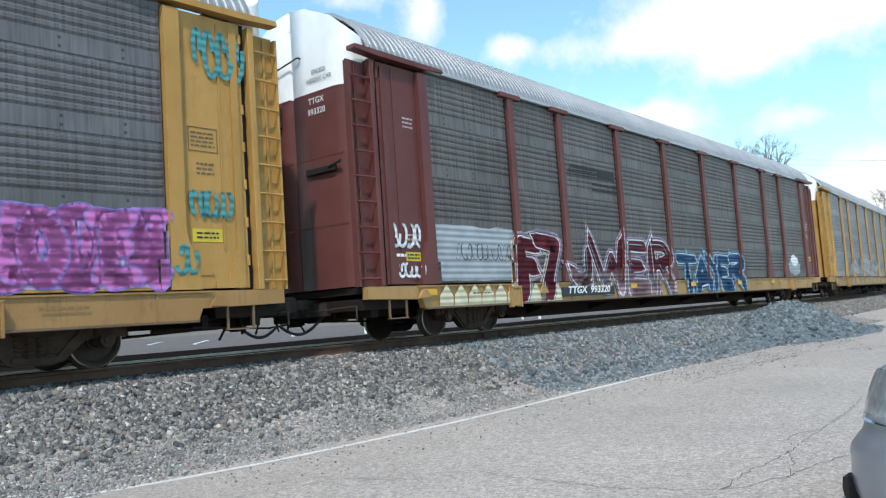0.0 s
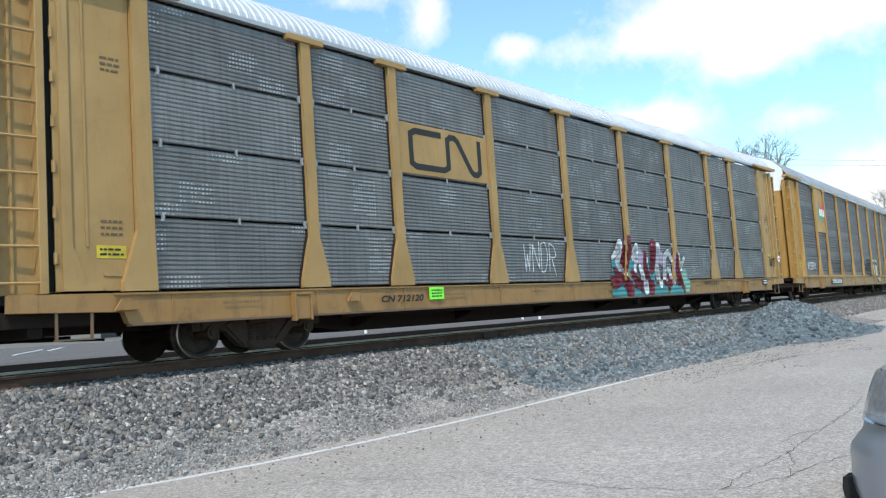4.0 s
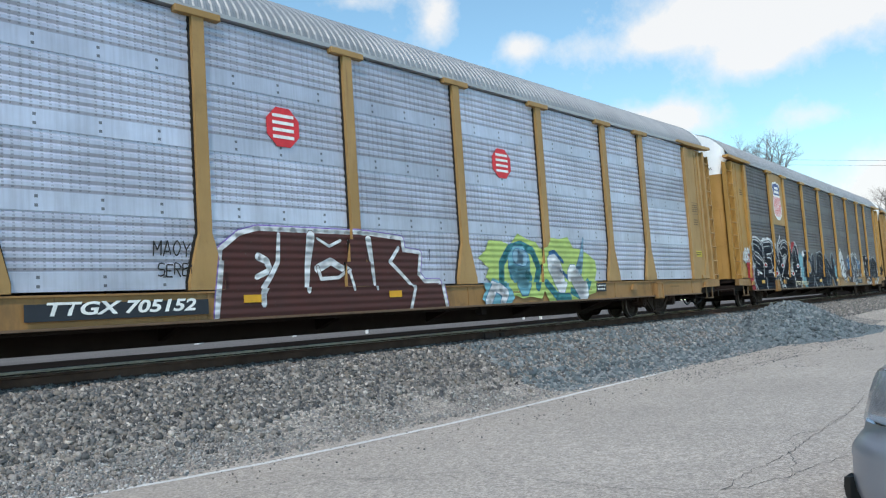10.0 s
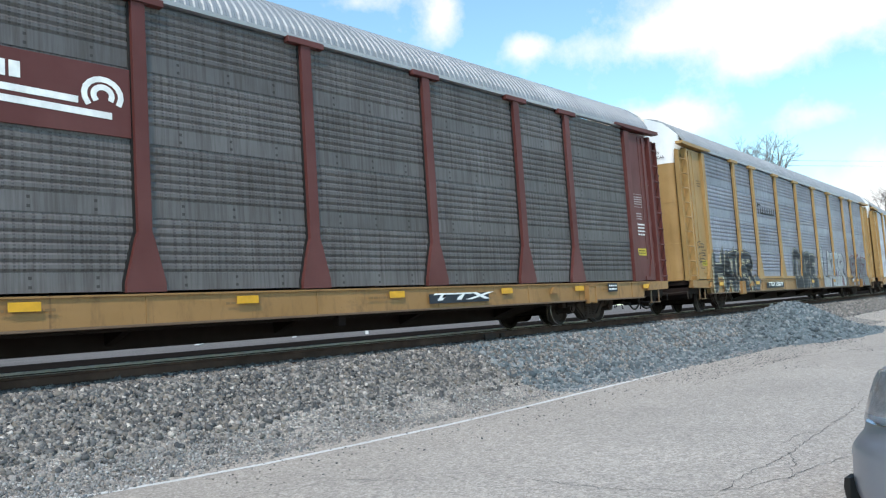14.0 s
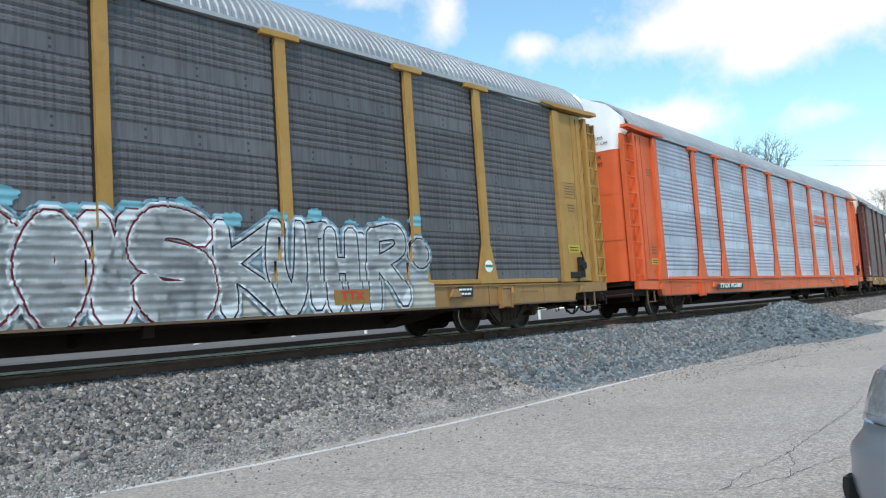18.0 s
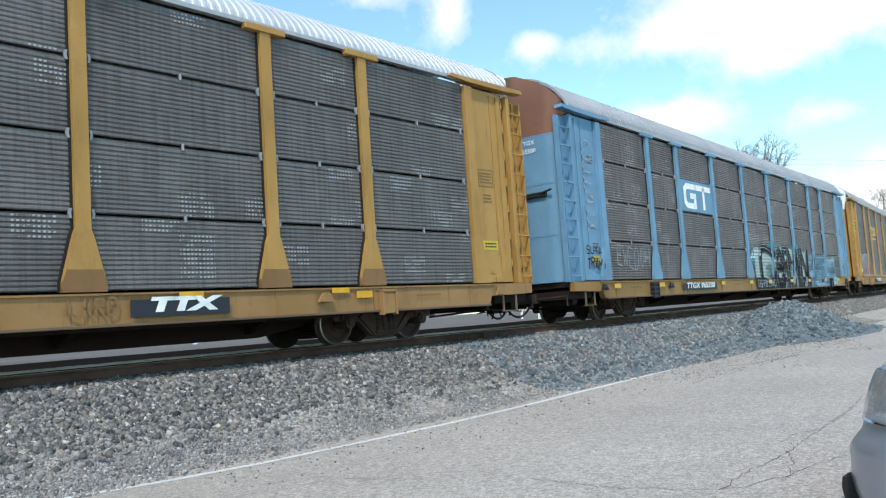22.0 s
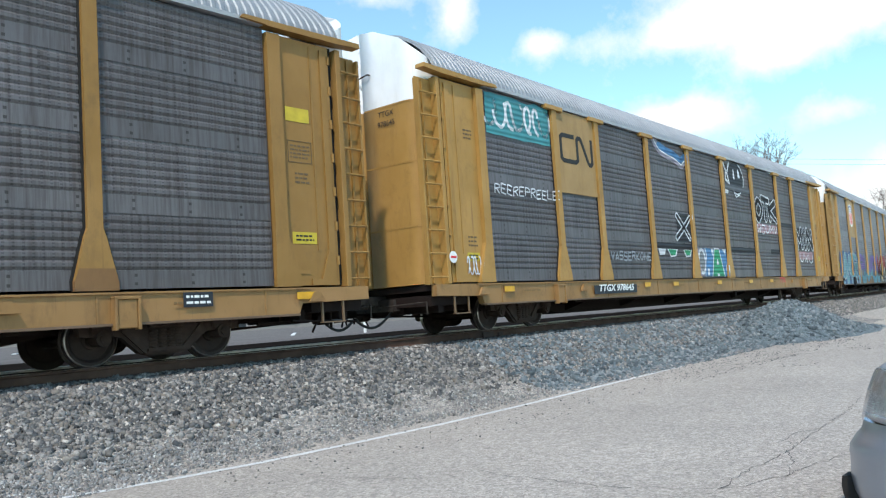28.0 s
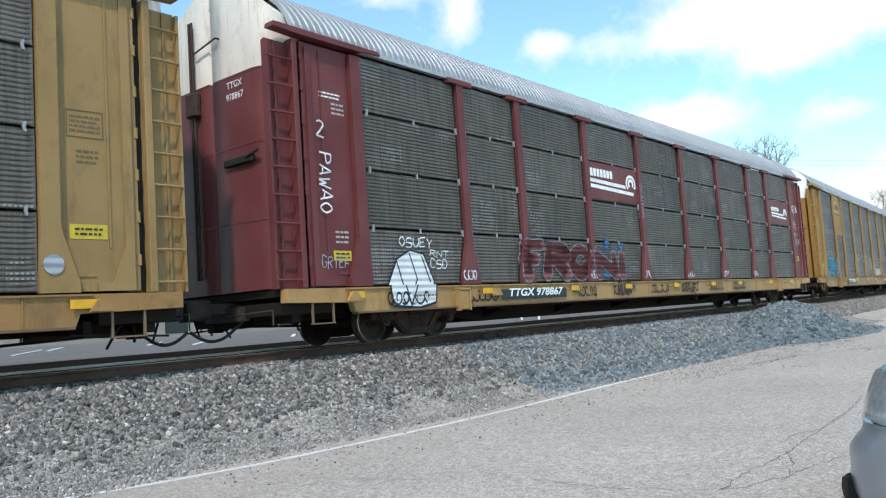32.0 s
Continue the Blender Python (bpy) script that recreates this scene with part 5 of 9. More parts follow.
LILAC_SPRAY = spray("lilac_spray_paint", (0.40, 0.30, 0.42))
MINT_SPRAY = spray("mint_spray_paint", (0.20, 0.42, 0.34))
SKY_SPRAY = spray("light_blue_spray_paint", (0.24, 0.41, 0.52))
LIME_SPRAY = spray("lime_spray_paint", (0.42, 0.55, 0.16))
WASH_SPRAY = spray("dirty_white_spray_paint", (0.46, 0.43, 0.39))
ROSE_SPRAY = spray("dusty_rose_spray_paint", (0.36, 0.22, 0.24))
CREAM_LINE = spray("faded_cream_spray_paint", (0.46, 0.44, 0.36))


def tag(car, word, x0, x1, z0, z1, material, width=0.022, seed=1, up=False):
    """Thin handwritten letters."""
    rnd = random.Random(seed)
    polys = []
    n = len(word)
    for i, ch in enumerate(word):
        rock, dz = rnd.uniform(-0.2, 0.2), rnd.uniform(-0.1, 0.1)
        for path in strokes_of(ch):
            q = []
            for u, v in path:
                s, t = (i + 0.12 + 0.76 * (u + 0.12 * v)) / n, v + rock * (u - 0.5) + dz
                q.append((x0 + (x1 - x0) * t, z1 - (z1 - z0) * s) if up else (x0 + (x1 - x0) * s, z0 + (z1 - z0) * t))
            polys += ribbon_polys(q, width, width, False)
    return paint_on(car, [(polys, material, 9)], "scrawl", "thin handwritten paint tag")


def star(car, spots, material, r=0.13, width=0.03):
    polys = []
    for x, z in spots:
        for a in (0.3, 1.35, 2.4):
            polys += ribbon_polys([(x - r * math.cos(a), z - r * math.sin(a)), (x + r * math.cos(a), z + r * math.sin(a))], width, width, False)
    return paint_on(car, [(polys, material, 9)], "graffiti", "white painted asterisk marks")


def blobs(car, specs, label="spray-painted graffiti"):
    """Loose painted patches: (x, z, rx, rz, material, seed); uneven rounded outlines."""
    mats, tris = [], []
    for k, (x, z, rx, rz, m, seed) in enumerate(specs):
        if m not in mats:
            mats.append(m)
        rnd = random.Random(seed)
        ring = []
        for a in range(22):
            q = 1 + rnd.uniform(-0.22, 0.22)
            ring.append((x + rx * q * math.cos(a * 2 * math.pi / 22), z + rz * q * math.sin(a * 2 * math.pi / 22)))
        for a in range(22):
            tris.append(([(x, z), ring[a], ring[(a + 1) % 22]], mats.index(m), k % 8))
    ob = new("graffiti", lay_mesh("graffiti", tris, mats, car))
    ob.parent = car
    ob["kind"] = "stuff"
    ob["label"] = label
    return ob


def block(car, x0, x1, z0, z1, material, label="painted-over patch of screen", layer=0, rag=0.03, seed=3):
    """A painted rectangle with a ragged edge."""
    rnd = random.Random(seed)
    n = max(4, int((x1 - x0) / 0.25))
    tris = []
    ups = [z1 + rnd.uniform(-rag, rag) for _ in range(n + 1)]
    dns = [z0 + rnd.uniform(-rag, rag) * 0.4 for _ in range(n + 1)]
    for i in range(n):
        a, b = x0 + (x1 - x0) * i / n, x0 + (x1 - x0) * (i + 1) / n
        tris.append(([(a, dns[i]), (b, dns[i + 1]), (b, ups[i + 1]), (a, ups[i])], 0, layer))
    ob = new("paint_patch", lay_mesh("paint_patch", tris, [material], car))
    ob.parent = car
    ob["kind"] = "stuff"
    ob["label"] = label
    return ob


def scribble(car, x0, x1, z0, z1, material, strokes=6, seed=1, width=0.03, label="thin scrawled paint line", up=False):
    """Scrawled tag: looping strokes of even width, run one beside the other."""
    rnd = random.Random(seed)
    tris = []
    span = (z1 - z0) if up else (x1 - x0)
    for s in range(strokes):
        c = (s + 0.5) / strokes
        pts = []
        a0, turns = rnd.uniform(0, 6.3), rnd.uniform(0.5, 1.1)
        for k in range(15):
            u = k / 14
            a = a0 + turns * 6.28 * u
            across, along = 0.5 + 0.40 * math.sin(a) * rnd.uniform(0.9, 1.0), c + (0.46 * math.cos(a) + 0.5 * (u - 0.5)) / strokes
            pts.append((x0 + (x1 - x0) * across, z0 + span * along) if up else (x0 + span * along, z0 + (z1 - z0) * across))
        for (ax, az), (bx, bz) in zip(pts, pts[1:]):
            d = math.hypot(bx - ax, bz - az) or 1
            nx, nz = -(bz - az) / d * width / 2, (bx - ax) / d * width / 2
            tris.append(([(ax - nx, az - nz), (bx - nx, bz - nz), (bx + nx, bz + nz), (ax + nx, az + nz)], 0, s % 3))
    ob = new("scrawl", lay_mesh("scrawl", tris, [material], car))
    ob.parent = car
    ob["kind"] = "stuff"
    ob["label"] = label
    return ob


def stroke_bm(paths, width, depth=0.004):
    """Bars of even width along paths of (x, z), mitred where they bend."""
    bm = bmesh.new()
    for path in paths:
        ways = [Vector((bx - ax, bz - az)).normalized() for (ax, az), (bx, bz) in zip(path, path[1:])]
        rings = []
        for i, (x, z) in enumerate(path):
            a, b = ways[max(i - 1, 0)], ways[min(i, len(ways) - 1)]
            mid = (a + b).normalized()
            reach = width / 2 / max(mid.dot(a), 0.5)
            end = (i == len(path) - 1) - (i == 0)
            x, z = x + mid.x * end * width * 0.3, z + mid.y * end * width * 0.3
            lo, hi = (x + mid.y * reach, z - mid.x * reach), (x - mid.y * reach, z + mid.x * reach)
            rings.append([bm.verts.new(p) for p in ((lo[0], -depth, lo[1]), (hi[0], -depth, hi[1]), (hi[0], 0.0, hi[1]), (lo[0], 0.0, lo[1]))])
        for r, q in zip(rings, rings[1:]):
            for k in range(4):
                bm.faces.new((r[k], q[k], q[(k + 1) % 4], r[(k + 1) % 4]))
        bm.faces.new(rings[0])
        bm.faces.new(rings[-1][::-1])
    bmesh.ops.recalc_face_normals(bm, faces=bm.faces)
    return bm


def sign(car, x0, x1, z0, z1, material, label):
    """A flat steel sheet over the screens that carries an emblem."""
    bm = bmesh.new()
    box(bm, x0, x1, -1.514, -1.49, z0, z1, 0.003)
    return part("sign_sheet", bm, material, car, label)


def loop_emblem(car, x0, x1, z0, z1, material):
    """Dark rounded open loop that runs on into a zigzag."""
    w, h = x1 - x0, z1 - z0
    q = 0.12
    a = [(0.42, 0.93), (0.10, 0.93), (0.04, 0.85), (0.04, 0.15), (0.10, 0.07), (0.46, 0.07), (0.52, 0.15), (0.52, 0.85), (0.56, 0.93), (0.62, 0.93), (0.66, 0.86), (0.84, 0.14), (0.88, 0.07), (0.93, 0.07), (0.97, 0.15), (0.97, 0.93)]
    bm = stroke_bm([[(x0 + w * u, z0 + h * v) for u, v in a]], h * q * 1.25)
    return part("emblem", bm, material, car, "dark looped stripe emblem", Matrix.Translation((0, -1.516, 0)))


def shield(car, x0, x1, z0, z1):
    """Shield emblem: white rim, navy top, red and white stripes."""
    w, h = x1 - x0, z1 - z0
    out = [(0.5, 0.0), (0.3, 0.03), (0.06, 0.14), (0.0, 0.3), (0.06, 0.55), (0.12, 0.68), (0.03, 0.90), (0.18, 0.97), (0.34, 0.96), (0.5, 1.0), (0.66, 0.96), (0.82, 0.97), (0.97, 0.90), (0.88, 0.68), (0.94, 0.55), (1.0, 0.3), (0.94, 0.14), (0.7, 0.03)]
    def layer(pts, grow, d, material, name, label):
        bm = bmesh.new()
        cx, cz = 0.5, 0.5
        slab(bm, [(x0 + w * (cx + (u - cx) * grow), z0 + h * (cz + (v - cz) * grow)) for u, v in pts], -1.516 - d, -1.513)
        return part(name, bm, material, car, label)
    layer(out, 1.06, 0.000, CHALK, "shield_rim", "white shield emblem")
    top = [(0.13, 0.66), (0.03, 0.90), (0.18, 0.97), (0.34, 0.96), (0.5, 1.0), (0.66, 0.96), (0.82, 0.97), (0.97, 0.90), (0.87, 0.66)]
    layer(top, 0.97, 0.004, NAVY, "shield_top", "navy blue shield top")
    for i in range(6):
        u = 0.07 + i * 0.157
        lo = 0.05 + 0.5 * abs(u + 0.04 - 0.5) ** 2
        layer([(u, lo), (u + 0.075, lo), (u + 0.075, 0.61), (u, 0.61)], 0.97, 0.004, RED, "shield_stripe", "red stripe")
    for z, s in ((0.82, 0.5), (0.71, 0.62)):
        layer([(0.5 - s / 2, z), (0.5 + s / 2, z), (0.5 + s / 2, z + 0.07), (0.5 - s / 2, z + 0.07)], 0.97, 0.008, CHALK, "lettering_bar", "white lettering bar")


def wheel_emblem(car, x0, x1, z0, z1, small=False):
    """White lettering bar, two stripes and an open ring at their end."""
    w, h = x1 - x0, z1 - z0
    y = Matrix.Translation((0, -1.516, 0))
    bars_ = stroke_bm([[(x0 + 0.03 * w, z0 + 0.50 * h), (x0 + 0.73 * w, z0 + 0.44 * h)], [(x0 + 0.03 * w, z0 + 0.34 * h), (x0 + 0.90 * w, z0 + 0.26 * h)]], 0.10 * h)
    part("emblem_stripes", bars_, CHALK, car, "two white stripes", y)
    rx, rz, cx, cz = 0.095 * w, 0.24 * h, x0 + 0.865 * w, z0 + 0.56 * h
    arcs = [[(cx + r * rx * math.cos(a), cz + r * rz * math.sin(a)) for a in [math.pi * (-0.15 + 1.35 * k / 12) for k in range(13)]] for r in (1.0, 0.5)]
    part("emblem_ring", stroke_bm(arcs, 0.085 * h), CHALK, car, "white open ring emblem", y)
    xs = [x0 + w * (0.05 + 0.066 * k) for k in range(7)]
    part("lettering_bar", stroke_bm([[(x, z0 + 0.66 * h), (x, z0 + 0.80 * h)] for x in xs], 0.05 * w), CHALK, car, "white lettering bar", y)


def number_plate_of(car, x0, x1, words, z0=0.70, z1=0.90, plate=True, ink=None):
    """Car lettering on the side sill."""
    z0, z1 = z0 - 0.062, z0 + (z1 - z0) * 0.80 - 0.062
    if plate:
        flat(car, "lettering_plate", x0, x1, z0 - 0.022, z1 + 0.022, DARK_PLATE, -1.577, "dark lettering plate")
    n = len(words)
    write(car, words, (x0 + x1) / 2, z0, (z1 - z0) * 1.36, ink or CHALK, -1.584, bold=0.006, shear=0.22, sx=(x1 - x0) * 0.9 / (n * (z1 - z0) * 0.80))


def reflectors(car, xs, z0=0.75, z1=0.86, w=0.28):
    for x in xs:
        flat(car, "reflector", x - w / 2, x + w / 2, z0, z1, REFLECT, -1.580, "yellow reflector patch")


def end_labels(car, front=True, rear=True, ink=INK, seed=0):
    """Notice labels and small stencils on the end plates, data box on the sill."""
    if front:
        bm = bmesh.new()
        for a, b, c, d in ((11.97, 12.42, 2.86, 2.868), (11.97, 12.42, 3.192, 3.20), (11.97, 11.978, 2.86, 3.20), (12.412, 12.42, 2.86, 3.20)):
            box(bm, a, b, -1.478, -1.472, c, d)
        part("stencil_frame", bm, ink, car)
        bars(car, 12.01, 12.38, 2.91, 3.15, 4, ink, -1.476, seed=seed)
        bars(car, 12.08, 12.35, 2.52, 2.72, 3, ink, -1.476, seed=seed + 1)
        flat(car, "notice_label", 11.98, 12.44, 1.60, 1.78, LABEL, -1.476, "yellow notice label")
        bars(car, 12.04, 12.38, 1.63, 1.75, 2, INK, -1.481, seed=seed + 2)
    if rear:
        flat(car, "notice_label", -12.36, -11.98, 1.36, 1.52, LABEL, -1.476, "yellow notice label")
        bars(car, -12.32, -12.02, 1.38, 1.50, 2, INK, -1.481, seed=seed + 3)
        bars(car, -12.30, -12.02, 1.62, 1.86, 3, ink, -1.476, seed=seed + 4)
        bars(car, -12.25, -11.98, 3.72, 3.95, 3, ink, -1.476, seed=seed + 5)


def end_number(car, words, number, ink, over=True):
    """Reporting marks on the rear end door, warning words on its white top."""
    def on_end(y, z):
        return Matrix.Translation((-13.484, y, z)) @ Matrix.Rotation(-math.pi / 2, 4, "Z") @ Matrix.Rotation(math.pi / 2, 4, "X")
    piece("lettering", text_mesh("t", words, 0.15, 0.001), ink, car, on_end(-0.62, 4.14))
    piece("lettering", text_mesh("t", number, 0.15, 0.001), ink, car, on_end(-0.62, 3.95))
    if over:
        piece("lettering", text_mesh("t", "EXCESS", 0.11, 0.001), INK, car, on_end(-0.72, 4.66))
        piece("lettering", text_mesh("t", "HEIGHT CAR", 0.11, 0.001), INK, car, on_end(-0.72, 4.52))
    def grab():
        bm = bmesh.new()
        rod(bm, (-13.54, -0.25, 5.05), (-13.54, 0.35, 4.95), 0.016, 6)
        rod(bm, (-13.47, -0.25, 5.05), (-13.54, -0.25, 5.05), 0.016, 6)
        return bm
    piece("grab_iron", cached("endgrab", grab), STEEL, car)
    def rod_lock():
        bm = bmesh.new()
        rod(bm, (-13.53, 0.42, 1.2), (-13.53, 0.42, 5.5), 0.022, 6)
        rod(bm, (-13.53, 0.50, 1.2), (-13.53, 0.50, 5.5), 0.022, 6)
        box(bm, -13.58, -13.48, 0.30, 0.62, 3.9, 4.3, 0.02)
        return bm
    piece("locking_rod", cached("lockrod", rod_lock), STEEL, car)


def door_latch(car):
    def latch():
        bm = bmesh.new()
        box(bm, -13.53, -13.465, -1.05, -0.30, 2.92, 3.04, 0.015)
        rod(bm, (-13.53, -1.20, 3.06), (-13.53, -0.9, 3.0), 0.025, 6)
        return bm
    piece("door_latch", cached("latch", latch), BLACK, car, None, "black door latch bar")


def hand_brake(car):
    """Lever box of the hand brake on the front end plate."""
    def made():
        bm = bmesh.new()
        box(bm, 11.86, 12.24, -1.60, -1.47, 1.02, 1.16, 0.01)
        box(bm, 12.28, 12.46, -1.58, -1.47, 1.04, 1.50, 0.02)
        rod(bm, (12.37, -1.62, 1.30), (12.37, -1.50, 1.30), 0.10, 12)
        rod(bm, (12.37, -1.60, 1.45), (12.30, -1.60, 1.62), 0.018, 6)
        return bm
    piece("hand_brake", cached("handbrake", made), BLACK, car, None, "black hand brake lever box")


def data_box(car, x, ink=CHALK):
    flat(car, "data_plate", x - 0.22, x + 0.22, 0.70, 0.90, DARK_PLATE, -1.568, "black data plate with white frame")
    bars(car, x - 0.18, x + 0.18, 0.72, 0.88, 2, ink, -1.574, seed=int(x * 10))


def sill_fittings(car, seed):
    """Jacking blocks, hooks and small welded plates along the sill."""
    rnd = random.Random(seed)
    def hook():
        bm = bmesh.new()
        box(bm, -0.13, 0.13, -1.63, -1.55, 0.47, 0.83, 0.012)
        box(bm, -0.17, -0.13, -1.65, -1.53, 0.45, 0.86, 0.006)
        box(bm, 0.13, 0.17, -1.65, -1.53, 0.45, 0.86, 0.006)
        box(bm, -0.17, 0.17, -1.65, -1.53, 0.83, 0.87, 0.006)
        return bm
    def lug():
        bm = bmesh.new()
        slab(bm, [(-0.16, 0.66), (0.16, 0.66), (0.06, 0.80), (-0.06, 0.80)], -1.60, -1.55)
        return bm
    sill_m = next(k for k in car.children if k.name.startswith("side_sill")).material_slots[0].material
    mat = BLACK_SPRAY if car in (CARS[11], CARS[13]) else sill_m
    piece("towing_bracket", cached("hook", hook), mat, car, Matrix.Translation((9.0 + rnd.uniform(0.2, 0.4), 0, 0)))
    piece("towing_bracket", cached("hook", hook), mat, car, Matrix.Translation((-9.3, 0, 0)))
    piece("roping_lug", cached("lug", lug), mat, car, Matrix.Translation((7.9, 0, 0.05)))
    piece("roping_lug", cached("lug", lug), mat, car, Matrix.Translation((-8.2, 0, 0.05)))
    piece("roping_lug", cached("lug", lug), mat, car, Matrix.Translation((-12.05, 0, 0.05)))
    piece("roping_lug", cached("lug", lug), mat, car, Matrix.Translation((12.3, 0, 0.05)))
    for x in (-10.3, -5.6, -2.8, 0.1, 2.8, 5.6, 10.3):
        bars(car, x - 0.35, x + 0.25, 0.72, 0.80, 1, car_stain, -1.564, name="faded_stencil", seed=seed * 7 + int(x))


car_stain = plain("faded_brown_stencil", (0.20, 0.12, 0.05), 0.7)

for idx, car in CARS.items():
    brown = SPECS[idx]["body"] in (BROWN, MAROON)
    end_labels(car, True, True, FADED_CHALK if brown else FADED_INK, idx * 11 + 50)
    sill_fittings(car, idx + 60)

c = CARS[0]
throwup(c, "ARM", -7.9, 1.8, 0.95, 1.95, LIGHT_SPRAY, GREY_SPRAY, w=0.3, rim=0.04, seed=4)

c = CARS[1]
block(c, -11.55, -9.1, 1.0, 2.05, LIGHT_SPRAY, "pale painted-over patch on the screen")
scribble(c, -11.0, -9.2, 1.35, 1.75, INK, 11, 5, 0.02)
mural(c, [("F", -9.12, -8.15, 0.66, 1.92), ("7", -8.4, -7.3, 0.66, 1.98)], [(1.2, MAROON_SPRAY)], WHITE_SPRAY, w=0.36, rim=0.03, over=BLACK_SPRAY, overw=0.02, halo=LILAC_SPRAY, halow=0.06, shade=CREAM_SPRAY, drop=(-0.1, -0.05), seed=7, spike=0.10)
mural(c, [("J", -7.0, -5.75, 0.85, 1.75), ("W", -6.0, -4.2, 0.72, 2.02), ("E", -4.2, -3.0, 0.66, 1.98), ("I", -3.1, -2.5, 0.66, 1.9), ("R", -2.75, -1.5, 0.66, 2.0)], [(0.38, ROSE_SPRAY), (1.2, MAROON_SPRAY)], WHITE_SPRAY, w=0.30, rim=0.04, over=BLACK_SPRAY, overw=0.02, halo=LILAC_SPRAY, halow=0.05, hi=CYAN_SPRAY, seed=8, spike=0.14)
mural(c, [("T", -1.1, 0.35, 0.66, 1.68), ("A", 0.1, 1.3, 0.66, 1.66), ("Y", 1.0, 2.1, 0.66, 1.74), ("E", 2.0, 3.0, 0.66, 1.68), ("R", 2.9, 4.25, 0.66, 1.74)], [(1.2, BLUE_SPRAY)], WHITE_SPRAY, w=0.28, rim=0.03, over=BLUE_SPRAY, overw=0.03, halo=CYAN_SPRAY, halow=0.03, seed=9, spike=0.08)
blobs(c, [(10.0, 1.35, 0.85, 0.3, LIGHT_SPRAY, 3), (10.1, 1.6, 0.5, 0.2, WHITE_SPRAY, 4)], "pale blue sprayed patch")
paint_on(c, [([[(-11.65 + 0.42 * k, 0.66), (-11.25 + 0.42 * k, 0.66), (-11.24 + 0.42 * k, 0.78), (-11.42 + 0.42 * k, 0.94), (-11.62 + 0.42 * k, 0.80)] for k in range(10)], CREAM_SPRAY, 1)], "graffiti", "cream pointed scallops along the sill")
for k in range(5):
    flat(c, "emblem_bar", -6.75 + 0.05 * k, -5.35, 3.44 + 0.055 * k, 3.465 + 0.055 * k, INK, -1.5, "dark stripe")
flat(c, "emblem_bar", -5.3, -4.45, 3.44, 3.68, INK, -1.5, "dark emblem block")
bars(c, -5.6, -4.3, 3.08, 3.36, 2, INK, -1.5)
number_plate_of(c, -7.5, -5.05, "TTGX  993320")
reflectors(c, (-11.9, -9.3, -4.0, -0.2, 3.6, 7.0), w=0.36)
scribble(c, -12.75, -11.95, 1.55, 2.05, WHITE_SPRAY, 4, 2, 0.06)
scribble(c, -12.7, -12.0, 1.05, 1.35, WHITE_SPRAY, 5, 6, 0.05)
bars(c, -12.6, -12.1, 1.40, 1.52, 1, CHALK, -1.476)
end_number(c, "TTGX", "993320", CHALK)
door_latch(c)

c = CARS[2]
sign(c, -8.84, -7.1, 2.93, 4.86, YELLOW, "yellow sheet with a flag emblem")
bm = bmesh.new()
slab(bm, [(-8.22, 3.52), (-7.9, 3.50), (-7.5, 3.42), (-7.12, 3.34), (-8.05, 4.36)], -1.519, -1.513)
part("flag_half", bm, SIGN_GREEN, c, "green half of a flag")
bm = bmesh.new()
slab(bm, [(-7.12, 3.34), (-7.06, 4.22), (-7.5, 4.20), (-7.8, 4.30), (-8.05, 4.36)], -1.521, -1.514)
part("flag_half", bm, RED, c, "faded red half of a flag")
for k, x in enumerate((-8.0, -7.66, -7.32)):
    flat(c, "lettering_bar", x, x + 0.24, 3.66, 3.98, CHALK, -1.526, "white lettering bar")
scribble(c, -6.5, -4.1, 1.05, 1.85, BLACK_SPRAY, 9, 21, 0.03)
scribble(c, -3.7, -1.7, 1.15, 1.6, BLACK_SPRAY, 8, 22, 0.025)
scribble(c, -1.2, 1.25, 1.15, 1.8, BLACK_SPRAY, 8, 23, 0.02)
throwup(c, "HE", 1.65, 4.05, 0.95, 1.9, BLACK_SPRAY, NAVY_SPRAY, w=0.34, rim=0.03, inner=GREY_SPRAY, seed=5)
_left = [(4.62, 1.93), (5.17, 1.95), (5.12, 1.55), (5.02, 1.45), (5.13, 1.05), (4.68, 1.02), (4.76, 1.5), (4.6, 1.52)]
_right = [(5.36, 1.98), (6.02, 1.88), (6.10, 1.7), (6.04, 1.0), (5.42, 1.0), (5.33, 1.2), (5.36, 1.6)]
paint_on(c, [([_left, _right], CREAM_SPRAY, 1), ([[(4.62, 1.62), (5.16, 1.64), (5.15, 1.8), (4.63, 1.8)], [(5.36, 1.6), (6.08, 1.58), (6.08, 1.76), (5.36, 1.82)]], SMOKE_SPRAY, 2), (sum([strip(dense(p + p[:1]), [0.035] * len(dense(p + p[:1]))) for p in (_left, _right)], []), BLACK_SPRAY, 4), (strip([(5.9, 1.12), (5.9, 1.36)], [0.09, 0.09]), BLACK_SPRAY, 4)], "graffiti", "two cream block letters with black outlines")
block(c, 7.26, 8.82, 1.05, 1.74, SMOKE_SPRAY, "dark painted-over patch of screen", 0, 0.05)
block(c, 9.2, 11.58, 0.98, 1.95, LILAC_SPRAY, "pink and violet painted screen", 0, 0.05)
mural(c, [("S", 9.2, 9.85, 1.0, 2.0), ("O", 9.7, 10.3, 1.0, 1.98), ("D", 10.2, 10.85, 1.0, 2.02), ("E", 10.7, 11.2, 1.0, 1.96), ("N", 11.05, 11.55, 1.0, 2.0)], [(1.2, PINK_SPRAY)], VIOLET_SPRAY, w=0.22, rim=0.03, seed=14, label="puffy pink and violet sprayed letters")
tag(c, "HOVOK", 6.95, 7.25, 0.98, 1.45, BLACK_SPRAY, 0.025, 3)
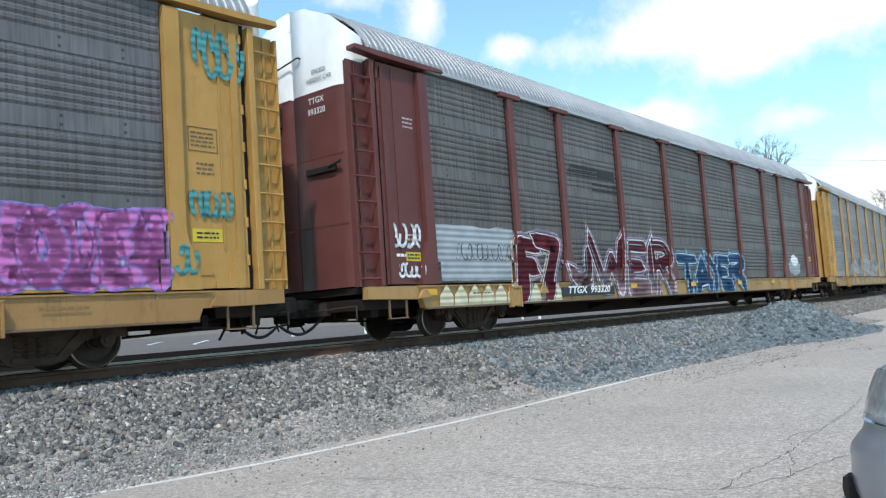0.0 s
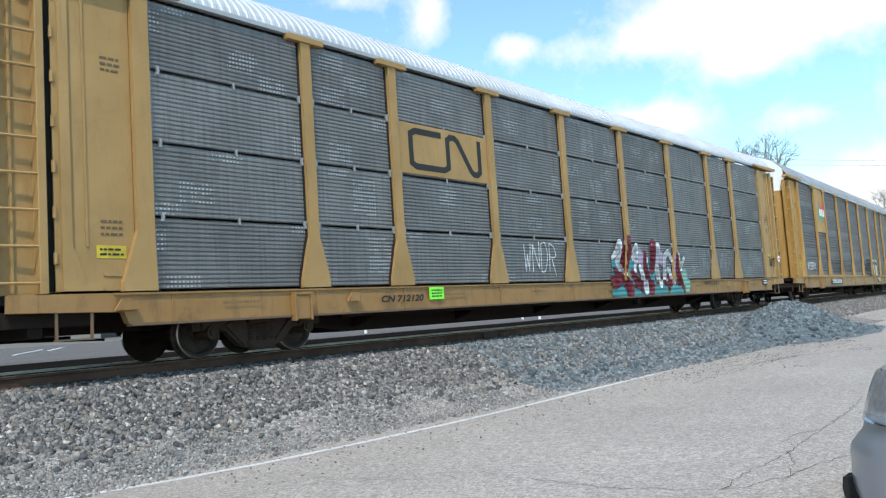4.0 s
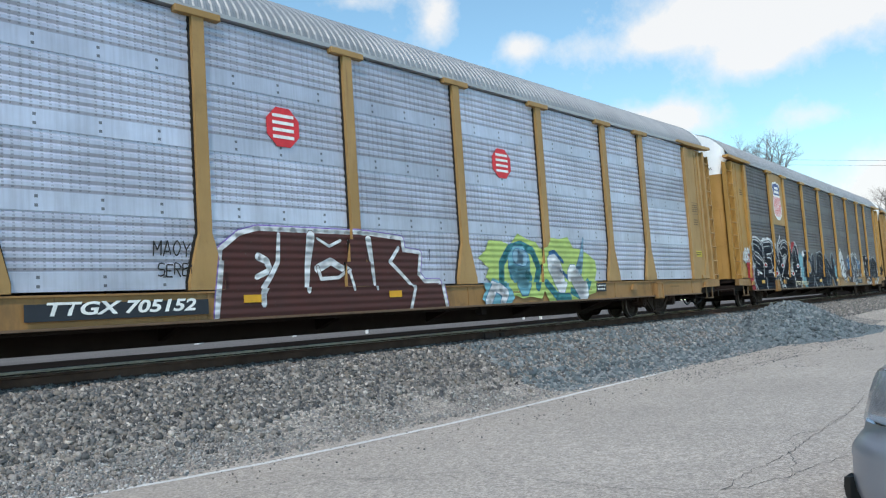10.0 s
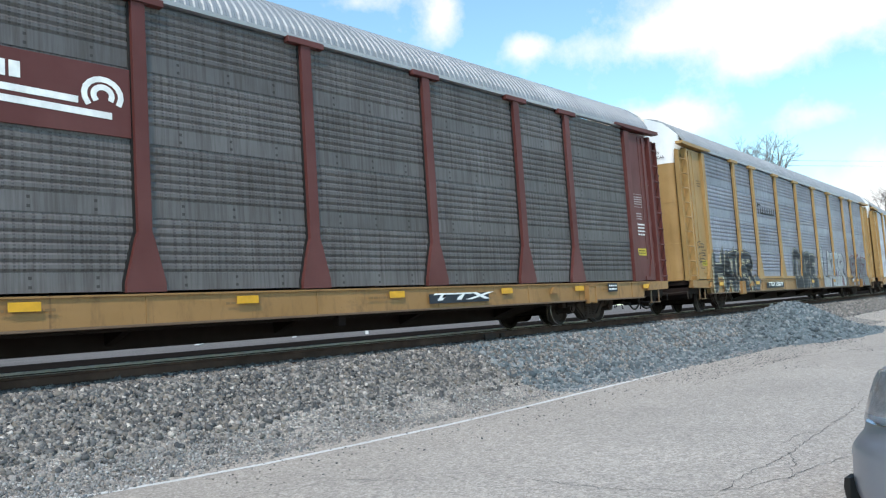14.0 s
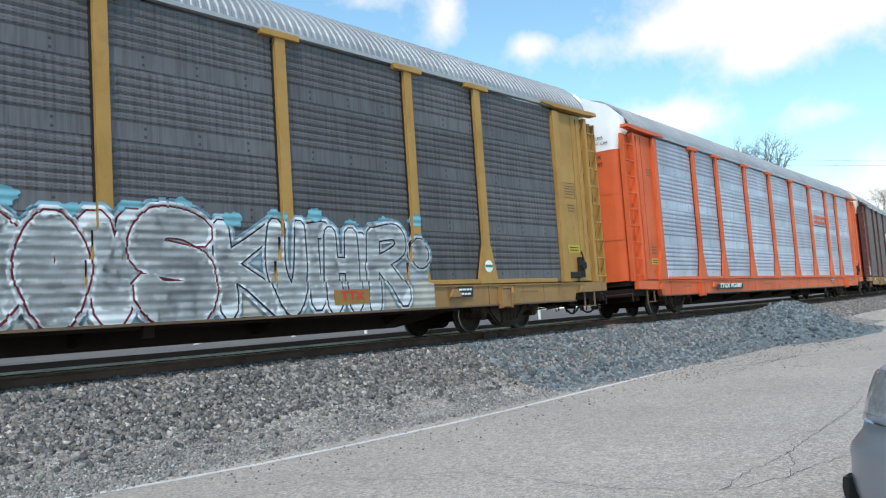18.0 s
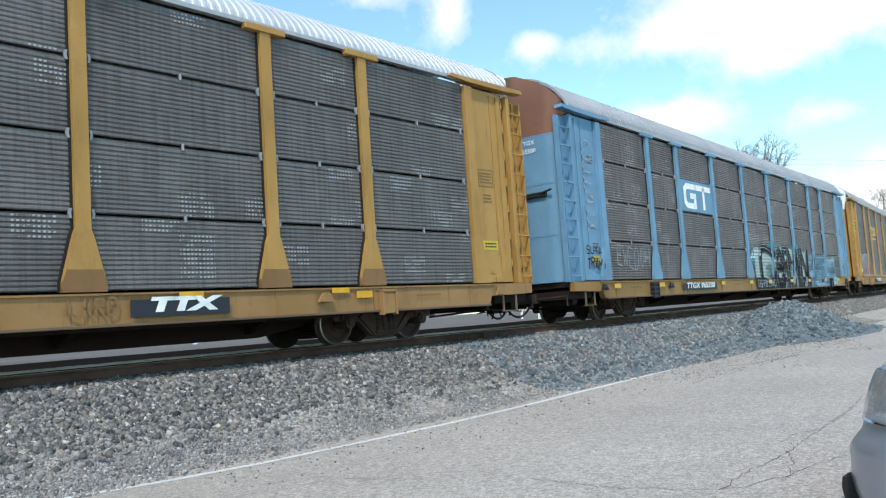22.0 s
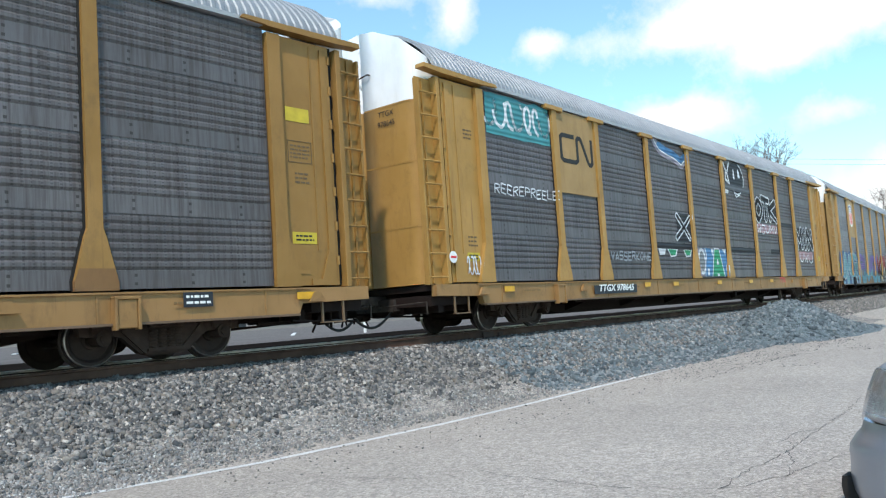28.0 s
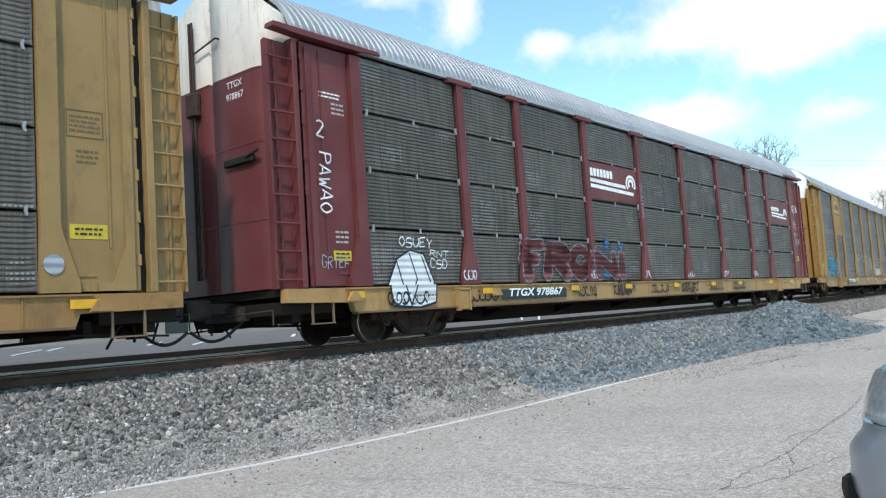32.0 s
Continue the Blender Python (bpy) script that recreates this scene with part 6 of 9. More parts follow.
flat(c, "lettering_plate", 5.32, 6.32, 0.63, 0.83, DARK_PLATE, -1.577, "dark lettering plate")
write(c, "TTX", 5.82, 0.65, 0.22, CHALK, -1.584, bold=0.010, shear=0.2, sx=1.75)
tag(c, "WESERK", -11.2, -9.7, 1.28, 1.55, WHITE_SPRAY, 0.04, 2)
throwup(c, "SENZE", 9.1, 11.6, 1.05, 1.98, PINK_SPRAY, VIOLET_SPRAY, w=0.2, rim=0.03, seed=14)
scribble(c, 12.05, 12.85, 3.85, 4.7, TEAL_SPRAY, 4, 31, 0.07)
scribble(c, 11.95, 12.6, 1.9, 2.35, TEAL_SPRAY, 5, 32, 0.06)
scribble(c, 11.7, 12.0, 1.1, 1.6, TEAL_SPRAY, 2, 33, 0.06)
number_plate_of(c, -7.25, -4.8, "TTGX 987256", 0.68, 0.88)
data_box(c, 7.9)

c = CARS[3]
sign(c, -6.88, -4.3, 2.95, 3.88, TAN, "tan sheet with a dark looped emblem")
loop_emblem(c, -6.65, -4.5, 3.04, 3.8, INK)
RED_PIECE = spray("wine_red_spray_paint", (0.22, 0.025, 0.04))
blobs(c, [(0.72, 1.3, 0.22, 0.4, TEAL_SPRAY, 2), (0.75, 0.74, 0.4, 0.13, TEAL_SPRAY, 3), (1.45, 1.2, 0.2, 0.3, TEAL_SPRAY, 4), (1.85, 0.70, 0.5, 0.10, TEAL_SPRAY, 5), (2.65, 1.15, 0.2, 0.3, TEAL_SPRAY, 6), (3.0, 0.74, 0.5, 0.13, TEAL_SPRAY, 7), (3.35, 1.5, 0.22, 0.22, LILAC_SPRAY, 8), (4.0, 0.72, 0.45, 0.12, TEAL_SPRAY, 9), (4.75, 0.95, 0.2, 0.3, MINT_SPRAY, 10), (4.1, 1.35, 0.18, 0.3, LILAC_SPRAY, 11), (2.1, 1.5, 0.2, 0.28, LILAC_SPRAY, 12)], "teal sprayed cloud behind the letters")
slashes(c, [
    ([(1.40, 1.92), (1.28, 1.68), (1.06, 1.30)], 0.34, 0.34, RED_PIECE), ([(0.50, 0.92), (0.90, 1.04), (1.33, 0.78)], 0.24, 0.30, RED_PIECE), ([(0.62, 1.25), (0.80, 1.02)], 0.10, 0.26, RED_PIECE),
    ([(1.45, 1.12), (1.65, 0.98), (1.96, 0.84)], 0.22, 0.30, RED_PIECE), ([(2.37, 1.66), (2.30, 1.35), (2.50, 0.80)], 0.12, 0.32, RED_PIECE), ([(2.86, 1.86), (2.80, 1.5), (2.66, 1.22)], 0.36, 0.24, RED_PIECE),
    ([(3.30, 1.05), (3.45, 0.95), (3.70, 0.90)], 0.16, 0.28, RED_PIECE), ([(4.22, 1.62), (4.15, 1.2), (4.34, 0.76)], 0.14, 0.34, RED_PIECE),
    ([(0.56, 1.52), (0.78, 1.66), (1.0, 1.86)], 0.12, 0.30, WHITE_SPRAY), ([(1.0, 1.84), (0.82, 1.40), (1.05, 1.14), (1.28, 0.74)], 0.28, 0.16, WHITE_SPRAY),
    ([(1.52, 1.52), (1.90, 1.82), (1.86, 1.56), (1.64, 1.26)], 0.16, 0.26, WHITE_SPRAY), ([(2.00, 1.30), (2.12, 1.1), (2.16, 0.80)], 0.16, 0.28, WHITE_SPRAY), ([(2.05, 1.25), (2.45, 1.48)], 0.10, 0.16, WHITE_SPRAY),
    ([(3.15, 1.84), (2.96, 1.38), (3.06, 0.90)], 0.30, 0.24, WHITE_SPRAY), ([(3.42, 1.02), (3.50, 1.58), (3.76, 1.72), (3.96, 1.50)], 0.22, 0.16, WHITE_SPRAY),
    ([(3.66, 1.24), (3.80, 1.18), (3.88, 0.82)], 0.14, 0.20, WHITE_SPRAY), ([(4.40, 1.72), (4.55, 1.32), (4.80, 1.55)], 0.12, 0.14, WHITE_SPRAY), ([(4.35, 1.2), (4.55, 1.25)], 0.06, 0.14, WHITE_SPRAY)], NAVY_SPRAY, 0.018, "jagged white and wine red painted letters with dark outlines")
tag(c, "WNDR", 6.1, 6.9, 1.25, 1.75, LIGHT_SPRAY, 0.02, 2)
tag(c, "WNDR", 7.4, 8.5, 1.25, 1.75, LIGHT_SPRAY, 0.02, 3)
tag(c, "WNDR", 9.3, 10.9, 1.25, 1.7, LIGHT_SPRAY, 0.02, 4)
tag(c, "WNDR", -3.3, -2.0, 1.15, 1.75, WHITE_SPRAY, 0.025, 5)
tag(c, "SURGE", 12.1, 12.72, 1.36, 1.62, BLACK_SPRAY, 0.035, 6)
write(c, "WWW.CN.CA", 6.55, 0.72, 0.17, INK, -1.566, bold=0.003)
data_box(c, 11.3)
bm = bmesh.new()
rod(bm, (13.02, -1.56, 1.62), (13.02, -1.548, 1.62), 0.12, 20)
part("round_mark", bm, CHALK, c, "white round mark with a red bar")
flat(c, "mark_bar", 12.93, 13.11, 1.60, 1.64, RED, -1.566)
flat(c, "green_label", -6.38, -5.98, 0.68, 0.90, GREEN, -1.57, "fluorescent green label")
bars(c, -6.32, -6.04, 0.71, 0.87, 3, INK, -1.576)
number_plate_of(c, -7.75, -6.45, "CN 712120", 0.70, 0.84, False, INK)


c = CARS[4]
for k in range(5):
    flat(c, "emblem_bar", -6.62 + 0.09 * k, -5.75, 3.42 + 0.075 * k, 3.46 + 0.075 * k, INK, -1.5, "dark stripe")
flat(c, "emblem_bar", -5.6, -4.5, 3.44, 3.78, INK, -1.5, "dark emblem block")
bars(c, -6.6, -4.45, 3.17, 3.30, 1, INK, -1.5)
number_plate_of(c, -7.05, -4.63, "TTGX 941729")
bars(c, -12.35, -12.0, 2.55, 2.75, 2, INK, -1.478)
end_number(c, "TTGX", "941729", INK)
data_box(c, 6.7)

c = CARS[5]
sign(c, -8.84, -7.1, 2.93, 4.86, TAN, "tan sheet with a striped shield")
shield(c, -8.45, -7.45, 3.14, 4.55)
blobs(c, [(-11.9, 1.2, 0.35, 0.7, RED_SPRAY, 3), (-11.2, 2.1, 0.4, 0.2, WHITE_SPRAY, 4), (-9.8, 2.2, 0.6, 0.18, WHITE_SPRAY, 5), (-6.2, 1.9, 0.5, 0.45, RED_SPRAY, 6), (-5.0, 1.0, 0.55, 0.4, CYAN_SPRAY, 7), (-5.3, 1.6, 0.3, 0.35, CYAN_SPRAY, 8), (-4.9, 1.9, 0.2, 0.12, WHITE_SPRAY, 9)])
mural(c, [("S", -11.75, -10.2, 0.62, 2.24), ("E", -10.4, -9.25, 0.62, 2.24), ("N", -9.5, -7.95, 0.62, 2.22), ("2", -8.15, -6.7, 0.62, 2.28), ("e", -6.85, -5.3, 0.70, 2.26)], [(1.2, NAVY_SPRAY)], WHITE_SPRAY, w=0.46, rim=0.04, over=NAVY_SPRAY, overw=0.04, halo=WHITE_SPRAY, halow=0.07, hi=WHITE_SPRAY, seed=41, spike=0.08, fat=0.10)
paint_on(c, [([[(-11.3 + 1.09 * k + 0.2 * math.cos(a * math.pi / 6), 1.1 + 0.3 * (k % 2) + 0.09 * math.sin(a * math.pi / 6)) for a in range(12)] for k in range(6)], WHITE_SPRAY, 10), ([[(-11.3 + 1.09 * k + 0.13 * math.cos(a * math.pi / 6), 1.1 + 0.3 * (k % 2) + 0.055 * math.sin(a * math.pi / 6)) for a in range(12)] for k in range(6)], RED_SPRAY, 11)], "graffiti", "red painted drops with white rims")
scribble(c, -12.7, -11.9, 1.5, 2.0, WHITE_SPRAY, 3, 7, 0.08)
block(c, -4.9, -0.4, 0.66, 1.0, NAVY_SPRAY, "navy painted band on the sill", 0, 0.05)
block(c, -11.5, -6.9, 0.66, 1.0, BLACK_SPRAY, "black painted band on the sill", 0, 0.05)
mural(c, [("D", -4.95, -3.45, 0.62, 2.0), ("U", -3.6, -2.25, 0.62, 1.98), ("S", -2.45, -1.2, 0.62, 2.02), ("N", -1.4, 0.55, 0.62, 2.02)], [(1.2, NAVY_SPRAY)], LIGHT_SPRAY, w=0.46, rim=0.03, halo=LIGHT_SPRAY, halow=0.03, hi=LIGHT_SPRAY, seed=42, fat=0.25)
tag(c, "NGC", -12.62, -12.0, 1.5, 1.85, WHITE_SPRAY, 0.05, 4)
tag(c, "2011", -12.0, -11.62, 1.28, 1.44, WHITE_SPRAY, 0.03, 5)
blobs(c, [(0.3, 1.6, 0.35, 0.4, CYAN_SPRAY, 2), (0.7, 1.2, 0.3, 0.3, CYAN_SPRAY, 3)])
_fist = [[(1.78, 1.9), (2.2, 2.12)], [(1.8, 1.62), (2.3, 1.95), (2.5, 1.85)], [(1.95, 1.35), (2.35, 1.62), (2.62, 1.62)], [(2.15, 1.15), (2.45, 1.3), (2.72, 1.45)], [(2.3, 1.02), (2.75, 1.05)]]
paint_on(c, [(sum([ribbon_polys(p, 0.38) for p in _fist], []), WHITE_SPRAY, 0), (sum([ribbon_polys(p, 0.31) for p in _fist], []), BLACK_SPRAY, 2), (sum([ribbon_polys(p, 0.22) for p in _fist], []), WHITE_SPRAY, 4)], "graffiti", "white painted fist with a black outline")

_gem = [(3.86, 1.49), (4.25, 1.86), (4.95, 2.16), (5.6, 1.86), (5.93, 1.5), (4.92, 0.62)]
paint_on(c, [([[(3.3, 1.75), (4.2, 2.0), (4.5, 1.5), (3.7, 1.2)], [(5.2, 1.2), (5.6, 1.9), (6.5, 1.7), (6.4, 1.35)]], BLUE_SPRAY, 0), ([[(3.1, 1.2), (4.6, 1.45), (4.7, 0.75), (3.4, 0.75)], [(5.2, 1.4), (6.5, 1.3), (6.4, 0.95), (5.2, 0.9)]], BROWN_SPRAY, 1), ([_gem], NAVY_SPRAY, 3), (sum([ribbon_polys(q, 0.045) for q in (_gem + _gem[:1], [(4.93, 2.1), (4.92, 0.65)], [(4.25, 1.8), (4.4, 1.42), (4.6, 1.62), (4.78, 1.25), (4.95, 1.55), (5.15, 1.28), (5.3, 1.55), (5.45, 1.32), (5.6, 1.75)], [(3.9, 1.75), (4.2, 1.95), (3.95, 2.0), (4.3, 2.1), (4.25, 1.86)], [(5.9, 1.85), (5.62, 1.95), (5.85, 2.05), (5.5, 2.15), (5.6, 1.86)])], []), WHITE_SPRAY, 5)], "graffiti", "navy painted gem with white zigzag lines")
star(c, ((3.66, 1.91), (3.45, 1.59), (3.0, 1.33), (3.37, 0.97), (6.46, 1.67), (6.01, 1.23), (6.59, 1.04), (6.1, 1.62)), WHITE_SPRAY)
tag(c, "2011", 4.08, 4.55, 0.75, 0.9, WHITE_SPRAY, 0.025)
tag(c, "B-MORE", 2.05, 2.9, 0.74, 0.88, LIGHT_SPRAY, 0.022)
tag(c, "WHERES MY", 5.45, 6.35, 0.98, 1.1, WHITE_SPRAY, 0.02)
flat(c, "lettering_plate", 5.1, 6.3, 0.61, 0.82, DARK_PLATE, -1.577, "dark lettering plate")
write(c, "TTX", 5.65, 0.635, 0.22, LIGHT_SPRAY, -1.584, bold=0.012, shear=0.2, sx=1.8)

mural(c, [("T", 7.15, 8.45, 0.78, 2.06), ("y", 8.15, 9.0, 0.72, 1.98), ("r", 8.85, 9.6, 0.72, 2.06), ("e", 9.4, 10.1, 0.85, 1.95), ("R", 9.95, 10.75, 0.72, 1.98), ("S", 10.55, 11.2, 0.90, 1.88)], [(1.2, NAVY_SPRAY)], WHITE_SPRAY, w=0.34, rim=0.028, shade=WHITE_SPRAY, drop=(0.02, -0.10), seed=43, fat=0.0)
blobs(c, [(7.2, 1.2, 0.08, 0.08, WHITE_SPRAY, 1), (7.32, 1.35, 0.05, 0.05, WHITE_SPRAY, 2), (11.25, 1.35, 0.06, 0.06, WHITE_SPRAY, 3), (11.35, 1.2, 0.07, 0.07, WHITE_SPRAY, 4), (11.2, 1.1, 0.05, 0.05, WHITE_SPRAY, 5)], "white sprayed dots")
data_box(c, 8.3)
number_plate_of(c, -7.0, -4.6, "TTGX 995226", 0.66, 0.86, False, CREAM_SPRAY)
reflectors(c, (-10.9, -8.2, -2.6, 0.6, 2.9, 10.3), w=0.36)
end_number(c, "TTGX", "995226", INK)
hand_brake(c)

c = CARS[6]
for cx, r in ((-2.75, 0.33), (2.8, 0.33)):
    bm = bmesh.new()
    slab(bm, [(cx + r * math.cos(math.pi / 8 + k * math.pi / 4), 3.42 + r * math.sin(math.pi / 8 + k * math.pi / 4)) for k in range(8)], -1.504, -1.495)
    part("octagon_sign", bm, RED, c, "red eight-sided emblem")
    for dz in (-0.17, -0.06, 0.05, 0.16):
        flat(c, "lettering_bar", cx - 0.2, cx + 0.2, 3.41 + dz, 3.46 + dz, CHALK, -1.509, "white lettering bar")
PLUM_BROWN = spray("plum_brown_spray_paint", (0.075, 0.028, 0.024))
_mass = [(-4.05, 0.66), (-3.92, 1.50), (-3.62, 1.72), (-3.32, 1.80), (-1.12, 1.80), (-0.32, 1.74), (-0.30, 1.54), (0.12, 1.50), (0.05, 1.14), (0.22, 0.98), (0.60, 0.98), (0.70, 0.66)]
_brim = dense(_mass, 0.2)
paint_on(c, [([[(-4.05, 0.66), (-3.92, 1.50), (-3.62, 1.72), (-3.32, 1.80)], [(-4.05, 0.66), (-3.32, 1.80), (-1.12, 1.80), (-0.32, 1.74), (-0.30, 1.54), (-0.3, 0.66)], [(-0.3, 0.66), (-0.30, 1.54), (0.12, 1.50), (0.05, 1.14), (0.05, 0.66)], [(0.05, 0.66), (0.05, 1.14), (0.22, 0.98), (0.60, 0.98), (0.70, 0.66)]], PLUM_BROWN, 2), (strip(_brim, [0.19] * len(_brim)), VIOLET_SPRAY, 0), (strip(_brim, [0.15] * len(_brim)), WHITE_SPRAY, 1)], "graffiti", "dark brown painted mass with white rim")
slashes(c, [([(-3.32, 1.42), (-3.18, 1.36), (-3.12, 1.22), (-3.36, 1.12)], 0.12, 0.08, WHITE_SPRAY), ([(-2.94, 1.76), (-2.98, 1.34), (-3.12, 1.12), (-3.30, 0.90), (-3.30, 0.80)], 0.06, 0.10, WHITE_SPRAY), ([(-2.33, 1.76), (-2.42, 1.30), (-2.46, 0.92)], 0.16, 0.08, WHITE_SPRAY), ([(-2.20, 1.72), (-1.96, 1.60), (-1.72, 1.70)], 0.04, 0.05, WHITE_SPRAY), ([(-2.22, 1.24), (-1.95, 1.36), (-1.62, 1.20)], 0.14, 0.10, WHITE_SPRAY), ([(-2.22, 1.26), (-2.16, 1.08), (-1.80, 1.10), (-1.62, 1.20), (-1.52, 0.92)], 0.06, 0.05, WHITE_SPRAY), ([(-1.10, 1.74), (-1.04, 1.30), (-1.0, 0.92)], 0.13, 0.05, WHITE_SPRAY), ([(-0.40, 1.60), (-0.62, 1.36), (-0.44, 1.22), (-0.08, 0.92), (-0.22, 0.66)], 0.07, 0.06, WHITE_SPRAY)], PLUM_BROWN, 0.01, "white painted lines between brown letters")
tag(c, "14", 0.32, 0.62, 1.38, 1.58, NAVY_SPRAY, 0.02, 6)
# two pale skulls with teal shading
blobs(c, [(3.0, 1.25, 1.05, 0.62, LIME_SPRAY, 5), (4.9, 1.2, 1.2, 0.72, LIME_SPRAY, 6), (2.3, 0.8, 0.5, 0.22, CYAN_SPRAY, 9)], "lime green sprayed haze")
slashes(c, [([(2.5, 0.85), (2.55, 1.35), (2.85, 1.66), (3.25, 1.74), (3.65, 1.62), (3.86, 1.25), (3.7, 0.9)], 0.16, 0.16, TEAL_SPRAY), ([(3.15, 1.35), (3.2, 1.0)], 0.80, 0.52, CYAN_SPRAY), ([(3.1, 1.5), (3.3, 1.46)], 0.34, 0.34, SKY_SPRAY), ([(2.9, 1.12), (3.0, 1.06)], 0.20, 0.16, TEAL_SPRAY), ([(3.42, 1.12), (3.5, 1.06)], 0.20, 0.16, TEAL_SPRAY), ([(1.95, 0.68), (2.2, 0.92), (2.55, 0.8), (2.4, 0.66)], 0.18, 0.14, WHITE_SPRAY)], BLUE_SPRAY, 0.012, "cyan painted skull-like figure")
slashes(c, [([(4.4, 1.35), (4.6, 1.0)], 0.62, 0.5, WHITE_SPRAY), ([(5.2, 1.1), (5.5, 0.8)], 0.5, 0.42, WHITE_SPRAY), ([(4.2, 1.58), (4.5, 1.62), (4.8, 1.4)], 0.06, 0.06, BLUE_SPRAY), ([(4.7, 1.2), (5.0, 1.02), (5.35, 1.22)], 0.08, 0.06, BLUE_SPRAY), ([(5.45, 1.2), (5.62, 1.55), (5.74, 1.95)], 0.26, 0.03, SKY_SPRAY), ([(4.0, 0.95), (4.4, 0.72), (4.9, 0.7)], 0.12, 0.10, TEAL_SPRAY), ([(5.0, 0.8), (5.5, 0.68), (5.8, 0.95)], 0.10, 0.12, TEAL_SPRAY)], BLUE_SPRAY, 0.012, "white painted skull-like figure with blue lines")
tag(c, "MAOY", -4.98, -4.42, 1.40, 1.60, INK, 0.02, 5)
tag(c, "SERB", -4.92, -4.45, 1.14, 1.30, INK, 0.02, 6)
number_plate_of(c, -6.6, -4.22, "TTGX 705152")
end_number(c, "TTGX", "705152", INK)
data_box(c, 6.3)
reflectors(c, (-3.5, -0.6), w=0.3)

c = CARS[7]
part("emblem_lettering", stroke_bm([[(-6.5 + 0.27 * k, 3.28), (-6.5 + 0.27 * k, 3.5 + (0.12 if k == 0 else 0.0))] for k in range(8)] + [[(-6.5, 3.60), (-6.2, 3.60)], [(-6.23, 3.30), (-4.62, 3.30)]], 0.06), INK, c, "dark lettering bars", Matrix.Translation((0, -1.5, 0)))
mural(c, [("H", -11.72, -10.55, 0.70, 1.84), ("A", -10.75, -9.85, 0.70, 1.84), ("T", -10.2, -9.15, 0.70, 1.86), ("E", -9.4, -8.6, 0.70, 1.84), ("R", -8.75, -7.8, 0.70, 1.84)], [(1.2, SMOKE_SPRAY)], CREAM_SPRAY, w=0.27, rim=0.02, over=NAVY_SPRAY, overw=0.025, shade=CREAM_SPRAY, drop=(-0.10, -0.09), seed=61, spike=0.10)
blobs(c, [(-7.55, 0.85, 0.3, 0.25, SMOKE_SPRAY, 2)], "dark sprayed patch")
mural(c, [("G", -2.75, -1.4, 0.60, 2.06), ("O", -1.75, -0.85, 0.60, 2.06), ("R", -1.05, 0.0, 0.60, 2.0), ("E", -0.15, 0.75, 0.60, 1.94)], [(1.2, SMOKE_SPRAY)], CREAM_LINE, w=0.36, rim=0.03, over=SMOKE_SPRAY, overw=0.04, shade=CREAM_LINE, drop=(0.06, -0.09), seed=62, label="smoky grey sprayed letters with a cream outline")
mural(c, [("L", 1.80, 3.05, 0.62, 2.14), ("A", 2.75, 3.75, 0.62, 2.16), ("Z", 3.40, 4.35, 0.62, 2.12), ("E", 4.20, 5.10, 0.62, 2.10), ("R", 4.95, 6.10, 0.62, 2.08)], [(1.2, WHITE_SPRAY)], NAVY_SPRAY, w=0.34, rim=0.022, over=LIGHT_SPRAY, overw=0.02, shade=NAVY_SPRAY, drop=(0.11, 0.0), seed=63, spike=0.14, fat=0.15)
slashes(c, [([(1.78, 0.72), (2.2, 1.02), (2.6, 0.98)], 0.05, 0.05, NAVY_SPRAY), ([(5.9, 1.2), (6.35, 1.0), (6.45, 0.66)], 0.16, 0.10, NAVY_SPRAY), ([(4.2, 1.3), (4.3, 1.0)], 0.10, 0.14, LILAC_SPRAY), ([(4.6, 0.85), (5.9, 0.78)], 0.20, 0.26, ROSE_SPRAY)], WHITE_SPRAY, 0.012)
mural(c, [("P", 7.75, 8.85, 0.66, 2.0), ("H", 8.70, 9.60, 0.66, 1.96), ("U", 9.45, 10.40, 0.66, 1.98), ("Z", 10.2, 11.45, 0.66, 1.96)], [(1.2, LIGHT_SPRAY)], MAROON_SPRAY, w=0.36, rim=0.05, seed=64, spike=0.12, fat=0.1)
data_box(c, 7.55)
number_plate_of(c, -6.6, -4.5, "TTGX 158879", 0.70, 0.88)
scribble(c, -12.8, -12.1, 1.3, 2.05, INK, 5, 65, 0.02, up=True)
end_number(c, "TTGX", "158879", INK)
reflectors(c, (-11.2, -7.6, -0.2, 3.6, 8.6), w=0.36)

tag(c, "HITINOZ", 12.05, 12.7, 1.95, 2.2, INK, 0.016, 5)
c = CARS[8]
sign(c, -4.08, -1.52, 2.95, 3.86, BROWN, "brown sheet with white stripes and an open ring")
wheel_emblem(c, -4.05, -1.55, 2.98, 3.84)
number_plate_of(c, -7.7, -5.15, "TTGX 982142", 0.70, 0.88)
number_plate_of(c, 3.9, 5.6, "TTX", 0.70, 0.86)
reflectors(c, (-11.2, -9.5, -5.9, -2.9, 0.1, 3.1, 6.2, 8.9, 12.1), w=0.36)
data_box(c, 10.4)
end_number(c, "TTGX", "982142", CHALK)
door_latch(c)
scribble(c, -12.5, -12.1, 1.0, 1.5, WHITE_SPRAY, 3, 66, 0.05)
bars(c, 12.1, 12.5, 2.1, 2.45, 4, CHALK, -1.478)

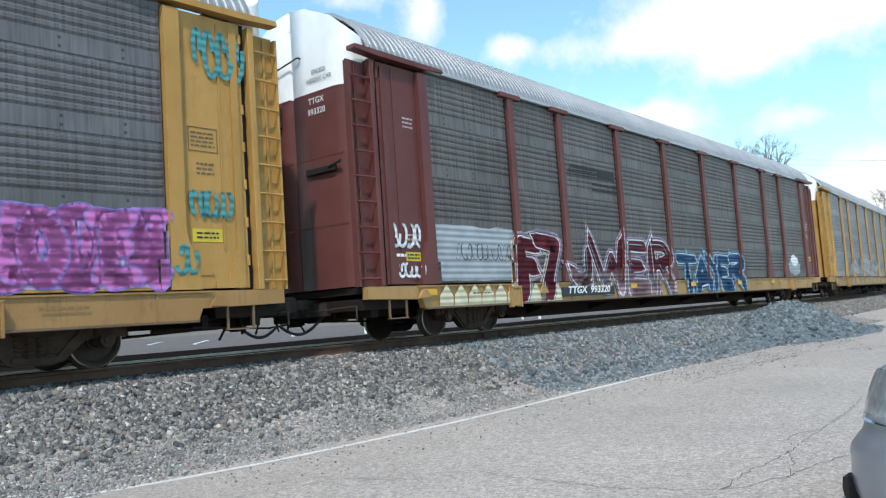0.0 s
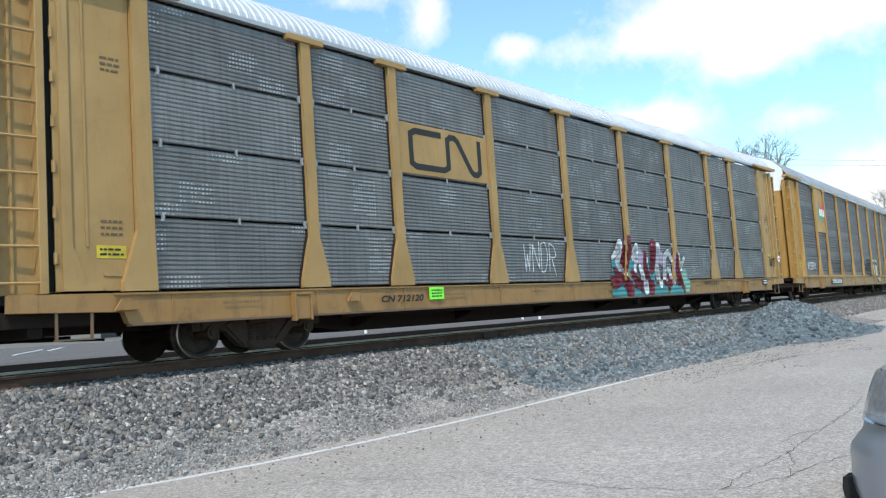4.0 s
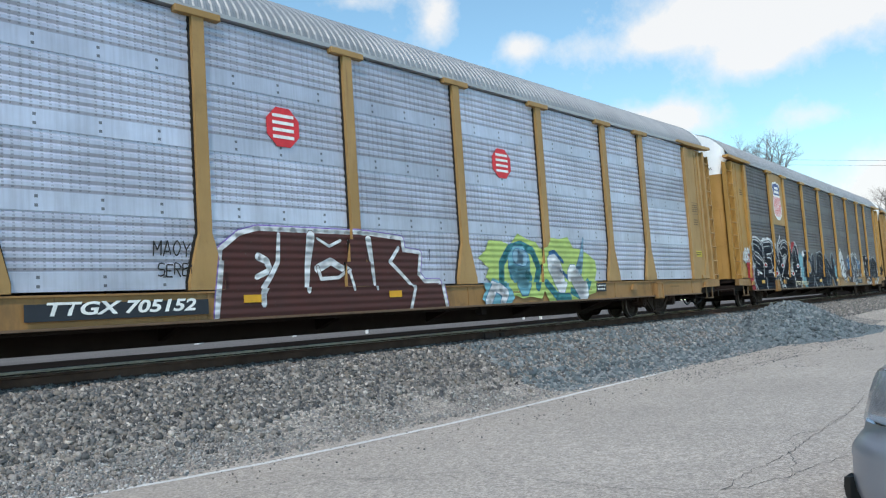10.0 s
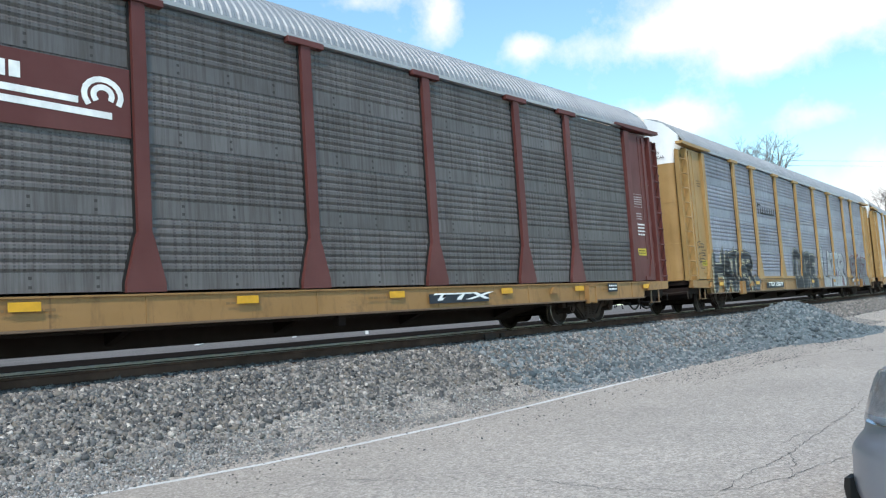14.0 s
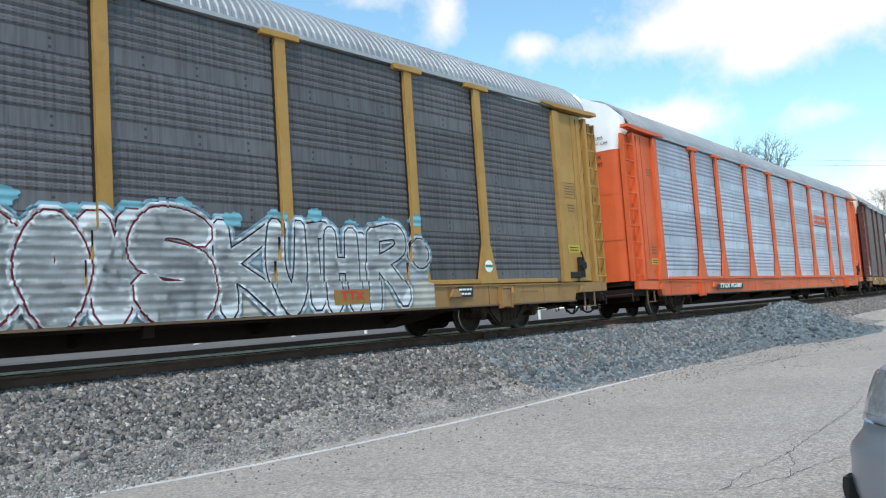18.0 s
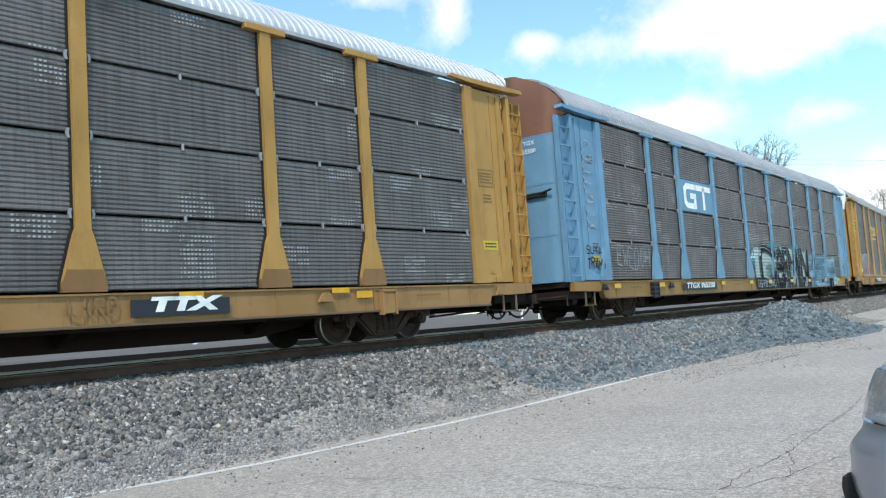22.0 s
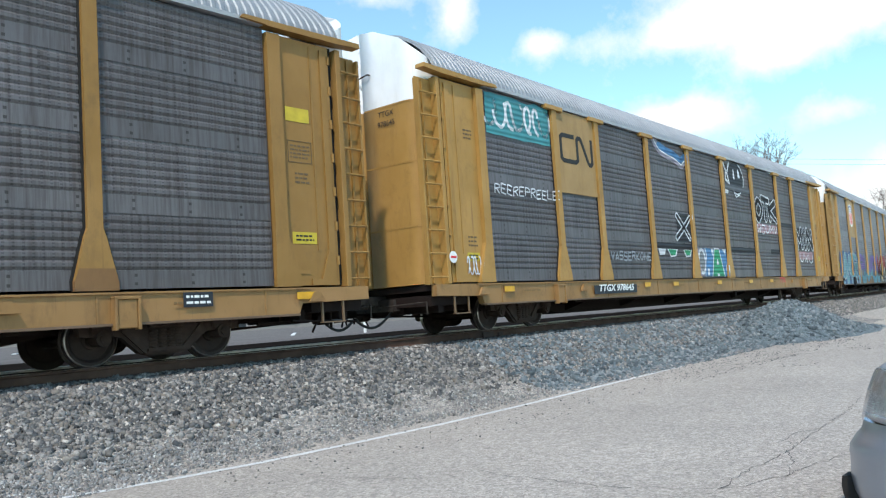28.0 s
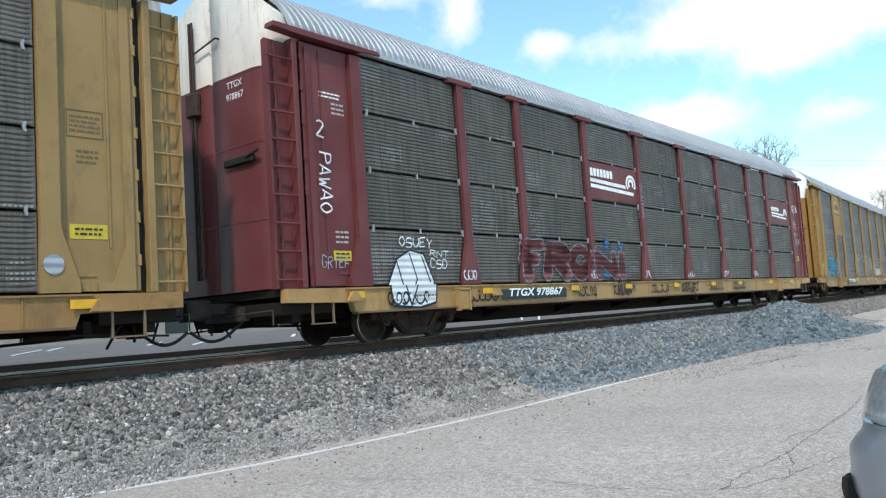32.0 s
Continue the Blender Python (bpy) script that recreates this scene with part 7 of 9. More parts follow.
c = CARS[9]
part("emblem_lettering", stroke_bm([[(5.15 + 0.46 * k, 3.34), (5.3 + 0.46 * k, 3.62)] for k in range(4)] + [[(4.9, 3.62), (6.85, 3.62)], [(4.75, 3.36), (6.6, 3.36)]], 0.10), ORANGE, c, "orange slanted lettering bars", Matrix.Translation((0, -1.5, 0)))
flat(c, "emblem_bar", 4.6, 6.75, 3.20, 3.235, INK, -1.5, "thin black stripe")
data_box(c, 6.65)
number_plate_of(c, -8.0, -5.6, "TTGX 952088", 0.70, 0.86)
hand_brake(c)
end_number(c, "TTGX", "952089", INK)

c = CARS[10]
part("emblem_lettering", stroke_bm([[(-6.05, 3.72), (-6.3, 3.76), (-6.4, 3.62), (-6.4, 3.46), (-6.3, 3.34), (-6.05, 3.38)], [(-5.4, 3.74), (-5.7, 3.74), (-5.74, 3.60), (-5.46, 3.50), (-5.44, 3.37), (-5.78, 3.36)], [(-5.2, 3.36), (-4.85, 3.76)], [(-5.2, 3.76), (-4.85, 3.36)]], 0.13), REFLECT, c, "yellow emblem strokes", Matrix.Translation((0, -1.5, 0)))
flat(c, "emblem_bar", -6.45, -4.75, 3.10, 3.17, REFLECT, -1.5, "yellow stripe")
flat(c, "notice_label", -12.36, -11.76, 3.28, 3.86, LABEL, -1.476, "yellow quality notice")
bars(c, -12.30, -11.82, 3.33, 3.82, 3, INK, -1.482)
throwup(c, "VOTE", -11.1, -8.5, 1.08, 2.1, LIGHT_SPRAY, RUST_RED_SPRAY, w=0.24, rim=0.05, over=WHITE_SPRAY, low=ROSE_SPRAY, seed=71, taper=0.9)
block(c, -0.85, 7.35, 0.66, 0.98, WASH_SPRAY, "whitewashed stretch of sill", 0, 0.02)
block(c, -0.6, 7.2, 0.98, 1.72, LIGHT_SPRAY, "pale sprayed ground behind the letters", 0, 0.12)
blobs(c, [(-0.5 + 0.75 * k, 2.02 + 0.09 * math.sin(k * 2.1), 0.16, 0.11, CYAN_SPRAY, k) for k in range(11)], "pale cyan sprayed bubbles")
mural(c, [("D", -0.85, 0.45, 0.64, 2.04), ("O", 0.30, 1.20, 0.64, 1.98), ("V", 1.0, 1.95, 0.64, 2.02), ("S", 1.75, 2.95, 0.64, 2.06)], [(1.2, WHITE_SPRAY)], MAROON_SPRAY, w=0.44, rim=0.028, over=WHITE_SPRAY, overw=0.05, halo=SKY_SPRAY, halow=0.05, seed=72, fat=0.05)
mural(c, [("K", 2.95, 4.05, 0.66, 1.94), ("U", 3.85, 4.55, 0.66, 2.0), ("T", 4.30, 5.05, 0.70, 1.96), ("H", 4.90, 5.60, 0.66, 1.92), ("I", 5.45, 5.90, 0.66, 1.86), ("R", 5.80, 6.75, 0.66, 1.98), ("0", 6.75, 7.30, 1.25, 1.78)], [(1.2, WHITE_SPRAY)], NAVY_SPRAY, w=0.26, rim=0.026, over=WHITE_SPRAY, overw=0.04, halo=SKY_SPRAY, halow=0.04, seed=73, fat=0.1)
flat(c, "paint_patch", 5.0, 5.75, 0.66, 0.9, DULL_YELLOW, -1.58, "bare yellow patch with red letters")
write(c, "TTX", 5.38, 0.69, 0.2, RED, -1.588, bold=0.004, sx=1.3)
number_plate_of(c, -7.35, -4.8, "TTGX 988170")
end_number(c, "TTGX", "988170", INK)
hand_brake(c)
data_box(c, 8.2)
bm = bmesh.new()
rod(bm, (8.95, -1.575, 1.28), (8.95, -1.567, 1.28), 0.12, 20)
part("round_mark", bm, CHALK, c, "white round mark with a bar")
flat(c, "mark_bar", 8.84, 9.06, 1.26, 1.31, SIGN_GREEN, -1.58)
bm = bmesh.new()
rod(bm, (-11.75, -1.566, 1.28), (-11.75, -1.558, 1.28), 0.11, 20)
part("round_mark", bm, CHALK, c, "white round mark with a bar")
reflectors(c, (-9.4, -5.6, -2.9, 9.5), w=0.36)

c = CARS[11]
sign(c, -6.88, -4.3, 2.95, 3.88, BLUE, "blue sheet with pale block emblem")
part("emblem", stroke_bm([[(-5.75, 3.7), (-6.35, 3.7), (-6.5, 3.6), (-6.5, 3.22), (-6.35, 3.12), (-5.75, 3.12), (-5.75, 3.42), (-6.05, 3.42)], [(-5.6, 3.7), (-4.5, 3.7)], [(-5.05, 3.7), (-5.05, 3.1)]], 0.17), CHALK, c, "pale block strokes", Matrix.Translation((0, -1.516, 0)))
blobs(c, [(-0.5, 1.7, 0.5, 0.4, TEAL_SPRAY, 3), (1.5, 2.05, 0.7, 0.2, TEAL_SPRAY, 4), (4.5, 2.0, 0.7, 0.2, TEAL_SPRAY, 5)])
blobs(c, [(-0.4, 1.35, 0.4, 0.3, MINT_SPRAY, 13), (0.9, 1.15, 0.5, 0.35, MINT_SPRAY, 14), (3.6, 1.2, 0.4, 0.4, MINT_SPRAY, 15), (5.0, 1.7, 0.3, 0.3, MINT_SPRAY, 16), (2.4, 1.9, 0.5, 0.2, MINT_SPRAY, 17)], "mint green sprayed haze")
PALE_MINT = spray("washed_mint_spray_paint", (0.34, 0.43, 0.40))
block(c, -0.7, 6.15, 0.94, 2.02, PALE_MINT, "washed mint ground behind the letters", 1, 0.09)
block(c, -0.9, 5.95, 0.56, 0.94, BLACK_SPRAY, "black painted sill under the letters", 1, 0.03)
blobs(c, [(0.6, 1.7, 0.3, 0.2, TEAL_SPRAY, 23), (2.35, 1.45, 0.28, 0.2, TEAL_SPRAY, 24), (5.05, 1.75, 0.2, 0.35, TEAL_SPRAY, 25), (4.25, 0.98, 0.2, 0.14, TEAL_SPRAY, 26), (5.6, 1.3, 0.2, 0.2, RUST_RED_SPRAY, 27)], "teal sprayed haze between the letters")
mural(c, [("C", -0.25, 1.5, 0.60, 2.1), ("e", 1.35, 2.85, 0.58, 2.06), ("R", 2.5, 3.55, 0.60, 2.1), ("M", 3.15, 4.5, 0.60, 2.08), ("U", 3.95, 5.0, 0.85, 2.1), ("N", 4.85, 6.1, 0.60, 2.12)], [(1.2, BLACK_SPRAY)], LIGHT_SPRAY, w=0.29, rim=0.02, over=BLACK_SPRAY, overw=0.03, hi=LIGHT_SPRAY, seed=81, spike=0.05, fat=0.1)
slashes(c, [([(1.75, 2.0), (1.8, 1.3)], 0.05, 0.26, LIGHT_SPRAY), ([(2.45, 1.25), (2.5, 0.8)], 0.24, 0.30, PALE_MINT), ([(3.75, 1.45), (3.62, 1.0)], 0.10, 0.24, PALE_MINT), ([(4.1, 1.55), (4.05, 0.68)], 0.12, 0.20, LIGHT_SPRAY), ([(5.5, 0.9), (5.2, 0.6)], 0.20, 0.34, LIGHT_SPRAY)], BLACK_SPRAY, 0.015)
block(c, 6.0, 10.55, 0.66, 1.76, SKY_SPRAY, "light blue sprayed ground", 0, 0.10)
mural(c, [("B", 5.95, 7.05, 0.66, 1.88), ("R", 6.85, 7.85, 0.66, 1.84), ("I", 7.75, 8.35, 0.66, 1.84), ("E", 8.2, 9.2, 0.66, 1.84), ("O", 9.1, 9.9, 0.80, 1.70), ("0", 9.85, 10.55, 0.95, 1.60)], [(1.2, SKY_SPRAY)], BLACK_SPRAY, w=0.26, rim=0.016, over=SKY_SPRAY, overw=0.03, seed=82, fat=0.2)
tag(c, "GUIHU", -0.78, 0.0, 1.74, 1.98, WHITE_SPRAY, 0.03, 7)
tag(c, "CASH FOR CLUNKR", -0.78, 1.15, 0.72, 0.88, LIGHT_SPRAY, 0.022, 8)
scribble(c, -12.6, -12.05, 2.0, 4.3, LIGHT_SPRAY, 9, 86, 0.03, up=True)
tag(c, "TRAM", -12.7, -11.95, 1.22, 1.46, INK, 0.04, 9)
tag(c, "SUYA", -12.7, -11.95, 1.58, 1.76, INK, 0.03, 10)
scribble(c, -8.75, -7.95, 1.1, 1.8, GREY_SPRAY, 2, 83, 0.035)
scribble(c, -1.3, -0.5, 1.6, 2.0, WHITE_SPRAY, 4, 84, 0.04)
number_plate_of(c, -7.4, -4.75, "TTGX 965500", 0.70, 0.90)
reflectors(c, (-11.4, -8.8, -4.2, -1.5, 0.6, 3.3, 5.8, 8.4, 10.6), w=0.34)
end_number(c, "TTGX", "965500", CHALK, False)
door_latch(c)
scribble(c, 12.0, 12.5, 1.0, 1.5, INK, 4, 85, 0.03)

tag(c, "EWEDOH", -11.2, -9.3, 1.28, 1.78, LIGHT_SPRAY, 0.03, 8)
c = CARS[12]
sign(c, -8.84, -7.1, 2.93, 4.90, YELLOW, "yellow sheet with a striped shield")
shield(c, -8.35, -7.55, 3.58, 4.54)
write(c, "BUILDING AMERICA", -7.95, 3.26, 0.17, INK, -1.519, bold=0.003, sx=0.88)
number_plate_of(c, -8.0, -5.25, "TTGX    963703", 0.68, 0.88)
flat(c, "lettering_plate", 4.75, 6.18, 0.61, 0.83, DARK_PLATE, -1.577, "dark lettering plate")
write(c, "TTX", 5.46, 0.635, 0.24, CHALK, -1.584, bold=0.016, shear=0.2, sx=2.05)
reflectors(c, (5.6, 8.2), 0.84, 0.92, 0.36)
tag(c, "LXRD", 3.95, 4.6, 0.74, 0.88, car_stain, 0.025)
tag(c, "MINDGAMES", -9.1, -8.05, 0.70, 0.86, WHITE_SPRAY, 0.02)
tag(c, "AGAMX", -4.5, -3.4, 0.70, 0.9, LIGHT_SPRAY, 0.02)
reflectors(c, (-8.95, -5.75, -3.2, -0.5, 2.3, 8.7), w=0.34)
door_latch(c)
end_number(c, "TTGX", "963703", INK)
bars(c, -6.2, -4.8, 2.28, 2.33, 1, CHALK, -1.502)
bars(c, -6.2, -4.9, 1.55, 1.59, 1, CHALK, -1.502)
flat(c, "tag_box", -5.75, -5.35, 1.28, 1.44, DARK_PLATE, -1.502)

c = CARS[13]
sign(c, -8.84, -7.1, 2.93, 4.86, TAN, "tan sheet with a striped shield")
shield(c, -8.4, -7.55, 3.5, 4.6)
block(c, -0.3, 11.2, 0.58, 1.15, BLACK_SPRAY, "black painted band under the letters", 0, 0.15)
blobs(c, [(0.1, 1.7, 0.25, 0.4, CYAN_SPRAY, 5), (5.3, 2.05, 0.22, 0.25, CYAN_SPRAY, 6), (5.9, 2.1, 0.25, 0.2, CYAN_SPRAY, 4), (6.0, 1.4, 0.25, 0.4, CYAN_SPRAY, 7), (11.2, 1.5, 0.3, 0.5, CYAN_SPRAY, 8), (11.5, 0.9, 0.3, 0.25, CYAN_SPRAY, 9)])
FADE_RED_SPRAY = spray("faded_crimson_spray_paint", (0.27, 0.045, 0.055))
_fade = [(0.34, BLACK_SPRAY), (0.52, MAROON_SPRAY), (1.2, RED_SPRAY)]
mural(c, [("K", -0.4, 1.5, 0.62, 2.22), ("A", 1.35, 3.4, 0.62, 2.22), ("W", 3.15, 4.75, 0.62, 2.18), ("K", 4.5, 5.85, 0.62, 2.12)], _fade, WHITE_SPRAY, w=0.44, rim=0.05, over=BLACK_SPRAY, overw=0.07, hi=CREAM_SPRAY, seed=92, spike=0.16, fat=0.1)
mural(c, [("W", 6.5, 8.2, 0.60, 2.24), ("A", 7.8, 9.3, 0.60, 2.14), ("S", 9.0, 10.15, 0.60, 2.12), ("P", 9.85, 11.0, 0.60, 2.16)], [(0.30, BLACK_SPRAY), (0.62, MAROON_SPRAY), (1.2, FADE_RED_SPRAY)], CREAM_SPRAY, w=0.40, rim=0.045, over=BLACK_SPRAY, overw=0.06, hi=WHITE_SPRAY, shade=CREAM_SPRAY, drop=(0.16, -0.02), seed=93, spike=0.12, fat=0.2)
slashes(c, [([(0.3, 1.0), (0.55, 0.72)], 0.22, 0.08, CREAM_SPRAY), ([(1.72, 1.6), (1.9, 1.0)], 0.20, 0.12, CREAM_SPRAY), ([(2.35, 1.35), (2.4, 0.95)], 0.26, 0.20, CREAM_SPRAY), ([(3.55, 1.5), (3.75, 0.9)], 0.18, 0.08, CREAM_SPRAY), ([(4.05, 1.5), (4.1, 0.9)], 0.10, 0.20, CREAM_SPRAY), ([(5.0, 1.1), (4.95, 0.72)], 0.10, 0.26, CREAM_SPRAY), ([(5.6, 1.25), (6.2, 1.5)], 0.24, 0.05, BLACK_SPRAY), ([(6.75, 1.25), (7.0, 0.7)], 0.10, 0.20, CREAM_SPRAY), ([(8.35, 1.6), (8.3, 1.0)], 0.12, 0.16, CREAM_SPRAY), ([(8.75, 1.2), (8.8, 0.68)], 0.14, 0.22, CREAM_SPRAY), ([(9.5, 1.5), (9.9, 1.3)], 0.14, 0.08, CREAM_SPRAY)], WHITE_SPRAY, 0.015, "cream painted highlights in the letters")
tag(c, "SYN", 5.55, 6.5, 1.72, 2.0, WHITE_SPRAY, 0.045)
tag(c, "AVERT", 9.1, 9.65, 0.64, 0.74, WHITE_SPRAY, 0.018, 15)
tag(c, "MFK", 10.3, 10.85, 2.2, 2.32, WHITE_SPRAY, 0.022, 16)
throwup(c, "BUNGE", -6.6, 0.0, 0.64, 2.1, VIOLET_SPRAY, BLUE_SPRAY, w=0.36, rim=0.03, low=CYAN_SPRAY, seed=94)
throwup(c, "AMOR", -12.0, -7.4, 0.62, 2.1, CYAN_SPRAY, WHITE_SPRAY, w=0.36, rim=0.04, back=BLUE_SPRAY, seed=95)
reflectors(c, (0.6, 4.0, 6.4, 8.6), w=0.34)
end_number(c, "TTGX", "970113", INK)

c = CARS[14]
VIOLET_PALE = spray("pale_violet_spray_paint", (0.30, 0.27, 0.32))
BLUE_PALE = spray("mid_blue_spray_paint", (0.08, 0.22, 0.42))
block(c, -11.5, -9.1, 3.95, 4.82, TEAL_SPRAY, "teal and white painted screen", 0, 0.04)
scribble(c, -11.5, -9.1, 4.05, 4.8, WHITE_SPRAY, 7, 101, 0.08)
sign(c, -8.84, -7.1, 2.95, 4.86, TAN, "tan sheet with a dark looped emblem")
loop_emblem(c, -8.72, -7.2, 3.66, 4.35, INK)
tag(c, "REEREPREELE", -11.4, -8.98, 2.74, 2.93, WHITE_SPRAY, 0.028, 9)
_crest = [(-4.02, 4.82), (-3.6, 4.84), (-3.3, 4.6), (-2.8, 4.5), (-2.3, 4.45), (-1.8, 4.3), (-1.55, 4.45), (-1.55, 4.8)]
paint_on(c, [(ribbon_polys(_crest[1:7], 0.26), VIOLET_PALE, 0), (ribbon_polys([(x, z + 0.1) for x, z in _crest[2:7]], 0.24), BLUE_PALE, 2), (ribbon_polys(_crest[1:7], 0.04), WHITE_SPRAY, 4)], "graffiti", "pale blue painted crest under the roof")
for x0, x1, z0, z1 in ((-2.5, -1.52, 2.0, 2.84), (-4.0, -1.55, 1.8, 1.96), (1.6, 3.25, 3.92, 4.72), (4.35, 6.8, 2.96, 3.82), (9.15, 11.4, 2.0, 2.88), (1.7, 4.0, 1.78, 1.96), (5.8, 6.8, 1.8, 1.96), (7.2, 8.7, 2.86, 3.02)):
    block(c, x0, x1, z0, z1, BLACK_SPRAY, "black painted strip cut off at the sheet edge", 0, 0.015)
throwup(c, "X", -2.5, -1.6, 2.05, 2.8, BLACK_SPRAY, WHITE_SPRAY, w=0.12, rim=0.05, seed=103)
paint_on(c, [([[(-3.9, 1.78), (-3.4, 1.78), (-3.5, 1.62), (-3.8, 1.6)], [(-3.3, 1.78), (-2.6, 1.78), (-2.75, 1.58), (-3.1, 1.55)], [(-2.2, 1.78), (-1.6, 1.78), (-1.7, 1.58), (-2.05, 1.56)]], WHITE_SPRAY, 1), ([[(-3.22, 1.77), (-2.68, 1.77), (-2.8, 1.62), (-3.1, 1.6)], [(-2.14, 1.77), (-1.66, 1.77), (-1.75, 1.63), (-2.0, 1.61)]], GREEN_SPRAY, 3)], "graffiti", "green and white feet of cut-off letters")
block(c, -0.75, 1.2, 1.0, 1.86, BLUE_PALE, "blue painted sheet", 0, 0.01)
_ring = [(-0.86 + 0.26 * math.cos(k * math.pi / 6), 1.46 + 0.36 * math.sin(k * math.pi / 6)) for k in range(13)]
paint_on(c, [([[(-1.22, 1.0), (-0.72, 1.0), (-0.62, 1.4), (-0.5, 1.7), (-0.62, 1.86), (-1.2, 1.86)]], VIOLET_PALE, 0), ([_ring[:12]], GREY_SPRAY, 2), (strip(_ring, [0.10] * 13), WHITE_SPRAY, 3), (strip([(-0.68, 1.0), (-0.6, 1.4), (-0.48, 1.62), (-0.56, 1.84)], [0.05] * 4), WHITE_SPRAY, 3)], "graffiti", "white painted ring on violet ground")
paint_on(c, [([[(0.18, 1.86), (0.58, 1.86), (0.92, 1.0), (-0.12, 1.0)]], GREEN_SPRAY, 4), (strip(dense([(-0.12, 1.0), (0.18, 1.86), (0.58, 1.86), (0.92, 1.0)]), [0.055] * len(dense([(-0.12, 1.0), (0.18, 1.86), (0.58, 1.86), (0.92, 1.0)]))), WHITE_SPRAY, 5), ([[(0.38, 1.56), (0.48, 1.36), (0.28, 1.36)], [(0.28, 1.08), (0.48, 1.08), (0.45, 1.0), (0.3, 1.0)]], WHITE_SPRAY, 6), ([[(-0.1, 1.86), (0.1, 1.86), (0.0, 1.62)], [(0.85, 1.86), (1.15, 1.86), (1.1, 1.68)], [(-0.5, 1.25), (-0.32, 1.22), (-0.36, 1.02), (-0.5, 1.04)], [(1.1, 1.36), (1.22, 1.36), (1.22, 1.08), (1.08, 1.2)]], WHITE_SPRAY, 5)], "graffiti", "green painted block letter with white edges on blue")
_disc = [(2.78 + 0.74 * math.cos(k * math.pi / 8), 4.32 + 0.55 * math.sin(k * math.pi / 8)) for k in range(17)]
paint_on(c, [([_disc[:16]], BLACK_SPRAY, 2), (strip(_disc[-6:] + _disc[1:4], [0.05] * 9), WHITE_SPRAY, 3), ([[(2.5, 4.3), (2.66, 4.28), (2.62, 4.6), (2.54, 4.62)], [(2.98, 4.34), (3.2, 4.36), (3.1, 4.6), (2.98, 4.66)]], WHITE_SPRAY, 5), (strip(dense([(1.68, 4.74), (1.85, 4.5), (1.78, 4.2), (2.1, 4.1), (1.95, 4.42), (2.2, 4.8)]), [0.09] * len(dense([(1.68, 4.74), (1.85, 4.5), (1.78, 4.2), (2.1, 4.1), (1.95, 4.42), (2.2, 4.8)]))), WHITE_SPRAY, 6), ([[(2.45, 3.9), (3.1, 3.9), (2.9, 3.74), (2.62, 3.66)]], BLACK_SPRAY, 2), (strip([(2.45, 3.88), (2.64, 3.66), (3.0, 3.76)], [0.05] * 3), WHITE_SPRAY, 4), ([[(1.66, 3.74), (1.92, 3.74), (1.98, 3.9), (1.66, 3.96)]], WHITE_SPRAY, 3)], "graffiti", "black painted disc with white eye shapes")
block(c, 1.66, 4.05, 3.86, 4.06, SMOKE_SPRAY, "dark swapped sheet strip with paint remains", 7, 0.01)
throwup(c, "OTK", 4.4, 6.8, 2.95, 3.85, BLACK_SPRAY, WHITE_SPRAY, w=0.2, rim=0.06, seed=106)
block(c, 4.4, 6.8, 2.52, 2.86, ROSE_SPRAY, "dusty rose painted strip", 0, 0.03)
tag(c, "WCUMV", 4.45, 6.75, 2.55, 2.84, WHITE_SPRAY, 0.05, 7)
throwup(c, "MIN", 9.2, 11.4, 1.98, 2.9, BLACK_SPRAY, WHITE_SPRAY, w=0.2, rim=0.05, seed=108)
block(c, 9.2, 11.3, 1.62, 1.95, ROSE_SPRAY, "dusty rose painted strip", 0, 0.03)
tag(c, "UWU", 9.3, 11.2, 1.5, 1.85, WHITE_SPRAY, 0.05, 8)
tag(c, "VASSERKONE", -6.7, -4.4, 1.45, 1.64, LIGHT_SPRAY, 0.045, 10)
number_plate_of(c, -7.75, -5.55, "TTGX 978645")
reflectors(c, (-11.2, -4.9, -3.1, 0.2, 3.1, 5.3), w=0.34)
write(c, "TTX", 6.6, 0.68, 0.26, RED, -1.572, bold=0.006, sx=1.4)
end_number(c, "TTGX", "978645", INK, False)
bm = bmesh.new()
rod(bm, (-12.9, -1.56, 1.42), (-12.9, -1.55, 1.42), 0.11, 20)
part("round_mark", bm, CHALK, c, "white round mark with a red bar")
flat(c, "mark_bar", -12.98, -12.82, 1.40, 1.44, RED, -1.566)
scribble(c, -12.45, -12.0, 1.05, 1.5, WHITE_SPRAY, 4, 111, 0.03)

c = CARS[15]
BLUE_PIECE = spray("sky_blue_spray_paint", (0.05, 0.28, 0.42))
sign(c, -8.84, -7.1, 2.95, 4.86, DULL_YELLOW, "stained yellow sheet")
_ring = [(-7.97 + 0.6 * math.cos(math.pi * (0.95 - 0.9 * k / 10)), 4.2 + 0.34 * math.sin(math.pi * (0.95 - 0.9 * k / 10)) + (0.05 if k % 5 == 0 else 0)) for k in range(11)]
part("worn_emblem", stroke_bm([_ring, [(-8.55, 4.25), (-8.5, 3.98)], [(-7.4, 4.25), (-7.45, 3.98)]] + [[(-8.4 + 0.17 * k, 4.02), (-8.32 + 0.17 * k, 4.12)] for k in range(6)], 0.035), FADED_CHALK, c, "flaked pale shield outline", Matrix.Translation((0, -1.516, 0)))
part("worn_emblem", stroke_bm([[(-8.42, 3.97), (-7.5, 3.93)]] + [[(-8.36 + 0.13 * k, 4.2), (-8.33 + 0.13 * k, 4.38)] for k in range(7)], 0.05), DARK_PLATE, c, "flaked dark emblem bar", Matrix.Translation((0, -1.516, 0)))
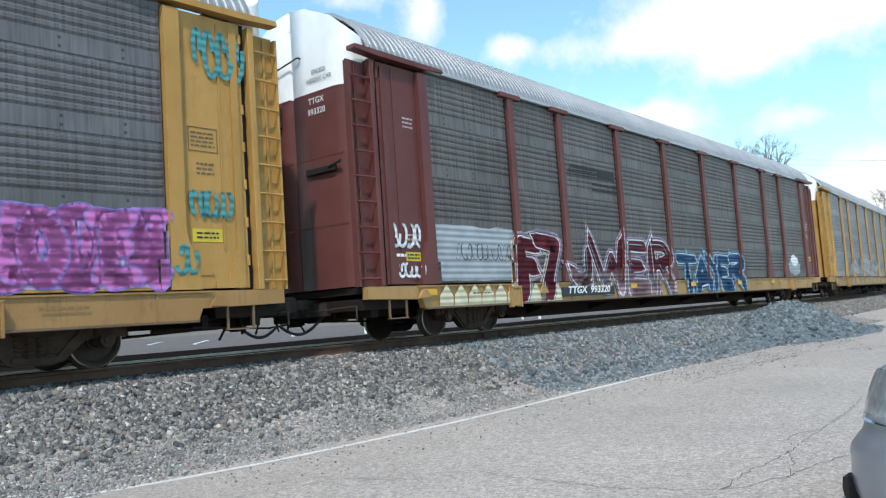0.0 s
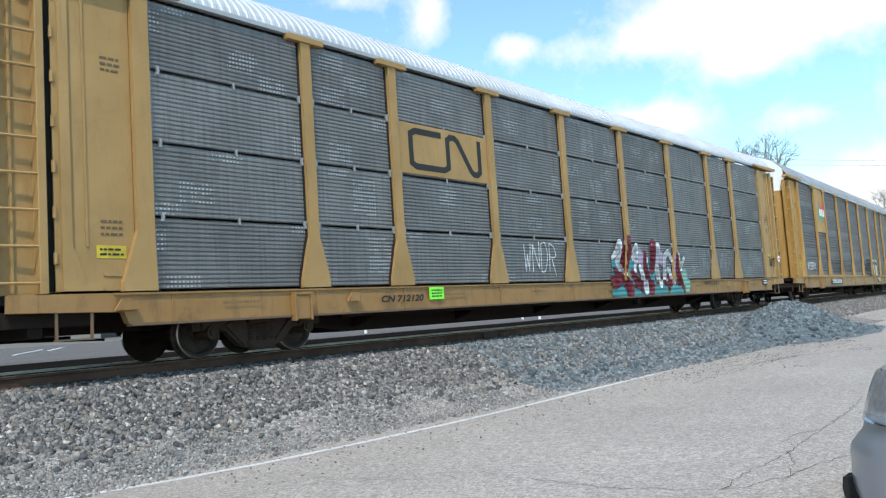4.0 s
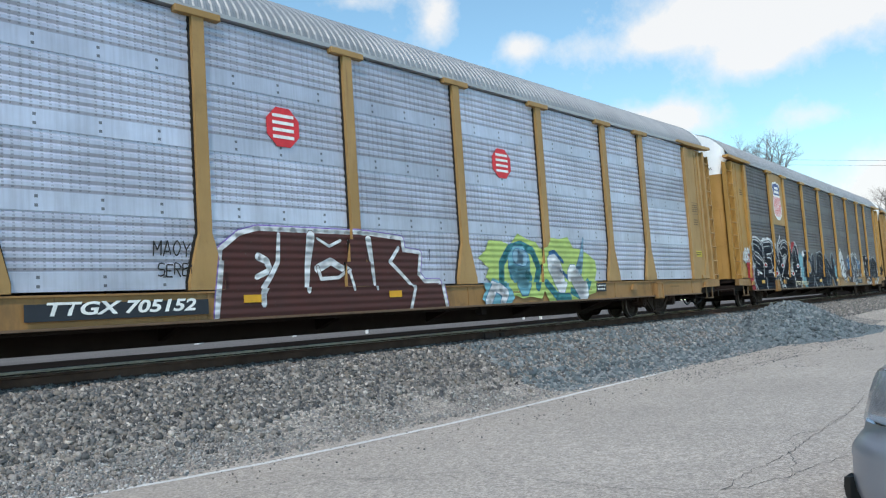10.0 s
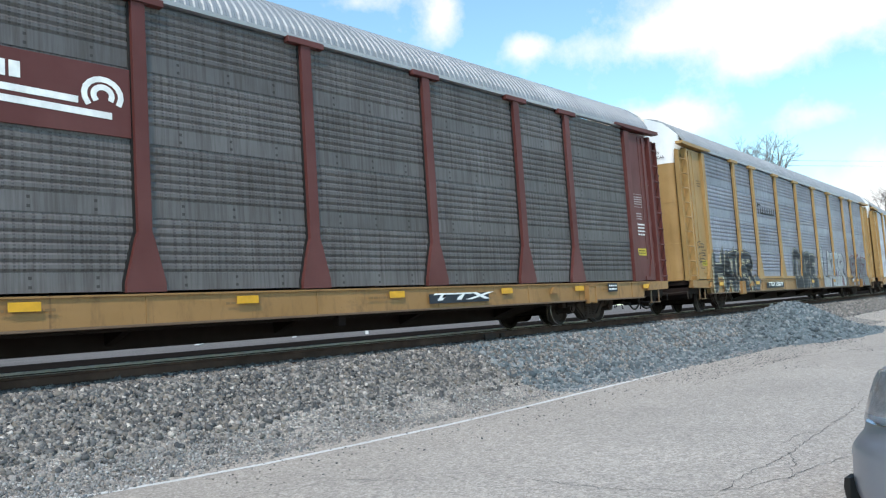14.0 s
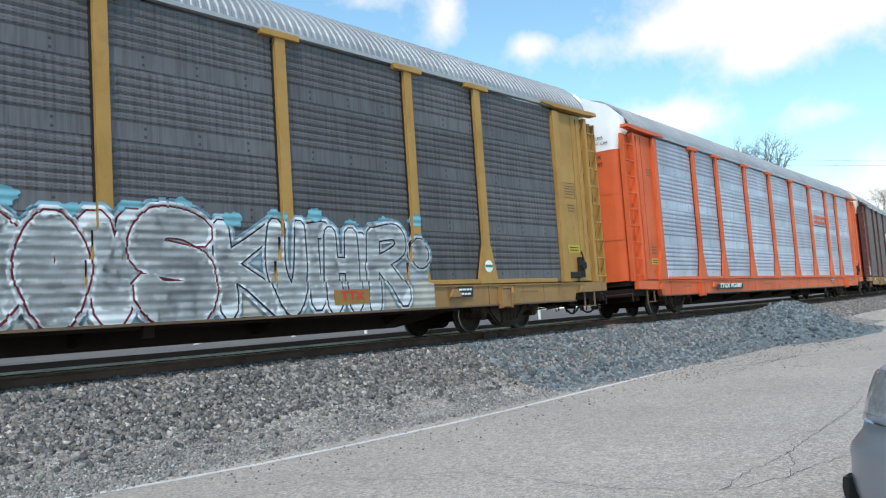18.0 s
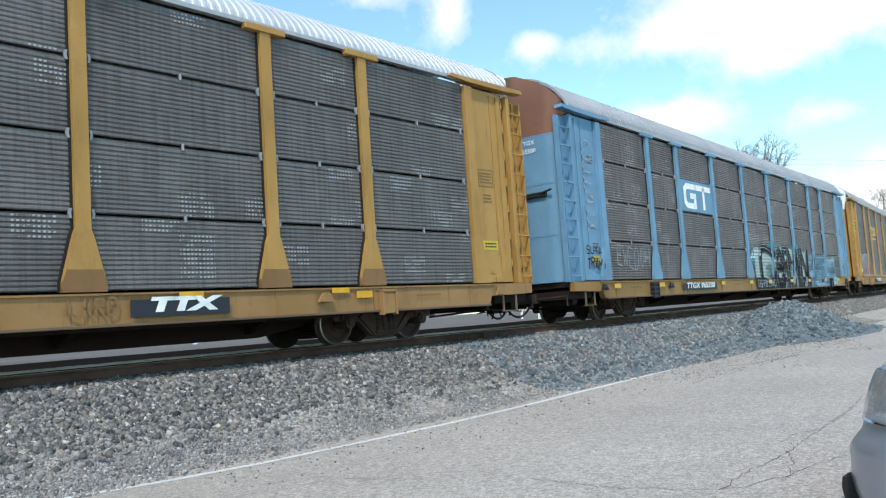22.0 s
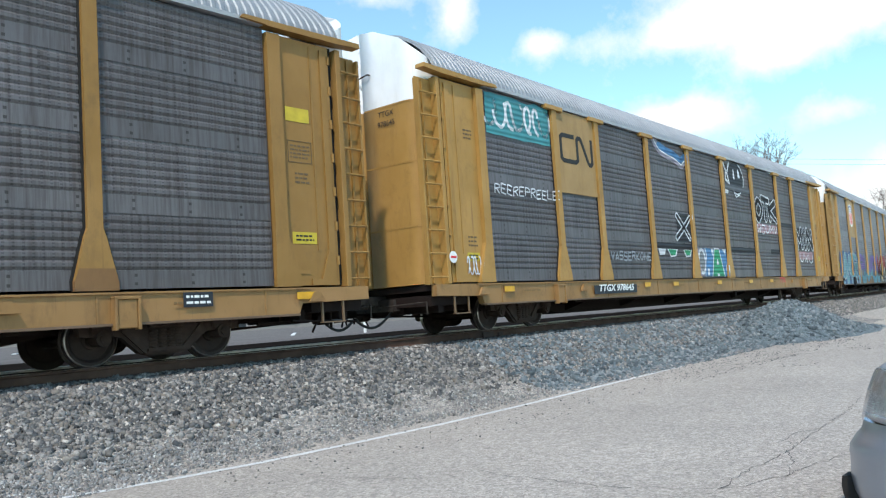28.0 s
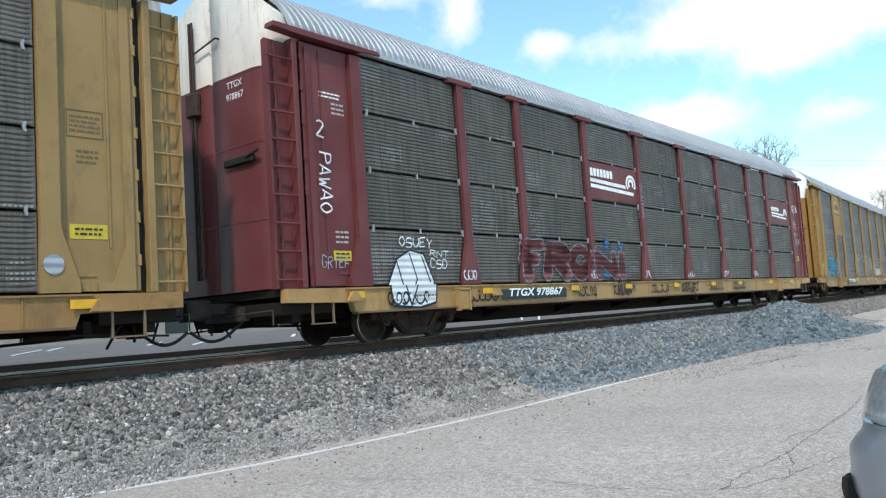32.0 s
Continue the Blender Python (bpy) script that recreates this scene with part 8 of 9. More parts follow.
part("worn_emblem", stroke_bm([[(-8.5, 3.5), (-8.3, 3.3), (-8.0, 3.22), (-7.7, 3.25), (-7.45, 3.45)]], 0.03), RUST, c, "flaked red emblem edge", Matrix.Translation((0, -1.516, 0)))
throwup(c, "PN", -11.15, -9.2, 0.98, 1.82, BLUE_PIECE, SKY_SPRAY, w=0.24, rim=0.02, over=BLUE_PIECE, seed=2, taper=1.0)
scribble(c, -11.2, -10.3, 0.98, 1.82, CYAN_SPRAY, 4, 124, 0.03)
drawn(c, "RUTTM", -3.8, 0.35, 0.72, 2.06, CREAM_LINE, 0.26, 0.034, 121, "thin cream painted letter outlines")
slashes(c, [([(-3.6, 1.3), (-3.62, 1.85), (-3.4, 1.98), (-3.22, 1.6)], 0.07, 0.05, CREAM_SPRAY), ([(0.5, 1.35), (0.62, 1.9)], 0.10, 0.12, CREAM_LINE), ([(0.62, 1.8), (0.68, 1.05)], 0.24, 0.30, CREAM_LINE), ([(0.95, 1.55), (0.85, 1.3)], 0.22, 0.10, CREAM_LINE)], CREAM_LINE, 0.004, "cream painted strokes")
drawn(c, "ALOE", 1.55, 4.1, 1.42, 2.0, CREAM_LINE, 0.18, 0.024, 122, "thin cream painted letter outlines")
block(c, 1.6, 4.0, 1.06, 1.42, CREAM_LINE, "cream painted band", 1, 0.08)
scribble(c, -6.3, -5.8, 1.32, 1.62, CYAN_SPRAY, 2, 123, 0.05)
number_plate_of(c, -7.4, -5.0, "TTGX 982109", 0.70, 0.90)
number_plate_of(c, 4.3, 5.8, "TTX", 0.70, 0.86)
data_box(c, 10.3)
reflectors(c, (-4.7, -1.3, 1.3, 6.3, 12.1), w=0.34)
flat(c, "notice_label", 11.95, 12.4, 3.5, 3.72, LABEL, -1.477, "yellow notice label")
door_latch(c)
end_number(c, "TTGX", "982109", INK)

c = CARS[16]
FADED_RED = spray("faded_red_spray_paint", (0.20, 0.070, 0.070))
sign(c, -4.08, -1.52, 2.95, 3.86, MAROON, "red sheet with white stripes and an open ring")
wheel_emblem(c, -4.05, -1.55, 2.98, 3.84)
sign(c, 9.1, 11.5, 2.95, 3.86, MAROON, "red sheet with white stripes and an open ring")
wheel_emblem(c, 9.4, 11.3, 3.05, 3.7)
mural(c, [("F", -7.2, -6.2, 1.0, 1.9), ("R", -6.3, -5.2, 1.0, 1.86), ("O", -5.3, -4.2, 1.0, 1.86), ("N", -4.2, -2.95, 1.0, 1.76), ("I", -3.0, -2.45, 1.0, 1.74)], [(1.2, FADED_RED)], LIGHT_SPRAY, w=0.30, rim=0.012, halo=SMOKE_SPRAY, halow=0.03, seed=131)
blobs(c, [(-3.42, 1.88, 0.12, 0.12, BLUE_SPRAY, 2), (-2.7, 1.84, 0.14, 0.08, BLUE_SPRAY, 3), (-3.5, 1.1, 0.25, 0.07, BLUE_SPRAY, 4)], "blue sprayed marks")
scribble(c, -4.3, -2.4, 1.05, 1.9, BLUE_SPRAY, 4, 132, 0.03)
_jug = [(-11.2, 0.95), (-11.15, 0.7), (-10.5, 0.66), (-10.05, 0.72), (-10.0, 1.02), (-10.25, 1.5), (-10.6, 1.56), (-10.95, 1.4)]
paint_on(c, [([_jug], WHITE_SPRAY, 0), (sum([ribbon_polys(q, 0.03) for q in (_jug + _jug[:1], [(-10.95, 1.35), (-10.7, 0.7)], [(-10.62, 1.5), (-10.45, 1.05), (-10.7, 0.7)], [(-10.3, 1.45), (-10.1, 1.0)])], []), NAVY_SPRAY, 2)], "graffiti", "white painted bottle-like figure with dark lines")
tag(c, "GRIEF", -12.66, -12.06, 1.24, 1.42, LIGHT_SPRAY, 0.016)
tag(c, "OSUEY", -10.9, -10.0, 1.62, 1.78, WHITE_SPRAY, 0.025)
tag(c, "RNT", -10.1, -9.55, 1.45, 1.56, WHITE_SPRAY, 0.02)
tag(c, "CSD", -10.1, -9.6, 1.25, 1.40, WHITE_SPRAY, 0.025)
tag(c, "TARGET", 0.3, 1.9, 0.70, 0.88, BLACK_SPRAY, 0.025)
tag(c, "FADOK", -3.4, -2.42, 0.69, 0.98, BLACK_SPRAY, 0.03, 5)
tag(c, "NEON+FADE NEON", -3.7, -1.65, 3.72, 3.84, LIGHT_SPRAY, 0.014, 17)
tag(c, "OSNTOS", -1.53, -1.36, 2.6, 3.5, LIGHT_SPRAY, 0.02, 18, up=True)
tag(c, "PAWAO", -12.60, -12.36, 2.1, 3.1, WHITE_SPRAY, 0.028, 3, up=True)
tag(c, "2", -12.65, -12.45, 3.35, 3.6, WHITE_SPRAY, 0.03, 4)

for k, x in enumerate((-9.0, -4.2, -1.4, 1.4, 4.2, 7.0)):
    scribble(c, x - 0.2, x + 0.2, 1.0, 1.22, WHITE_SPRAY, 3, 138 + k, 0.03)
for k in range(9):
    x = -11.3 + 2.0 * k
    scribble(c, x, x + 1.1, 0.69, 0.88, BLACK_SPRAY, 6, 150 + k, 0.03)
number_plate_of(c, -8.05, -5.6, "TTGX 978867")
reflectors(c, (-12.0, -8.5, -5.2, -2.6, 0.3, 3.0, 5.3, 8.4, 10.8), w=0.34)
end_number(c, "TTGX", "978867", CHALK, False)
door_latch(c)
bars(c, -12.5, -12.05, 3.98, 4.1, 2, CHALK, -1.478)

tag(c, "NEON", 12.0, 12.64, 3.52, 3.80, WHITE_SPRAY, 0.022, 11)
scribble(c, 12.0, 12.6, 2.62, 2.72, LIGHT_SPRAY, 5, 170, 0.015)
tag(c, "NEON", 12.04, 12.58, 2.24, 2.46, LIGHT_SPRAY, 0.022, 12)
tag(c, "HEX", 9.3, 10.6, 3.66, 3.84, LIGHT_SPRAY, 0.03, 13)
tag(c, "NEEN", -3.9, -2.6, 3.5, 3.8, LIGHT_SPRAY, 0.025, 14)
c = CARS[17]
reflectors(c, (12.1, 9.2), w=0.36)
bm = bmesh.new()
rod(bm, (11.75, -1.57, 1.28), (11.75, -1.56, 1.28), 0.12, 20)
part("round_mark", bm, LIGHT_SPRAY, c, "faded round mark")


# ---- roadside: stone pile, cracks, patches ----
PILE = (26.0, -2.05)


def pile_z(xs, ds):
    ys = np.array([line_y(x) for x in xs]) - ds
    r = ((xs - PILE[0]) / 3.9) ** 2 + ((ys - PILE[1]) / 1.75) ** 2
    return GROUND - 0.02 + 1.12 * np.exp(-1.5 * r) - 0.05


def pile_mesh():
    verts, faces = [], []
    n = 36
    for j in range(n + 1):
        for i in range(n + 1):
            x = PILE[0] - 6.0 + 12.0 * i / n
            y = PILE[1] - 2.6 + 4.4 * j / n
            r = ((x - PILE[0]) / 3.9) ** 2 + ((y - PILE[1]) / 1.75) ** 2
            z = GROUND - 0.06 + 1.12 * math.exp(-1.5 * r) + 0.05 * noise.noise((x * 2, y * 2, 1))
            verts.append((x, y, z))
    for j in range(n):
        for i in range(n):
            a = j * (n + 1) + i
            faces.append((a, a + 1, a + n + 2, a + n + 1))
    return sheet_mesh("stone_pile", verts, faces, True)


BLUE_GRAVEL = asphalt("fresh_stone_heap", (0.12, 0.145, 0.155), speck=0.9)
tagged(piece("stone_pile", pile_mesh(), BLUE_GRAVEL), "heap of fresh blue-grey crushed stone beside the track", "gravel pile", kind="stuff")
scatter("pile_stones", 9000, 21.0, 31.0, 1.0, 5.0, 0.06, BLUE_STONES, "loose blue-grey stones on the heap", 5, hgt=pile_z, keep=lambda xs, ds, r: np.exp(-1.2 * (((xs - PILE[0]) / 3.9) ** 2 + ((np.array([line_y(x) for x in xs]) - ds - PILE[1]) / 1.75) ** 2)) > r.rand(len(xs)) * 0.9)
scatter("spilt_stones", 12000, 11.0, 27.0, 1.3, 3.9, 0.05, BLUE_STONES, "blue-grey stones spilt along the shoulder", 6)


def ribbon(pts, width, seed, wander=0.03, step=0.09):
    """A thin uneven strip along a path on the ground."""
    bm = bmesh.new()
    rnd = random.Random(seed)
    path = []
    for (ax, ay), (bx, by) in zip(pts, pts[1:]):
        n = max(2, int(math.hypot(bx - ax, by - ay) / step))
        for k in range(n):
            u = k / n
            path.append((ax + (bx - ax) * u + rnd.uniform(-wander, wander), ay + (by - ay) * u + rnd.uniform(-wander, wander)))
    path.append(pts[-1])
    last = None
    for k, (x, y) in enumerate(path):
        x2, y2 = path[min(k + 1, len(path) - 1)]
        x1, y1 = path[max(k - 1, 0)]
        d = math.hypot(x2 - x1, y2 - y1) or 1
        w = width * rnd.uniform(0.35, 1.0)
        nx, ny = -(y2 - y1) / d * w / 2, (x2 - x1) / d * w / 2
        pair = (bm.verts.new((x - nx, y - ny, GROUND + 0.004)), bm.verts.new((x + nx, y + ny, GROUND + 0.004)))
        if last:
            bm.faces.new((last[0], pair[0], pair[1], last[1]))
        last = pair
    return bm


CRACK = plain("dark_crack_fill", (0.13, 0.12, 0.11), 0.9, vary=0.6, scale=9.0)
for k, pts in enumerate((
        [(4.6, -5.6), (5.36, -6.51), (5.28, -6.88), (5.31, -7.21), (5.29, -7.75), (5.43, -8.29), (5.63, -8.63), (5.84, -8.75), (6.23, -8.85), (6.72, -8.91), (8.2, -9.2)],
        [(5.61, -8.60), (6.12, -8.51), (6.49, -8.54), (7.14, -8.52), (8.06, -8.44), (9.63, -8.31), (11.18, -8.08), (13.5, -7.9)],
        [(7.14, -8.52), (6.69, -8.71), (6.16, -8.85)],
        [(7.4, -8.5), (7.62, -8.33), (8.0, -8.26), (8.3, -8.4)],
        [(3.6, -5.2), (4.6, -5.6), (4.9, -6.3)],
        [(15.2, -4.3), (15.85, -4.81), (17.56, -5.0), (18.98, -5.49), (20.5, -6.13), (23.0, -6.6)])):
    tagged(part("road_crack", ribbon(pts, 0.010 if k < 5 else 0.05, k), CRACK, None), "thin dark crack in the asphalt", "road crack", kind="structure")
scatter("road_grit", 2600, 4.0, 24.0, 3.9, 5.4, 0.012, STONES, "scattered grit along the road edge", 8, hgt=lambda xs, ds: np.full(len(xs), GROUND), near=1.2, keep=lambda xs, ds, r: r.rand(len(xs)) < np.where(xs > 12.5, 1.0, 0.25))
scatter("spilt_grit", 1800, 15.0, 27.0, 4.0, 6.6, 0.014, STONES, "dark stones spilt onto the road beside the heap", 9, hgt=lambda xs, ds: np.full(len(xs), GROUND), keep=lambda xs, ds, r: r.rand(len(xs)) < np.clip(np.sin(xs * 1.3 + ds * 2.1), 0.04, 1) * 0.6)

# joint bar and stake by the near rail
bm = bmesh.new()
box(bm, 12.35, 12.70, -0.855, -0.80, -0.145, -0.03, 0.008)
box(bm, 12.86, 12.98, -0.86, -0.80, -0.13, -0.05, 0.008)
tagged(part("rail_joint_bar", bm, STEEL, None), "steel joint bar bolted to the rail", "rail joint")

# ---- behind the track ----
LOT_PAINT = plain("white_stall_paint", (0.62, 0.62, 0.60), 0.8)
for ax, ay, bx, by in ((12.04, 23.76, 18.92, 39.24), (16.55, 31.93, 22.79, 45.69), (18.06, 24.19, 22.79, 31.93), (15.65, 15.94, 20.21, 22.69), (20.21, 16.02, 25.8, 23.33)):
    bm = bmesh.new()
    slab(bm, [(-0.08, 0), (0.08, 0), (0.08, 0.03), (-0.08, 0.03)], 0, math.hypot(bx - ax, by - ay))
    tagged(part("stall_line", bm, LOT_PAINT, None, "", Matrix.Translation((ax, ay, -0.09)) @ Matrix.Rotation(math.atan2(by - ay, bx - ax) - math.pi / 2, 4, "Z")), "white painted parking stall line", "stall line", "stall lines of the lot", "structure")


def bollard(x, y):
    bm = bmesh.new()
    rod(bm, (0, 0, -0.2), (0, 0, 0.45), 0.06, 12)
    bmesh.ops.create_uvsphere(bm, u_segments=12, v_segments=6, radius=0.06, matrix=Matrix.Translation((0, 0, 0.45)))
    tagged(part("bollard", bm, CHALK, None, "", Matrix.Translation((x, y, 0.0))), "white steel bollard at the edge of the lot", "bollard", "bollards of the lot")


for x, y in ((19.74, 10.95), (33.07, 13.7), (29.97, 10.39)):
    bollard(x, y)


def low_building():
    e = new("low_building")
    tagged(e, "long low pale building far behind the track", "building")
    bm = bmesh.new()
    box(bm, 0, 90, 0, 14, -0.8, 3.6)
    part("wall", bm, plain("pale_wall_render", (0.24, 0.22, 0.20), 0.8), e)
    bm = bmesh.new()
    slab(bm, [(-0.4, 3.6), (14.4, 3.6), (7, 4.8)], -0.4, 90.4, "x")
    part("roof", bm, plain("grey_felt_roof", (0.12, 0.12, 0.12), 0.8), e)
    for k in range(11):
        bm = bmesh.new()
        box(bm, 3 + 8 * k, 6 + 8 * k, -0.06, 0.02, 0.4, 2.2, 0.02)
        part("window", bm, plain("dark_window_glass", (0.03, 0.035, 0.04), 0.15), e)
    e.matrix_basis = Matrix.Translation((10, 95, 0)) @ Matrix.Rotation(radians(-12), 4, "Z")


low_building()

BARK = plain("grey_brown_bark", (0.16, 0.125, 0.115), 0.9)


def bare_tree(x, y, height, seed, spread=0.45):
    """Leafless tree: tapered trunk, forking limbs, fine twigs."""
    rnd = random.Random(seed)
    e = new("bare_tree")
    tagged(e, "tall leafless tree behind the track", "tree", "bare trees in the distance")
    e.matrix_basis = Matrix.Translation((x, y, -0.75))
    trunk, limbs, twigs = bmesh.new(), [], []

    def grow(p, d, length, r, level):
        bend = Vector((rnd.uniform(-1, 1), rnd.uniform(-1, 1), rnd.uniform(-0.3, 0.6))) * 0.16
        mid = p + (d + bend).normalized() * length * 0.5
        end = mid + (d - bend * 0.6).normalized() * length * 0.5
        for a, b, r0, r1 in ((p, mid, r, r * 0.8), (mid, end, r * 0.8, r * 0.5)):
            (limbs if level < 3 else twigs).append((a, b, r0, r1))
        if level >= 5:
            return
        for k in range(4 if level < 4 else 3):
            u = rnd.uniform(0.35, 1.0)
            side = Vector((rnd.gauss(0, 1), rnd.gauss(0, 1), rnd.gauss(0.25, 0.5)))
            nd = (d * 0.75 + side.normalized() * spread * 1.5).normalized()
            grow(p.lerp(end, u), nd, length * rnd.uniform(0.5, 0.72), r * 0.52, level + 1)

    def frusta(items, sides):
        verts, faces = [], []
        for a, b, r0, r1 in items:
            d = (b - a).normalized()
            s = d.orthogonal().normalized()
            t = d.cross(s)
            n = len(verts)
            for c, r in ((a, r0), (b, r1)):
                verts += [tuple(c + (s * math.cos(k * 2 * math.pi / sides) + t * math.sin(k * 2 * math.pi / sides)) * r) for k in range(sides)]
            faces += [(n + k, n + (k + 1) % sides, n + sides + (k + 1) % sides, n + sides + k) for k in range(sides)]
        return verts, faces
    th = height * 0.74
    rod_r = height * 0.011
    bmesh.ops.create_cone(trunk, cap_ends=True, segments=10, radius1=rod_r * 1.5, radius2=rod_r, depth=th, matrix=Matrix.Translation((0, 0, th / 2)))
    part("trunk", trunk, BARK, e)
    for k in range(4):
        a = k * 1.6 + rnd.random()
        grow(Vector((0, 0, th * rnd.uniform(0.92, 1.0))), Vector((0.35 * math.cos(a), 0.35 * math.sin(a), 1)).normalized(), height * 0.09, rod_r * 0.45, 1)
    k = (height + 0.75 - th) / (max(b.z for _, b, _, _ in twigs) - th)
    lift = lambda items: [tuple(Vector((p.x * k, p.y * k, th + (p.z - th) * k)) if p.z > th * 0.9 else p for p in it[:2]) + (it[2] * 0.8, it[3] * 0.8) for it in items]
    limbs, twigs = lift(limbs), lift(twigs)
    piece("limb", sheet_mesh("limb", *frusta(limbs, 6)), BARK, e)
    piece("crown", sheet_mesh("crown", *frusta(twigs, 3)), BARK, e)["kind"] = "stuff"
    return e


for x, y, h, s, wide in ((103.0, 28.6, 22.0, 8, 0.36), (103.4, 26.4, 20.9, 5, 0.30), (103.8, 24.4, 21.8, 21, 0.46), (146.2, 22.3, 17.6, 14, 0.46), (148.0, 20.5, 15.6, 15, 0.46)):
    bare_tree(x, y, h, s, wide)

# wires far behind
WIRE = plain("dark_cable", (0.10, 0.10, 0.11), 0.6)


def utility_pole(x, y):
    e = new("utility_pole")
    tagged(e, "wooden utility pole with a cross arm", "utility pole", "poles of the wire line")
    bm = bmesh.new()
    rod(bm, (0, 0, -1), (0, 0, 17.9), 0.16, 10)
    part("pole", bm, TIE, e)
    bm = bmesh.new()
    box(bm, -0.06, 0.06, -1.2, 1.2, 17.0, 17.15)
    part("cross_arm", bm, TIE, e)
    e.matrix_basis = Matrix.Translation((x, y, 0))


for p in ((74.6, 36.7), (145.6, 0.7)):
    utility_pole(*p)
for k, h in enumerate((17.25, 16.6)):
    bm = bmesh.new()
    last = None
    for i in range(13):
        u = i / 12
        p = (74.6 + 71.0 * u, 36.7 - 36.0 * u, h - 0.3 * math.sin(math.pi * u))
        if last:
            rod(bm, last, p, 0.018, 5)
        last = p
    tagged(part("overhead_wire", bm, WIRE, None), "thin overhead wire between poles", "wire", "overhead wires")


# ---- parked silver van, nose towards the track ----
def car_paint():
    m, nt, b = mat_new("silver_metallic_paint")
    v = coords(nt)
    c = mix_c(nt, noise_n(nt, v, 260, 2), (0.27, 0.29, 0.33), (0.36, 0.38, 0.43))
    nt.links.new(c, b.inputs["Base Color"])
    b.inputs["Metallic"].default_value = 0.55
    b.inputs["Roughness"].default_value = 0.36
    b.inputs["Coat Weight"].default_value = 0.5
    b.inputs["Coat Roughness"].default_value = 0.12
    return m


SILVER = car_paint()


def glass_mat(name, col, rough=0.03, transmission=1.0):
    m, nt, b = mat_new(name)
    b.inputs["Base Color"].default_value = (*col, 1)
    b.inputs["Roughness"].default_value = rough
    b.inputs["Transmission Weight"].default_value = transmission
    b.inputs["IOR"].default_value = 1.15
    return m


def loft(sections, closed_ends=True):
    """Skin over rings of equal length."""
    bm = bmesh.new()
    rings = [[bm.verts.new(p) for p in ring] for ring in sections]
    n = len(rings[0])
    for a, b in zip(rings, rings[1:]):
        for i in range(n):
            f = bm.faces.new((a[i], a[(i + 1) % n], b[(i + 1) % n], b[i]))
            f.smooth = True
    if closed_ends:
        bm.faces.new(rings[0][::-1])
        bm.faces.new(rings[-1])
    bmesh.ops.recalc_face_normals(bm, faces=bm.faces[:])
    return bm


def ring_at(x, zlo, zhi, half, round_=0.12, lean=0.0):
    """Rounded box section across the van at x."""
    pts = []
    for cy, cz, a0 in ((half - round_, zhi - round_, 0), (-half + round_, zhi - round_, 90), (-half + round_, zlo + round_, 180), (half - round_, zlo + round_, 270)):
        for k in range(5):
            a = radians(a0 + 22.5 * k)
            s = 1.0 - lean * max(0.0, (cz - zlo) / max(zhi - zlo, 0.01) - 0.5)
            pts.append((x, (cy + round_ * math.cos(a)) * s, cz + round_ * math.sin(a)))
    return pts


NOSE = [(0.10, 0.0), (0.18, 0.03), (0.246, 0.04), (0.30, 0.039), (0.383, 0.034), (0.405, 0.038), (0.455, 0.028), (0.485, 0.008), (0.505, -0.012), (0.525, -0.030), (0.545, -0.043), (0.57, -0.052), (0.60, -0.061), (0.68, -0.085), (0.77, -0.112), (0.848, -0.144), (0.891, -0.166), (0.915, -0.20), (0.94, -0.28), (0.98, -0.42), (1.03, -0.75), (1.07, -1.1)]


def nose_x(z):
    for (za, xa), (zb, xb) in zip(NOSE, NOSE[1:]):
        if z <= zb:
            return xa + (xb - xa) * (z - za) / (zb - za)
    return NOSE[-1][1]


CORNER = [(0.0, 0.0), (-0.01, 0.30), (-0.05, 0.55), (-0.09, 0.64), (-0.14, 0.72), (-0.20, 0.79), (-0.28, 0.86), (-0.38, 0.905), (-0.5, 0.93), (-0.9, 0.945)]


